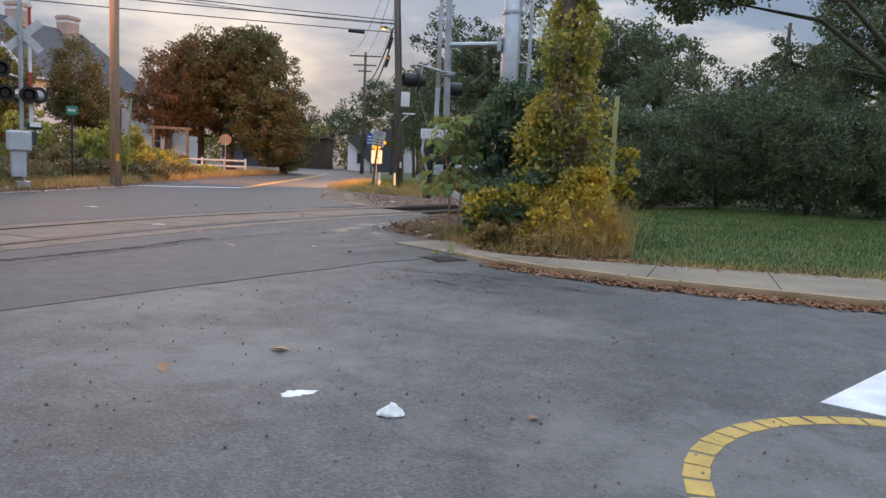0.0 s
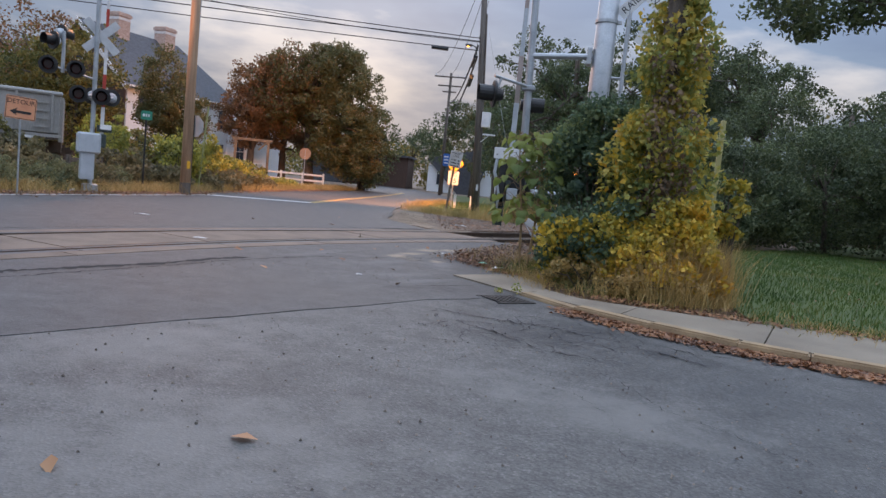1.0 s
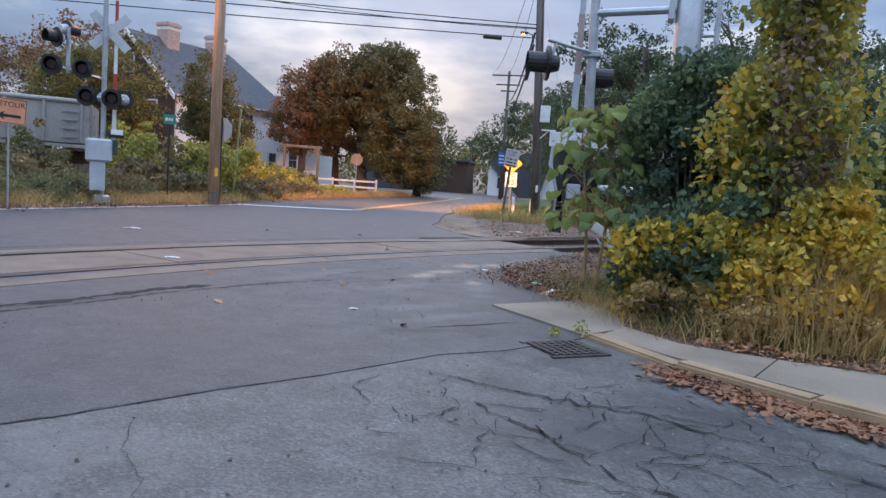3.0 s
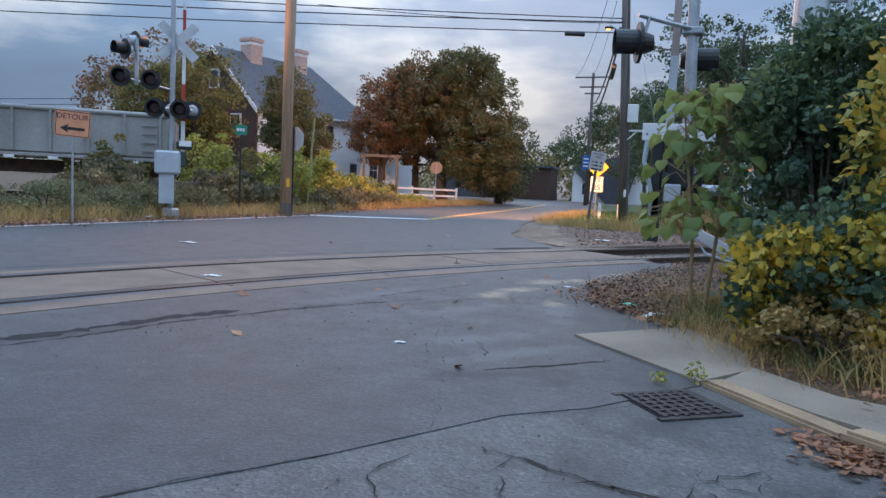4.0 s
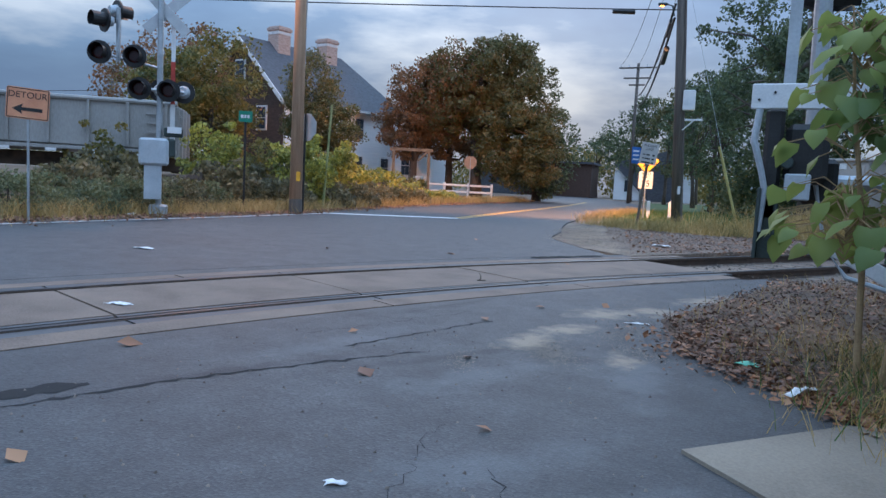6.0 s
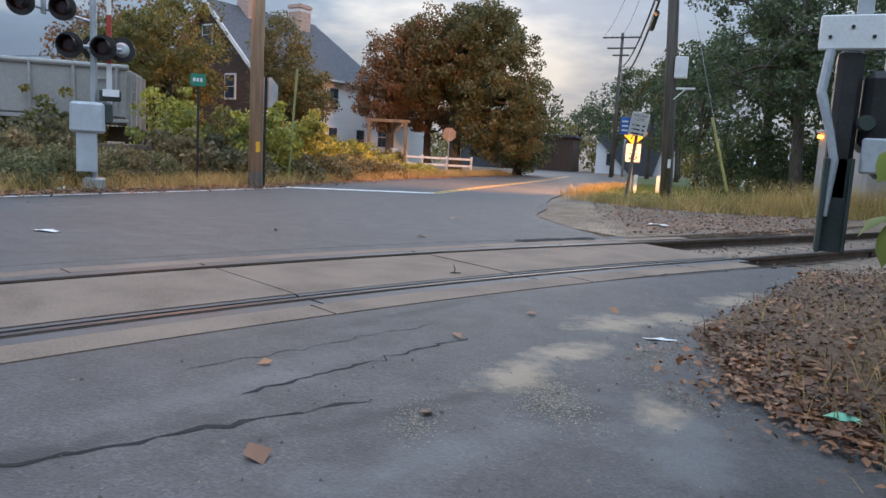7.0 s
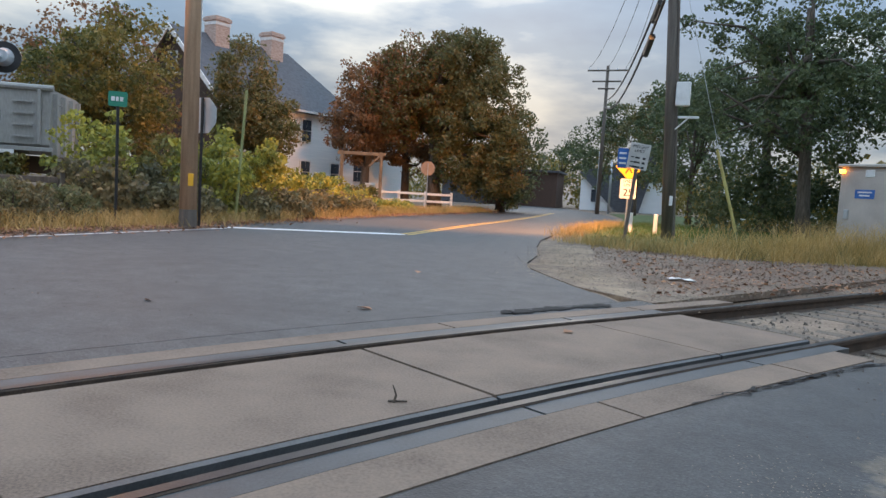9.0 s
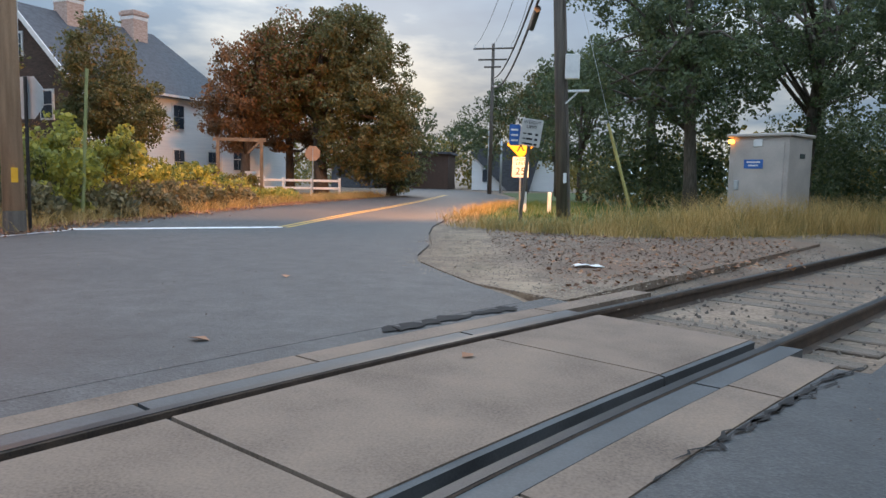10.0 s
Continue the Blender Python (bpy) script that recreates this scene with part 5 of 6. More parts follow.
# ---------- equipment cabinet ----------
cb = thing("equipment_cabinet", 1.25, 38.1, 0, 8, "beige metal trackside equipment cabinet with a blue label", "cabinet")
cb.matrix_basis = pose(1.42, 38.1, 0, 0, 0, -34) @ Matrix.Diagonal((0.92, 1, 1, 1))
part("body", B((0, 0, 1.25), (1.75, 1.5, 2.4), 0.02), M_CABINET, cb)
part("roof", B((0, -0.02, 2.49), (1.88, 1.65, 0.09), 0.02), M_CABINET, cb)
part("plinth", B((0, 0, 0.06), (1.85, 1.6, 0.16), 0.01), M_SIDEWALK, cb, "concrete plinth")
part("door", B((0.02, -0.76, 1.25), (1.45, 0.03, 2.15), 0.008), M_CABINET, cb)
part("handle", B((-0.6, -0.79, 1.15), (0.14, 0.04, 0.26), 0.01), M_GALV, cb)
part("vent", B((-0.02, -0.78, 2.28), (0.26, 0.03, 0.2), 0.01), M_WHITE, cb, "pale vent cover")
part("label", B((-0.12, -0.78, 1.72), (0.56, 0.012, 0.24), 0.002), M_BLUE, cb, "blue label")
part("lettering_bars", box(B((-0.12, -0.79, 1.77), (0.4, 0.004, 0.04)), (-0.12, -0.79, 1.68), (0.3, 0.004, 0.04)), M_WHITE, cb)
part("side_vent", B((0.88, 0.1, 1.95), (0.03, 0.3, 0.12), 0.005), M_DARKMETAL, cb)
lp = part("lamp", B((-0.8, -0.82, 2.33), (0.14, 0.12, 0.1), 0.02), M_SODIUM, cb, "small glowing amber lamp")

# ---------- rail car ----------
rc = thing("rail_car", -20.2, 29.9, 0, 0, "weathered grey steel hopper rail car standing on a siding", "rail car")
rc.matrix_basis = pose(-20.2, 29.9, 0, 0, 0, 37.3)
L_CAR = 16.0
bm = bmesh.new()
prof = [(0.0, 1.5), (-0.35, 1.75), (-0.35, 3.25), (0.0, 3.3), (2.7, 3.3), (3.05, 3.25), (3.05, 1.75), (2.7, 1.5)]
r0 = [bm.verts.new((-0.1, a, z)) for a, z in prof]
r1 = [bm.verts.new((-L_CAR, a, z)) for a, z in prof]
for k in range(len(prof)):
    bm.faces.new((r0[k], r0[(k + 1) % 8], r1[(k + 1) % 8], r1[k]))
bm.faces.new(r0[::-1])
bm.faces.new(r1)
part("body", bm, M_CAR_STEEL, rc)
part("top_rail", T([(-L_CAR, -0.36, 3.3), (0, -0.36, 3.3)], 0.09, 8), M_CAR_STEEL, rc)
part("sill", B((-L_CAR / 2, -0.38, 1.62), (L_CAR, 0.1, 0.12), 0.01), M_CAR_STEEL, rc)
for k in range(22):
    part("reflector", B((-0.4 - k * 0.72, -0.44, 1.52), (0.34 if k % 2 else 0.3, 0.02, 0.1)), M_WHITE if k % 2 else M_CAR_RUST, rc, "reflective strip")
for k in range(13):
    part("rib", B((-0.35 - k * 1.25, -0.39, 2.5), (0.09, 0.1, 1.5), 0.01), M_CAR_STEEL, rc)
for k in range(4):
    part("ladder_rung", B((-0.75, -0.42, 1.95 + 0.32 * k), (0.5, 0.05, 0.05), 0.005), M_CAR_STEEL, rc)
    part("ladder_rung", B((0.02, 0.2, 1.95 + 0.32 * k), (0.05, 0.5, 0.05), 0.005), M_CAR_STEEL, rc)
for a in (0.0, 0.9, 1.8, 2.7):
    part("end_post", B((-0.04, a, 2.3), (0.14, 0.12, 1.8), 0.01), M_CAR_STEEL, rc)
part("underframe", box(B((-L_CAR / 2, 1.35, 1.2), (L_CAR, 1.6, 0.5), 0.02), (-0.0, 1.35, 1.05), (0.8, 0.4, 0.3)), M_CAR_RUST, rc)
for x in (-1.9, -3.7, -12.4, -14.2):
    for a in (0.45, 2.1):
        part("wheel", T([(x, a - 0.06, 0.62), (x, a + 0.06, 0.62)], 0.46, 18), M_CAR_RUST, rc)
for x in (-2.8, -13.3):
    part("truck_frame", B((x, 0.28, 0.68), (2.5, 0.16, 0.35), 0.04), M_CAR_RUST, rc)
    part("truck_frame", B((x, 2.3, 0.68), (2.5, 0.16, 0.35), 0.04), M_CAR_RUST, rc)
for a in (0.45, 2.1):
    part("siding_rail", B((-30, a, 0.1), (60, 0.07, 0.15)), M_RAIL, rc)

# ---------- house ----------
hs = thing("house", -35.6, 51.2, 0, 0, "large white clapboard house with slate roof and two brick chimneys", "house")
hs.matrix_basis = pose(-35.6, 51.0, 0, 0, 0, -11)
HL, HW, EZ, RZ = 12.2, 4.3, 6.35, 10.4
for s_ in (1, -1):
    part("wall", B((s_ * HW, HL / 2, EZ / 2), (0.25, HL, EZ)), M_CLAP, hs, "white clapboard side wall")
for yy in (0.0, HL):
    bm = bmesh.new()
    prof = [(-HW, 0), (HW, 0), (HW, EZ), (0, RZ), (-HW, EZ)]
    a = [bm.verts.new((x, yy - 0.12, z)) for x, z in prof]
    b = [bm.verts.new((x, yy + 0.12, z)) for x, z in prof]
    bm.faces.new(a)
    bm.faces.new(b[::-1])
    for k in range(5):
        bm.faces.new((a[k], b[k], b[(k + 1) % 5], a[(k + 1) % 5]))
    if yy:
        for v in bm.verts:
            if v.co.z > EZ + 1:
                v.co.y -= 3.0
    part("gable_wall", bm, M_GABLE if yy == 0 else M_ROOF, hs, "dark brown shingled gable")
for s_ in (1, -1):
    k = (RZ - EZ) / HW
    bm = bmesh.new()
    q = [(0, RZ + 0.12), (s_ * (HW + 0.55), EZ - 0.55 * k + 0.12), (s_ * (HW + 0.55), EZ - 0.55 * k - 0.06), (0, RZ - 0.06)]
    a = [bm.verts.new((x, -0.6, z)) for x, z in q]
    b = [bm.verts.new((x, HL + (0.5 if abs(x) > 1 else -2.7), z)) for x, z in q]
    for i in range(4):
        bm.faces.new((a[i], a[(i + 1) % 4], b[(i + 1) % 4], b[i]))
    bm.faces.new(a[::-1])
    bm.faces.new(b)
    part("roof", bm, M_ROOF, hs)
    bm = bmesh.new()
    for z_ in (0.14,):
        q2 = [(0, RZ + z_), (s_ * (HW + 0.58), EZ - 0.58 * k + z_), (s_ * (HW + 0.58), EZ - 0.58 * k - 0.22), (0, RZ - 0.22)]
        a = [bm.verts.new((x, -0.68, z)) for x, z in q2]
        b = [bm.verts.new((x, -0.602, z)) for x, z in q2]
        for i in range(4):
            bm.faces.new((a[i], a[(i + 1) % 4], b[(i + 1) % 4], b[i]))
        bm.faces.new(a[::-1])
        bm.faces.new(b)
    part("rake_board", bm, M_WHITE, hs, "white rake board")
    part("eave_board", B((s_ * (HW + 0.35), HL / 2, EZ - 0.42), (0.5, HL + 0.8, 0.14)), M_WHITE, hs, "white eave")
for yy in (2.8, 7.6):
    bm = box(B((0.35, yy, RZ + 0.1), (1.15, 1.15, 2.2), 0.02), (0.35, yy, RZ + 1.0), (1.3, 1.3, 0.2))
    part("chimney", bm, M_BRICK, hs, "pale pinkish brick chimney")
    part("chimney_band", B((0.35, yy, RZ + 0.72), (1.2, 1.2, 0.2)), M_WHITE, hs, "pale mortar band")


def window(parent, x, y, z, w, h, axis_x=True):
    """A sash window with frame, panes and bars on a wall."""
    t = 0.1
    wn_ = part("window", B((x, y, z), (t, w + 0.2, h + 0.2) if axis_x else (w + 0.2, t, h + 0.2), 0.01), M_WHITE, parent)
    for i in (-1, 1):
        for j in (-1, 1):
            o = ((x + 0.04, y + i * w / 4, z + j * h / 4) if axis_x else (x + i * w / 4, y - 0.04, z + j * h / 4))
            part("pane", B(o, (t, w / 2 - 0.05, h / 2 - 0.05) if axis_x else (w / 2 - 0.05, t, h / 2 - 0.05)), M_GLASS, wn_)


for z_ in (1.9, 4.7):
    for yy in (1.4, 4.2, 7.2, 10.2):
        window(hs, HW + 0.13, yy, z_, 0.85, 1.5)
window(hs, -0.2, -0.15, 8.2, 0.9, 1.2, False)
window(hs, 2.2, -0.15, 4.8, 0.9, 1.5, False)
part("ell", B((HW + 0.9, HL + 1.5, 2.2), (3.0, 5.0, 4.4), 0.02), M_CLAP, hs, "lower white wing")
part("ell_roof", box(bmesh.new(), (HW + 0.9, HL + 1.5, 4.5), (3.5, 5.6, 0.2), None, 0.02), M_ROOF, hs)
window(hs, HW + 1.6, HL - 1.05, 2.2, 0.8, 1.5, False)

# ---------- far buildings, fences ----------
wb = thing("white_building", -15.0, 99.0, 0, 8, "small white clapboard building beyond the trees", "building")
part("wall", B((0.5, 4, 1.8), (9.5, 8, 3.6)), M_CLAP, wb)
part("roof", tube(bmesh.new(), [(0.5, -0.4, 3.0), (0.5, 8.4, 3.0)], 5.2, 3), M_ROOF, wb)
for x in (-2.6, -0.6, 1.4):
    part("window", B((x, -0.05, 1.7), (0.8, 0.12, 1.4)), M_GLASS, wb)
gs = thing("dark_shed", -27.0, 100.0, 0, 5, "long dark weathered shed at the road's bend", "building")
part("wall", B((0, 3, 2.1), (9, 6, 4.2)), M_GABLE, gs)
part("roof", B((0, 3, 4.3), (9.6, 6.8, 0.25)), M_ROOF, gs)
part("wall", B((-6.5, 0, 1.3), (5, 6, 2.6)), M_ROOF, gs, "low grey lean-to")
lh = thing("low_house", 3.5, 72.0, 0, 0, "low pale blue-white building behind the grass", "building")
part("wall", B((0, 3, 0.85), (13.0, 6, 1.7)), M_CLAP, lh)
bm = bmesh.new()
a = [bm.verts.new(p) for p in ((-6.8, -0.3, 1.65), (-6.8, 6.3, 1.65), (-6.8, 3, 2.55))]
b = [bm.verts.new(p) for p in ((6.8, -0.3, 1.65), (6.8, 6.3, 1.65), (6.8, 3, 2.55))]
for i in range(3):
    bm.faces.new((a[i], a[(i + 1) % 3], b[(i + 1) % 3], b[i]))
bm.faces.new(a)
bm.faces.new(b[::-1])
part("roof", bm, M_CLAP, lh, "pale roof")
for x in (-4.5, -1.5, 2.5):
    part("window", B((x, -0.03, 1.0), (1.2, 0.1, 0.7)), M_GLASS, lh)


def rail_fence(name, a, b, n, h, rails, material, label, r=0.06):
    t = thing(name, 0, 0, 0, 0, label, "fence")
    a, b = Vector(a), Vector(b)
    for i in range(n + 1):
        p = a.lerp(b, i / n)
        part("post", B((p.x, p.y, h / 2 + 0.03), (r * 2, r * 2, h + 0.1), 0.01), material, t)
    d = b - a
    rot = math.degrees(math.atan2(d.y, d.x))
    for k in range(rails):
        z = h * (0.92 - 0.42 * k)
        mm = pose((a.x + b.x) / 2, (a.y + b.y) / 2 - r * 1.2, z, 0, 0, rot)
        part("rail", box(bmesh.new(), (0, 0, 0), (d.length + 0.1, 0.05, 0.13), mm, 0.008), material, t)
    return t


rail_fence("white_fence", (-21.6, 51.6), (-17.9, 54.6), 3, 1.0, 3, M_WHITE, "white three-rail wooden fence")
rail_fence("gate_fence", (-26.0, 51.0), (-21.2, 52.0), 3, 1.05, 2, M_WHITE, "white fence by the house")
gp = thing("gate_post", -21.5, 51.4, 0, 0, "broad white gate post with a cap", "post")
part("shaft", box(B((0, 0, 0.6), (0.5, 0.5, 1.3), 0.02), (0, 0, 1.3), (0.65, 0.65, 0.12)), M_WHITE, gp)
rail_fence("dark_fence", (-15.6, 24.5), (-17.5, 40.0), 8, 0.95, 2, M_POLE_DARK, "low dark wooden rail fence in the weeds")
ar = thing("timber_arbour", -21.6, 50.2, 0, 18, "brown timber frame of posts with a top beam", "arbour")
for x in (-1.1, 1.1):
    part("post", B((x, 0, 1.5), (0.16, 0.16, 3.1), 0.01), M_WOOD_RAIL, ar)
part("beam", B((0, 0, 2.95), (2.7, 0.14, 0.18), 0.01), M_WOOD_RAIL, ar)
part("beam", B((0, 0, 0.9), (2.3, 0.1, 0.14), 0.01), M_WOOD_RAIL, ar)
part("brace", box(bmesh.new(), (0, 0, 0), (0.9, 0.1, 0.1), pose(0.75, 0, 2.6, 0, -45, 0)), M_WOOD_RAIL, ar)

# ---------- drain grate and litter ----------
GR = 0.86
gr = thing("drain_grate", -0.13, 12.42, 0, 40, "square cast iron drain grate in the gutter", "drain grate")
gr.scale = (GR, GR, 1)
part("frame", box(box(B((0, 0.27, 0.0), (0.62, 0.05, 0.012)), (0, -0.27, 0), (0.62, 0.05, 0.012)), (0.29, 0, 0), (0.05, 0.5, 0.012)), M_GRATE, gr)
# no hole below the bars: a black plate paints in the drain's shade
part("pit_shade", B((0, 0, -0.001), (0.54, 0.52, 0.004)), M_BLACK, gr, "flat black plate painted as the drain's shaded depth")
for k in range(7):
    part("bar", B((-0.24 + 0.08 * k, 0, 0.007), (0.03, 0.5, 0.008)), M_GRATE, gr)
for k in range(6):
    part("bar", B((0, -0.2 + 0.08 * k, 0.006), (0.52, 0.03, 0.007)), M_GRATE, gr)


def crumple(name, x, y, z, w, d, h, rz, material, label, seed, category="litter"):
    bm = bmesh.new()
    made = bmesh.ops.create_grid(bm, x_segments=5, y_segments=4, size=0.5)
    rng = np.random.default_rng(seed)
    for v in bm.verts:
        v.co = Vector((v.co.x * w * rng.uniform(0.8, 1.2), v.co.y * d * rng.uniform(0.75, 1.2), 0.004 + h * rng.uniform(0, 1) * (1 - abs(v.co.x)) ** 1.5))
    ext = bmesh.ops.solidify(bm, geom=bm.faces[:], thickness=0.002)
    bmesh.ops.transform(bm, matrix=pose(x, y, z, 0, 0, rz), verts=bm.verts)
    return solo(name, bm, material, label, category, smooth=True)


bag = thing("plastic_bag", 0.065, 5.86, 0, 10, "small crumpled white plastic bag on the asphalt", "litter")
bm = bmesh.new()
bmesh.ops.create_icosphere(bm, subdivisions=3, radius=0.07)
for v in bm.verts:
    n_ = noise.noise(v.co * 26) * 0.03 + noise.noise(v.co * 60) * 0.012
    up_ = max(0.0, v.co.z / 0.07)
    w_ = (1.15 - 0.75 * up_ ** 0.8) * (1 + n_ * 9)
    v.co = Vector((v.co.x * w_, v.co.y * w_ * 0.7, max(-0.004, v.co.z * (0.9 if v.co.z > 0 else 0.05) + n_ * 0.5 * up_)))
part("bag", bm, M_PAPER, bag, smooth=True)
sheet("white_splash", puddle(-0.52, 6.1, 0.09, 0.06, 20, 3, 0), -0.02, -0.003, M_PAPER, "small white paint splash on the asphalt", "stain", "stuff")
crumple("paper_scrap", -2.15, 12.95, 0, 0.08, 0.035, 0.02, 30, M_PAPER, "torn white paper scrap on the road", 1)
crumple("paper_scrap", -1.78, 17.0, 0, 0.2, 0.035, 0.02, 20, M_PAPER, "long torn white paper scrap on the road", 2)
crumple("paper_scrap", -8.6, 17.9, 0, 0.3, 0.12, 0.03, 10, M_PAPER, "flat white paper scrap on the road", 3)
crumple("paper_scrap", -5.55, 14.9, 0.0, 0.2, 0.1, 0.02, 10, M_PAPER, "white paper scrap on the crossing panel", 4)
crumple("green_wrapper", -0.85, 15.85, 0.03, 0.14, 0.07, 0.04, -20, M_TEAL, "crumpled green wrapper in the leaf litter", 5)
crumple("paper_scrap", -0.55, 15.3, 0.03, 0.28, 0.05, 0.05, 60, M_PAPER, "twisted white paper in the leaf litter", 6)
crumple("paper_scrap", -2.94, 26.4, 0.0, 0.4, 0.2, 0.06, 10, M_PAPER, "white scrap on the dirt shoulder", 7)
crumple("paper_scrap", -13.5, 22.0, 0.03, 0.25, 0.16, 0.12, 10, M_PAPER, "white scrap at the road's edge", 8)
tw = thing("twig", -3.85, 18.5, 0, 20, "small upright dry twig on the crossing panel", "twig")
part("stem", tube(T([(0, 0, 0), (0.012, 0, 0.04), (-0.008, 0.008, 0.09)], [0.008, 0.006, 0.003], 6), [(-0.03, 0, 0.006), (0.07, 0.015, 0.007)], [0.007, 0.005], 6), M_BARK, tw)

# ---------- trees ----------
def rust(p):
    """Redder towards the west side."""
    return min(0.8, max(0.0, 0.42 - 0.12 * (p[0] + 2.0)))


tree(-20.0, 57.0, 0.42, 6.0, [(-2.4, -0.8, 7.0, 2.6, 2.6, 3.1), (-0.6, 0, 7.6, 3.4, 3.4, 3.6), (1.9, 0.5, 6.0, 3.9, 3.6, 4.8), (2.9, 0, 3.6, 2.9, 3.0, 3.2), (1.2, 0.6, 8.4, 2.8, 2.8, 2.6)], 640, 120, 0.7, 0.2, L_RUST, 5, "large round maple with rust and olive autumn leaves", low=1.1, limbs=16, mats2=(L_RED, rust, "redder leaves"), name="maple_tree")
tree(-24.1, 55.2, 0.3, 5.5, [(0, 0, 6.2, 2.3, 2.3, 3.4), (-0.6, 0, 5.0, 2.1, 2.2, 2.6)], 150, 80, 0.6, 0.19, L_RED, 15, "reddish maple with a ragged crown", low=2.6, limbs=12, name="maple_tree")
tree(-23.5, 60.0, 0.3, 5.0, [(0, 0, 5.6, 3.2, 3.0, 3.4)], 130, 90, 0.7, 0.24, L_RED, 6, "reddish maple beside the house", name="maple_tree")
tree(-17.2, 62.0, 0.3, 4.0, [(0, 0, 3.5, 2.6, 3.0, 3.4)], 120, 80, 0.7, 0.24, L_DARK, 16, "dark green tree behind the maple", low=0.6)
# in front of the house
tree(-23.2, 42.5, 0.14, 4.8, [(-0.3, 0, 5.1, 1.6, 1.5, 2.5), (0.3, 0, 3.6, 2.3, 1.7, 1.5)], 260, 95, 0.5, 0.14, L_RUST, 7, "small dark ragged tree before the house", low=1.4)
tree(-24.0, 35.6, 0.2, 4.0, [(0, 0, 5.0, 2.3, 2.0, 2.3), (-2.4, 0.0, 4.4, 2.2, 2.0, 2.2), (-0.8, 0.2, 3.0, 3.0, 2.0, 2.0)], 240, 85, 0.6, 0.17, L_OLIVE, 8, "olive and yellow tree behind the siding", low=0.5)
tree(-36.0, 46.0, 0.25, 6.0, [(0, 0, 6.2, 3.3, 3.0, 3.2), (-3.6, 0, 6.0, 3.0, 3.0, 2.6), (2.0, 0, 4.0, 3.0, 3, 2.6)], 190, 60, 0.7, 0.2, L_OLIVE, 9, "yellow-brown tree behind the rail car", low=1.5, mats2=(L_RED, lambda p: 0.6, "red leaves"))
tree(-30.0, 40.0, 0.22, 6.0, [(0, 0, 6.4, 2.6, 2.6, 2.8), (-2.8, 0, 5.6, 2.4, 2.6, 2.4)], 100, 40, 0.7, 0.2, L_RED, 10, "open red maple with gaps behind the rail car", low=2.5)
# along the far road
for i, (x, y, h, r) in enumerate([(-15.6, 90, 10.0, 3.2), (-10.6, 80, 9.2, 3.2), (-7.2, 72, 9.8, 3.2), (-9.0, 92, 11.0, 4.0), (-5.0, 62, 8.6, 2.8), (-30, 96, 7, 4), (-24, 110, 8, 5), (-16, 118, 9, 5)]):
    tree(x, y, 0.16, h * 0.75, [(0, 0, h * 0.66, r, r, h * 0.42), (r * 0.4, 0, h * 0.9, r * 0.6, r * 0.6, h * 0.25)], 110, 55, 0.75, 0.26, (L_DARK, L_RUST)[i % 2], 20 + i, "thin autumn tree beside the far road", low=1.8, group="far roadside trees")
# dark oaks beyond the tracks
oaks = [(0.2, 47.0, 11.5, 4.0), (5.0, 50.0, 13.0, 4.6), (10.5, 48.0, 11.0, 4.2), (17.0, 46.0, 13.0, 4.4), (20.5, 41.0, 14.0, 4.4), (-1.0, 55.0, 12.0, 4.0), (23.0, 42.0, 14.0, 5.4), (30.0, 38.0, 14.0, 5.4), (19.5, 33.5, 11.5, 4.4), (8.0, 60.0, 14, 5.5), (12.3, 39.0, 7.6, 3.2)]
for i, (x, y, h, r) in enumerate(oaks):
    rr = np.random.default_rng(60 + i)
    lobes = [(rr.normal() * r * 0.45, rr.normal() * r * 0.4, h * rr.uniform(0.42, 0.82), r * rr.uniform(0.5, 0.75), r * 0.6, h * 0.17) for _ in range(6)]
    tree(x, y, 0.26, h * 0.8, lobes, 185, 80, 0.62, 0.19, L_DARK, 70 + i, "tall dark green oak with gaps in its crown", low=2.2, limbs=22, name="oak_tree", group="oaks beyond the tracks")
for i, (x, y, h, r) in enumerate([(6.5, 31.5, 4.2, 2.4), (9.8, 32.5, 5.4, 2.8), (13.0, 31.5, 5.0, 2.8), (16.5, 30.5, 5.6, 3.0), (20.5, 29.5, 7.5, 3.4), (25.0, 28.0, 8, 3.6), (4.6, 29.0, 2.6, 1.6), (8.0, 36.0, 7.0, 3.2), (14.0, 36.0, 6.5, 3.4), (20.0, 35.0, 9.0, 3.8)]):
    tree(x, y, 0.1, h * 0.6, [(0, 0, h * 0.46, r, r * 0.9, h * 0.48)], 150, 110, 0.6, 0.13, L_DARK, 90 + i, "dense dark green shrub at the lawn's edge", "shrub", low=0.15, limbs=8, name="tall_shrub", group="shrubs behind the lawn")
# big tree whose boughs hang over the lawn
tree(12.6, 22.5, 0.24, 8.0, [(-7.4, -2.3, 5.9, 1.5, 1.2, 0.7), (-5.4, -2, 6.7, 1.5, 1.2, 0.8), (-3.5, -1, 7.5, 2, 1.5, 1.2), (1, 0, 8.5, 4, 3.5, 2.5)], 190, 90, 0.5, 0.13, L_DARK, 33, "large oak whose boughs hang over the lawn", low=4.2, limbs=7, name="oak_tree")

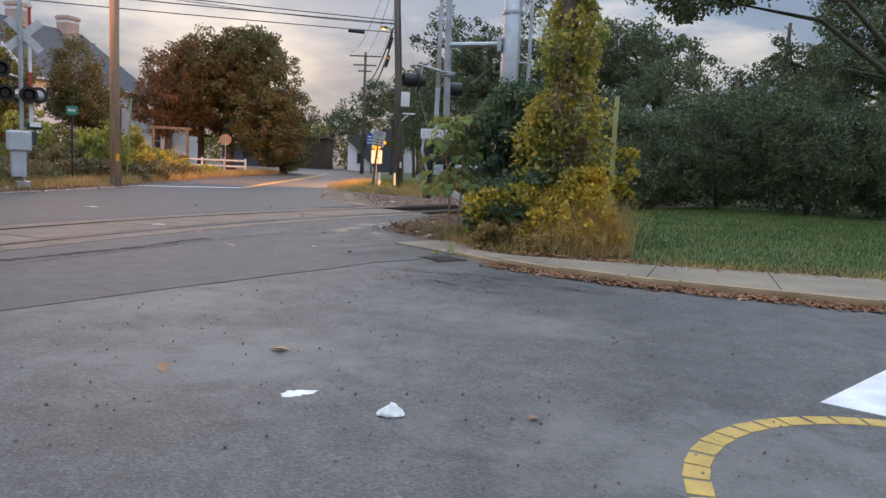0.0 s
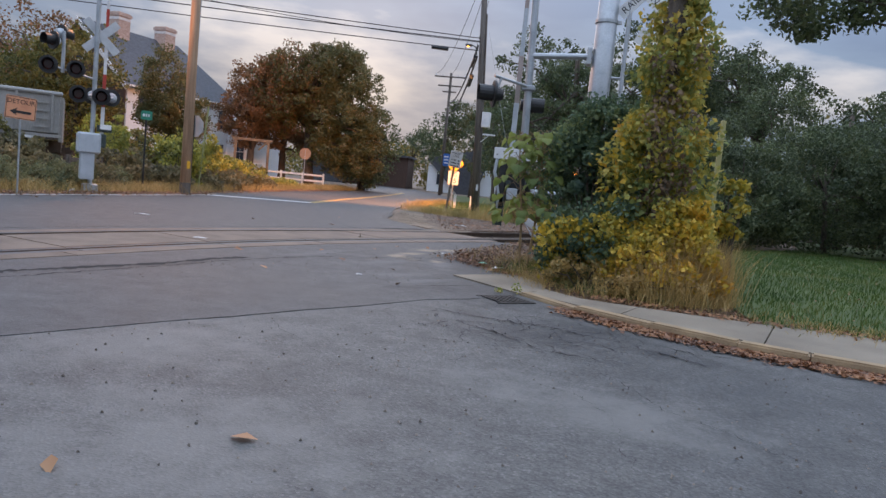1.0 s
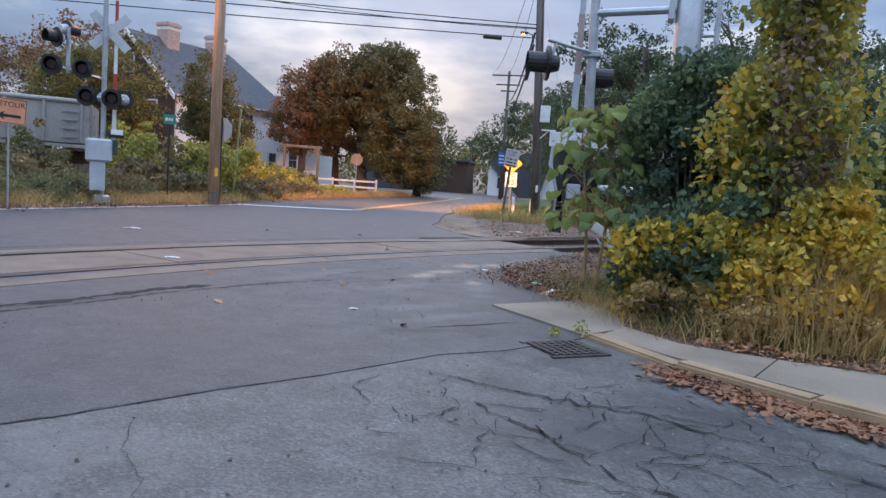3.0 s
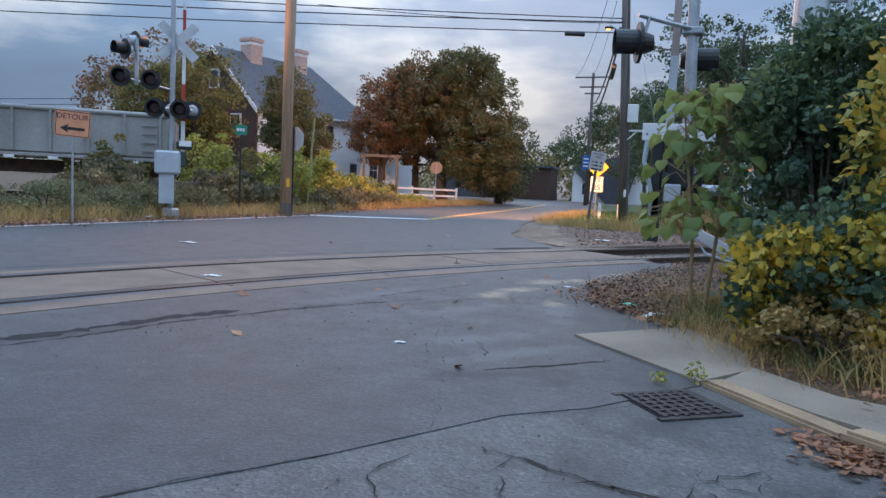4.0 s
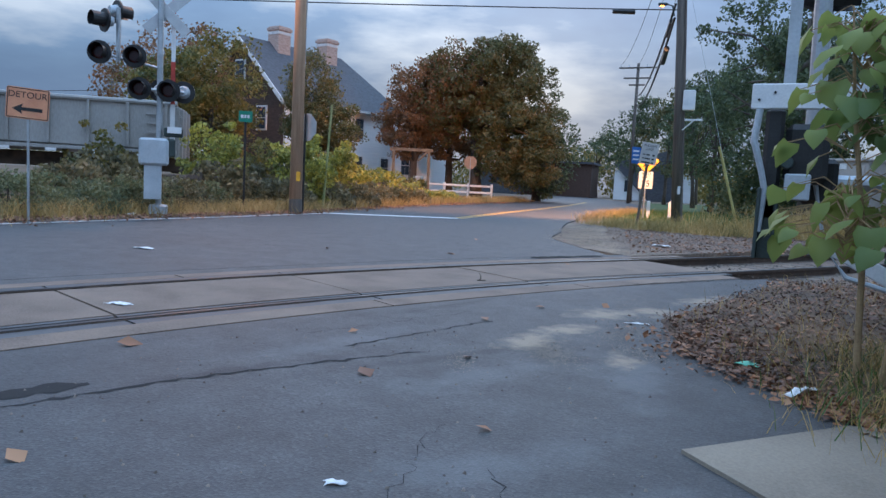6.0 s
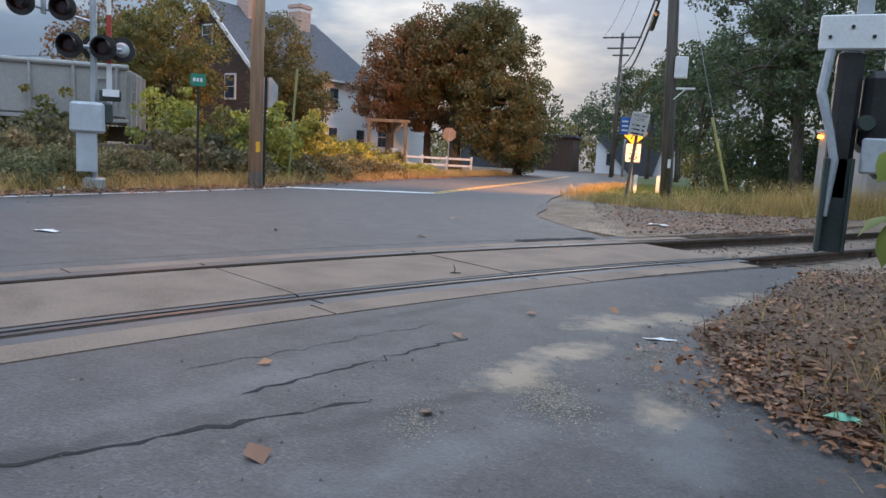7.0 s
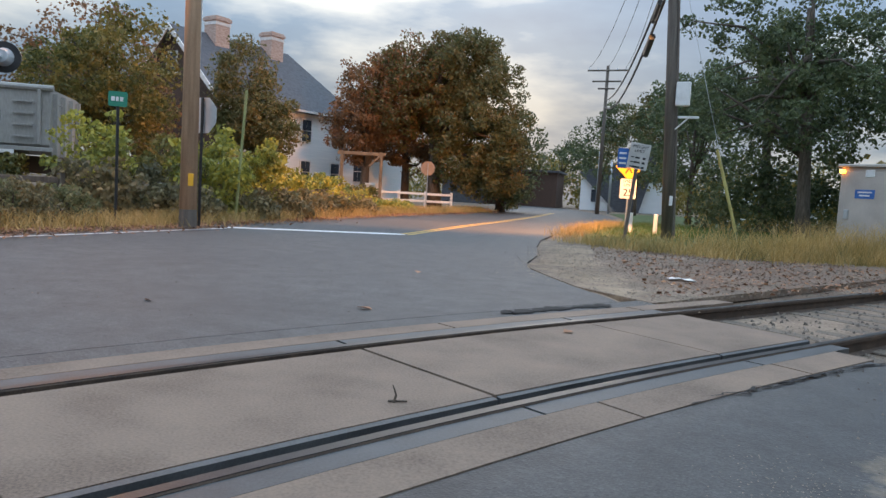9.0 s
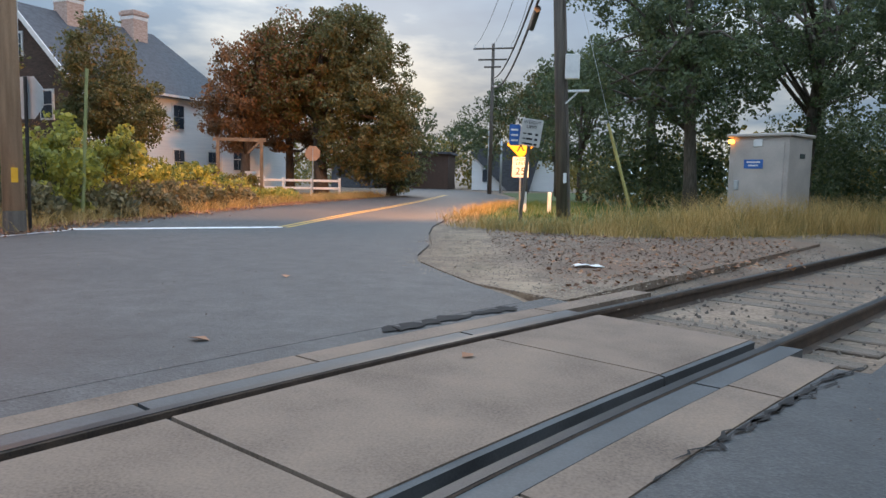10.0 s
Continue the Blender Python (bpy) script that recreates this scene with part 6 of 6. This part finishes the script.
# distant woods that close the view
wg = np.random.default_rng(301)
wc, wr = [], []
for x0, y0, x1, y1, n_, h in [(-130, 60, -60, 135, 150, 9), (-60, 125, 40, 150, 260, 9), (40, 140, 75, 20, 170, 11), (-75, -10, -95, 60, 110, 8), (20, 62, 45, 45, 70, 8), (-3, 60, 20, 60, 60, 4), (-48, 92, -26, 112, 70, 7), (-22, 118, -6, 104, 60, 7)]:
    for k in range(n_):
        t = wg.uniform()
        wc.append((x0 + (x1 - x0) * t + wg.normal() * 3, y0 + (y1 - y0) * t + wg.normal() * 3, h * wg.uniform(0.02, 1.0) * (0.72 + 0.28 * math.sin(t * 17 + x0))))
        wr.append(wg.uniform(1.6, 2.8))
leaves("distant_woods", clump_points(np.array(wc), np.array(wr), 75, wg), 0.5, L_OLIVE, None, 302, 0.7)
tagged(bpy.data.objects["distant_woods"], "distant belt of mixed autumn woodland", "woods", kind="stuff")
uc = [(x, 52 + 2.5 * math.sin(x), wg.uniform(0.2, 4.2)) for x in np.linspace(-4, 30, 330) if not 2.5 < x < 5.0]
uc += [(x, 58 + 2.0 * math.sin(x * 1.3), wg.uniform(0.3, 4.5)) for x in np.linspace(6, 30, 130)]
leaves("understory", clump_points(np.array(uc), np.full(len(uc), 1.0), 130, wg), 0.2, L_DARK, None, 303, 0.7)
tagged(bpy.data.objects["understory"], "dark tangled undergrowth below the oaks", "undergrowth", kind="stuff")

# ---------- vine tower and shrubs by the crossing ----------
rng = np.random.default_rng(3)
vt = thing("vine_covered_stump", 1.62, 14.6, 0, 0, "tall dead trunk smothered in yellowing vines", "vine")
part("trunk", T([(0, 0, -0.1), (0.05, 0, 1.5), (0.02, 0, 3.2), (0.12, 0, 5.3)], [0.24, 0.2, 0.17, 0.12], 10), M_BARK, vt, smooth=True)
vc, vr = [], []
for k in range(310):
    z = rng.uniform(0.2, 5.6)
    if z > 2.8 and rng.uniform() < 0.45:
        continue
    R = 0.36 + 0.68 * max(0, 1 - z / 3.6) + 0.1 * math.sin(z * 4)
    a = rng.uniform(0, math.tau)
    d = R * rng.uniform(0.45, 1.05)
    vc.append((0.08 + d * math.cos(a), d * 0.85 * math.sin(a), z))
    vr.append(rng.uniform(0.12, 0.3))
pts = clump_points(np.array(vc), np.array(vr), 72, rng, 1.1)
yel = rng.uniform(size=len(pts)) < np.clip(0.72 - 0.22 * pts[:, 2], 0.12, 0.7)
leaves("vine_leaves", pts[~yel], 0.085, L_VINE, vt, 3, 0.8, 0, 0.5)
leaves("yellow_leaves", pts[yel], 0.09, L_VINE_Y, vt, 4, 0.8, 0, 0.5, label="bright yellow leaves")
dead = clump_points(np.stack([rng.normal(size=34) * 0.2 + 0.05, -0.35 - rng.uniform(0, 0.3, 34), rng.uniform(0.5, 3.6, 34)], 1), np.full(34, 0.2), 30, rng, 1.2)
leaves("dead_leaves", dead, 0.075, L_BROWN, vt, 5, 0.7, 0, 0.8, label="brown dead leaves")


def shrub(x, y, lobes, n, per, r, size, material, seed, label, name="shrub", droop=0.3, group=""):
    g = np.random.default_rng(seed)
    t = thing(name, x, y, 0, 0, label, "shrub", group)
    cc = crown_centres(lobes, n, g, 0.05)
    bm = bmesh.new()
    for c_ in cc[:14]:
        tube(bm, [(g.normal() * 0.1, g.normal() * 0.1, -0.05), Vector(c_) * 0.5 + Vector((0, 0, 0.1)), c_], [0.02, 0.014, 0.005], 5)
    part("stem", bm, M_BARK, t)
    leaves("foliage", clump_points(cc, r * g.uniform(0.6, 1.3, n), per, g), size, material, t, seed, 0.7, 0, droop)
    return t


shrub(0.88, 15.6, [(0, 0, 1.3, 0.85, 0.8, 1.1), (-0.2, 0.3, 1.9, 0.65, 0.6, 0.7), (0.5, 0.6, 1.5, 0.8, 0.7, 1.1), (0.1, 0.2, 2.35, 0.6, 0.6, 0.6)], 210, 100, 0.26, 0.08, L_VINE_G, 51, "dark blue-green shrub beside the vine tower")
shrub(1.0, 14.3, [(0, 0, 0.6, 0.9, 0.6, 0.7)], 90, 80, 0.2, 0.075, L_VINE_G, 57, "dark green leafy undergrowth at the bed")
shrub(0.8, 13.75, [(0, 0, 0.25, 0.6, 0.25, 0.28), (0.9, -0.35, 0.25, 0.7, 0.25, 0.3)], 60, 60, 0.14, 0.05, L_DRY, 58, "dead brown weeds along the bed")
shrub(1.0, 14.1, [(0, 0, 0.55, 0.9, 0.55, 0.6), (0.9, -0.35, 0.5, 0.8, 0.5, 0.55)], 120, 62, 0.2, 0.075, L_VINE_Y, 52, "low yellow-leaved shrub at the kerb")
shrub(1.75, 13.95, [(0, 0, 0.5, 0.65, 0.35, 0.5), (0.2, 0, 1.0, 0.45, 0.3, 0.4)], 80, 55, 0.18, 0.075, L_VINE_Y, 59, "yellow and bronze leaves at the vine tower's foot")
shrub(2.1, 14.7, [(0, 0, 0.6, 0.5, 0.5, 0.7)], 40, 50, 0.2, 0.10, L_VINE, 53, "yellow-green weeds beside the vine tower")
shrub(2.95, 15.6, [(0, 0, 1.3, 0.25, 0.25, 0.5)], 16, 30, 0.16, 0.11, L_VINE_Y, 54, "yellow leafy stem beside the thin post")
shrub(0.9, 17.8, [(0, 0, 0.8, 0.7, 0.9, 0.9)], 70, 60, 0.25, 0.11, L_VINE_G, 55, "dark shrub behind the gate drive")
shrub(1.6, 19.5, [(0, 0, 1.0, 1.2, 1.6, 1.1)], 90, 60, 0.3, 0.12, L_DARK, 56, "dark tangle of brush beside the track")

for i, (x, y, h) in enumerate([(-14.3, 21.6, 0.55), (-14.6, 23.2, 0.7), (-15.4, 24.6, 0.8)]):
    shrub(x, y, [(0, 0, h * 0.5, 0.8, 0.8, h * 0.55)], 60, 60, 0.22, 0.07, L_BUSH, 60 + i, "low grey-green bush at the road's edge", group="verge bushes")

# sapling with broad leaves
sp = thing("sapling", -0.18, 15.75, 0, 0, "young broad-leaved sapling with two thin tan stems", "sapling")
bm = bmesh.new()
tube(bm, [(-0.06, 0, 0), (-0.1, 0, 0.9), (-0.22, 0.0, 1.7), (-0.28, 0, 2.3)], [0.022, 0.018, 0.013, 0.005], 7)
part("stem", bm, M_STEM, sp)
bm = bmesh.new()
tube(bm, [(0.06, -0.05, 0), (0.14, -0.05, 0.9), (0.12, -0.02, 1.7), (0.18, 0, 2.25)], [0.022, 0.018, 0.013, 0.005], 7)
part("stem", bm, M_STEM, sp)
stalks = []
g = np.random.default_rng(12)
for k in range(190):
    b0 = Vector((-0.2, 0, 0)) if k % 2 else Vector((0.13, -0.03, 0))
    z = g.uniform(0.85, 2.3)
    a = g.uniform(0, math.tau)
    r_ = g.uniform(0.10, 0.44) * (1.15 - 0.28 * (z - 0.9))
    e = b0 + Vector((r_ * math.cos(a), r_ * math.sin(a), z - 0.02))
    part("leaf_stalk", T([b0 + Vector((0, 0, z - 0.08)), b0.lerp(e, 0.5) + Vector((0, 0, z / 2 + 0.04)), e], [0.006, 0.005, 0.003], 4), M_STEM, sp)
    stalks.append((e, a))
HEART = [(0.0, 0.0), (0.42, -0.10), (0.52, 0.18), (0.36, 0.56), (0.0, 1.0), (-0.36, 0.56), (-0.52, 0.18), (-0.42, -0.10)]
for e, a in stalks:
    bm = bmesh.new()
    size = g.uniform(0.09, 0.19)
    vs = [bm.verts.new((x * size, y_ * size, -0.25 * size * (x * x * 1.6 + (y_ - 0.2) ** 2))) for x, y_ in HEART]
    cvt = bm.verts.new((0, 0.4 * size, 0.02))
    for i in range(8):
        bm.faces.new((vs[i], vs[(i + 1) % 8], cvt))
    mm = Matrix.Translation(e) @ Matrix.Rotation(a - math.pi / 2 + g.normal() * 0.4, 4, "Z") @ Matrix.Rotation(radians(-35 - g.uniform(0, 40)), 4, "X") @ Matrix.Rotation(g.normal() * 0.3, 4, "Y")
    bmesh.ops.transform(bm, matrix=mm, verts=bm.verts)
    part("leaf", bm, L_SAPLING, sp, smooth=True)

# ---------- shrubs along the left verge ----------
for i, (x, y, r, h) in enumerate([(-14.3, 18.0, 0.7, 0.55), (-14.6, 20.0, 0.9, 0.95), (-14.6, 22.4, 0.9, 0.9), (-14.6, 24.4, 0.8, 0.9), (-14.9, 25.6, 0.7, 0.85), (-15.6, 21.5, 0.8, 1.0), (-15.2, 17.0, 0.8, 0.7), (-15.8, 27.5, 0.9, 0.9), (-16.3, 19.4, 1.1, 0.8), (-15.0, 14.5, 0.9, 0.6)]):
    shrub(x, y, [(0, 0, h * 0.45, r, r, h * 0.5)], 55, 55, 0.2, 0.07, L_BUSH if i % 3 else L_BRUSH, 200 + i, "low grey-green bush on the verge", "bush", 0.0, "verge bushes")
for i, (x, y, r, h, m_) in enumerate([(-15.3, 30.6, 1.1, 2.5, L_SUMAC), (-16.2, 33.0, 1.3, 2.6, L_SUMAC), (-17.0, 35.8, 1.2, 2.0, L_SUMAC), (-17.4, 28.6, 1.2, 2.7, L_SUMAC), (-17.2, 39.0, 1.3, 1.5, L_SUMAC), (-17.7, 42.5, 1.2, 0.9, L_VINE), (-15.9, 37.5, 0.8, 0.8, L_BRUSH), (-16.4, 40.0, 0.9, 0.7, L_BRUSH), (-15.2, 33.5, 0.8, 0.8, L_BRUSH), (-17.8, 46.5, 1.0, 0.55, L_VINE), (-14.9, 31.6, 0.7, 0.6, L_BRUSH), (-14.9, 29.2, 0.8, 0.9, L_BRUSH), (-15.6, 31.9, 0.9, 0.9, L_BRUSH), (-16.2, 34.6, 0.9, 0.9, L_BRUSH), (-15.6, 27.2, 0.9, 1.3, L_BRUSH), (-18.6, 31.5, 1.5, 2.4, L_OLIVE), (-19.0, 34.5, 1.6, 2.2, L_OLIVE), (-19.5, 38.5, 1.6, 2.2, L_OLIVE), (-20.0, 43.0, 1.7, 1.6, L_VINE), (-18.4, 25.5, 1.3, 1.5, L_BRUSH), (-17.2, 23.4, 1.0, 1.1, L_BRUSH), (-16.3, 29.8, 0.9, 1.3, L_BRUSH), (-15.7, 35.6, 0.8, 0.8, L_BRUSH), (-17.0, 44.8, 0.9, 0.5, L_VINE), (-20.5, 47.5, 1.4, 1.2, L_OLIVE), (-21.5, 28.0, 1.5, 2.6, L_OLIVE)]):
    shrub(x, y, [(0, 0, h * 0.6, r, r, h * 0.4), (0.2, 0.1, h * 0.35, r * 0.9, r, h * 0.33)], 75, 50, 0.28, 0.14, m_, 230 + i, "bright yellow-green sumac thicket" if m_ is L_SUMAC else "tangle of autumn weeds on the verge", "sumac_shrub" if m_ is L_SUMAC else "weed_thicket", 0.7, "verge thicket")

# ---------- grasses, fallen leaves, stones ----------
lawn_near = [(2.75, 12.5), (6.3, 12.35), (14.0, 11.4), (14, 30), (9, 33), (5.5, 27.5), (3.4, 22.5), (2.7, 17.0)]
blades("lawn_grass", scatter(lawn_near, 52000, 1, 0.065), 0.09, 0.006, L_GRASS, 1, 0.6, "short green lawn grass")
blades("lawn_edge", band([(2.9, 12.75), (6.3, 12.6), (13.0, 11.7)], 0.28, 3800, 13, 0.06), 0.10, 0.004, L_DRY, 22, 1.0, "short yellowed grass along the path")
blades("lawn_grass_far", scatter([(14, 11.4), (40, 8), (40, 30), (14, 30)], 16000, 2, 0.065), 0.12, 0.012, L_GRASS, 2, 0.6, "short green lawn grass")
blades("dry_tuft", np.concatenate([band([(2.0, 13.65), (2.6, 13.85)], 0.14, 2000, 3, 0.05), band([(1.4, 13.35), (2.0, 13.2)], 0.2, 200, 4, 0.05)]), 0.8, 0.0035, L_DRY, 3, 0.5, "tall dry straw-coloured grass")
blades("bed_grass", np.concatenate([band([(-0.2, 15.2), (0.4, 14.2), (0.9, 13.4)], 0.25, 1500, 5, 0.03), band([(-0.1, 16.0), (0.4, 16.6)], 0.4, 1200, 6, 0.06), scatter(BED, 900, 7, 0.06)]), 0.15, 0.0025, L_DRY, 4, 1.2, "short dry grass in the bed")
blades("verge_grass", np.concatenate([band([(-13.9, 12), (-14.0, 27), (-14.9, 33), (-16.2, 42), (-17.2, 58)], 0.5, 19000, 8, 0.03), band([(-15.5, 14), (-15.5, 24)], 0.8, 4000, 9, 0.03)]), 0.34, 0.006, L_DRY, 5, 1.0, "dry grass and weeds along the verge")
blades("plot_grass", np.concatenate([scatter(GRASS_NE[:7] + [(6, 52), (-7, 56)] + GRASS_NE[-2:], 26000, 10, 0.02)]), 0.16, 0.007, L_GRASS, 6, 1.0, "rough green grass on the plot")
blades("plot_grass_dry", np.concatenate([band([(-4.6, 33.4), (-2.4, 33.2), (0.2, 34.9), (3.5, 38.0), (7, 43)], 0.5, 4200, 11, 0.02), band([(-1.5, 37.5), (0.5, 36.3), (3.5, 37.6)], 0.5, 2600, 12, 0.02)]), 0.45, 0.005, L_DRY, 7, 0.9, "tall dry grass at the plot's edge")
blades("bed_straw", band([(1.0, 13.6), (1.7, 13.4), (2.3, 13.4)], 0.22, 900, 20, 0.05), 0.32, 0.005, L_DRY, 21, 1.2, "tall dry straw below the vines")
blades("tall_straw", np.concatenate([band([(-0.6, 35.6), (1.2, 35.9), (4.5, 37.4)], 0.55, 2600, 17, 0.0), band([(-3.0, 33.2), (-0.5, 34.2), (1.5, 35.2)], 0.4, 900, 18, 0.0)]), 0.85, 0.006, L_DRY, 19, 0.8, "tall straw-coloured grass before the cabinet")
blades("border_tufts", np.concatenate([band([(-6.3, 34.0), (-4.6, 32.7), (-2.4, 32.3), (0.0, 33.8), (1.4, 34.6)], 0.35, 2600, 14, 0.0), band([(-6.8, 36), (-7.3, 42), (-7.6, 50)], 0.3, 2500, 15, 0.0), band([(0.9, 36.6), (2.6, 37.0)], 0.35, 1300, 16, 0.0)]), 0.3, 0.006, L_DRY, 8, 1.0, "straggling dry grass tufts along the dirt")
sprig = thing("gutter_weed", -0.05, 12.95, 0, 0, "small green weed growing by the drain grate", "weed")
leaves("leaves", np.array(clump_points(np.array([(0, 0, 0.08), (-0.22, -0.1, 0.04)]), np.array([0.10, 0.06]), 34, np.random.default_rng(9))), 0.04, L_VINE, sprig, 9)

fall = np.concatenate([
    scatter(BED, 3000, 21, 0.075), band([(p[0] - 0.02, p[1] - 0.09) for p in KERB[1:7]], 0.125, 14000, 22, 0.014),
    band([(-0.55, 16.0), (-0.9, 16.6), (-0.6, 17.6)], 0.32, 1200, 23, 0.04), band([(-0.15, 15.1), (-1.2, 16.4)], 0.15, 2600, 24, 0.02),
    band([(1.0, 13.0), (2.8, 12.6), (6.3, 12.45), (12, 11.6)], 0.14, 1600, 25, 0.085), scatter(lawn_near, 500, 26, 0.1)])
blades("bed_stubble", scatter(BED, 650, 61, 0.05), 0.12, 0.004, L_BROWN, 62, 1.0, "brown dead stubble in the leaf bed")
litter = np.concatenate([scatter(BED, 20000, 63, 0.062), band([(-0.55, 16.0), (-0.9, 16.6), (-0.6, 17.6)], 0.34, 7000, 64, 0.035)])
leaves("leaf_litter", litter, 0.036, L_LITTER, None, 65, 0.7, 0.7)
tagged(bpy.data.objects["leaf_litter"], "dull brown broken leaf litter covering the bed", "fallen leaves", kind="stuff")
shoulder = scatter([(-3.0, 24.6), (-0.9, 27.6), (0.4, 30.5), (0.2, 33.6), (-5.6, 33.2), (-4.6, 28.5)], 4200, 29, 0.003)
leaves("shoulder_litter", shoulder, 0.045, L_LITTER, None, 69, 0.7, 0.8)
tagged(bpy.data.objects["shoulder_litter"], "brown leaf scraps strewn over the dirt shoulder", "fallen leaves", kind="stuff")
blades("bed_green", np.concatenate([band([(0.0, 14.9), (0.1, 15.8), (0.5, 16.6)], 0.3, 900, 66, 0.05), band([(0.5, 14.0), (1.2, 13.5), (2.2, 13.4)], 0.2, 900, 67, 0.05)]), 0.15, 0.003, L_GRASS, 68, 0.9, "straggling green grass among the litter")
leaves("fallen_leaves", fall, 0.056, L_FALLEN, None, 31, 0.75, 0.75)
tagged(bpy.data.objects["fallen_leaves"], "brown and rust fallen leaves against the kerb and bed", "fallen leaves", kind="stuff")
fall2 = np.concatenate([band([(-13.25, 10), (-13.25, 21), (-13.4, 27), (-14.2, 31), (-15.2, 38), (-16.3, 52)], 0.5, 15000, 27, 0.06), scatter([(-3.2, 24), (0, 27.5), (1, 33), (-5, 33)], 1100, 28, 0.004)])
leaves("verge_leaves", fall2, 0.075, L_FALLEN, None, 32, 0.75, 0.75)
tagged(bpy.data.objects["verge_leaves"], "reddish fallen leaves along the far road edge", "fallen leaves", kind="stuff")
loose = np.array([(-2.846, 14.3, 0.012), (-3.49, 21.06, 0.012), (-5.34, 20.93, 0.012), (-1.44, 6.36, 0.012), (-0.88, 6.98, 0.006), (0.83, 5.93, 0.01), (-2.9, 16.3, 0.012), (-3.5, 15.2, 0.012), (-2.5, 15.0, 0.012), (-1.9, 13.8, 0.012), (-3.3, 12.5, 0.012), (-7.0, 20.0, 0.012), (-6.2, 24.0, 0.012), (-1.5, 12.5, 0.012), (-4.4, 14.0, 0.012), (-2.2, 17.7, 0.012), (-2.7, 17.2, 0.012)])
leaves("stray_leaves", loose, 0.13, L_FALLEN, None, 35, 0.7, 0.8)
tagged(bpy.data.objects["stray_leaves"], "single dry leaves lying on the asphalt", "fallen leaves", kind="stuff")


def stones(name, pts, size, material, seed, label):
    """Angular little stones, one sheet of stuff."""
    g_ = np.random.default_rng(seed)
    base = np.array([(1, 0, -0.3), (-0.5, 0.85, -0.3), (-0.5, -0.85, -0.3), (0.3, 0.2, 0.75), (-0.4, -0.1, 0.6)])
    faces = np.array([(0, 1, 3), (1, 4, 3), (1, 2, 4), (2, 0, 3), (2, 3, 4)])
    n_ = len(pts)
    a = g_.uniform(0, math.tau, n_)
    s_ = size * g_.uniform(0.4, 1.5, n_)
    v = base[None] * s_[:, None, None] * g_.uniform(0.7, 1.3, (n_, 5, 1))
    x = v[..., 0] * np.cos(a)[:, None] - v[..., 1] * np.sin(a)[:, None]
    y_ = v[..., 0] * np.sin(a)[:, None] + v[..., 1] * np.cos(a)[:, None]
    v = np.stack([x, y_, v[..., 2]], -1) + pts[:, None]
    f = (np.arange(n_)[:, None, None] * 5 + faces[None]).reshape(-1, 3)
    return tagged(new(name, fast_mesh(name, v.reshape(-1, 3), f, material)), label, "stones", kind="stuff")


g = np.random.default_rng(77)
bp_ = []
for k in range(2200):
    y = CROSS_END + 0.2 + 26 * g.uniform() ** 1.4
    s_ = g.normal() * 1.15
    p = off(y, s_)
    bp_.append((p[0], p[1], ground_height(p[0], p[1]) + 0.01))
stones("ballast", np.array(bp_), 0.022, M_BALLAST, 5, "grey ballast stones along the track")
gp_ = np.concatenate([scatter([(-3.3, 23.5), (0, 27.5), (1.4, 31.5), (-6.2, 34), (-6.6, 33), (-5.4, 27), (-4.1, 24.5)], 6000, 41, -0.002), band([(-0.8, 22.2), (-1.0, 20.2), (-1.5, 18.0), (-1.5, 17.0)], 0.22, 260, 42, 0.0)])
stones("grit", gp_, 0.010, M_BALLAST, 6, "small grit on the dirt shoulder")
gp2 = np.concatenate([scatter([(-5, 6), (2, 4), (3, 10), (-0.5, 12)], 700, 43, 0.0), scatter([(-4.5, 10), (-1, 13), (-1.5, 17), (-4, 15)], 260, 44, 0.002), scatter([(-12, 18), (-5, 20), (-6, 30), (-11, 30)], 200, 45, 0.002)])
stones("road_grit", gp2, 0.009, M_BALLAST, 7, "scattered pebbles and grit on the asphalt")
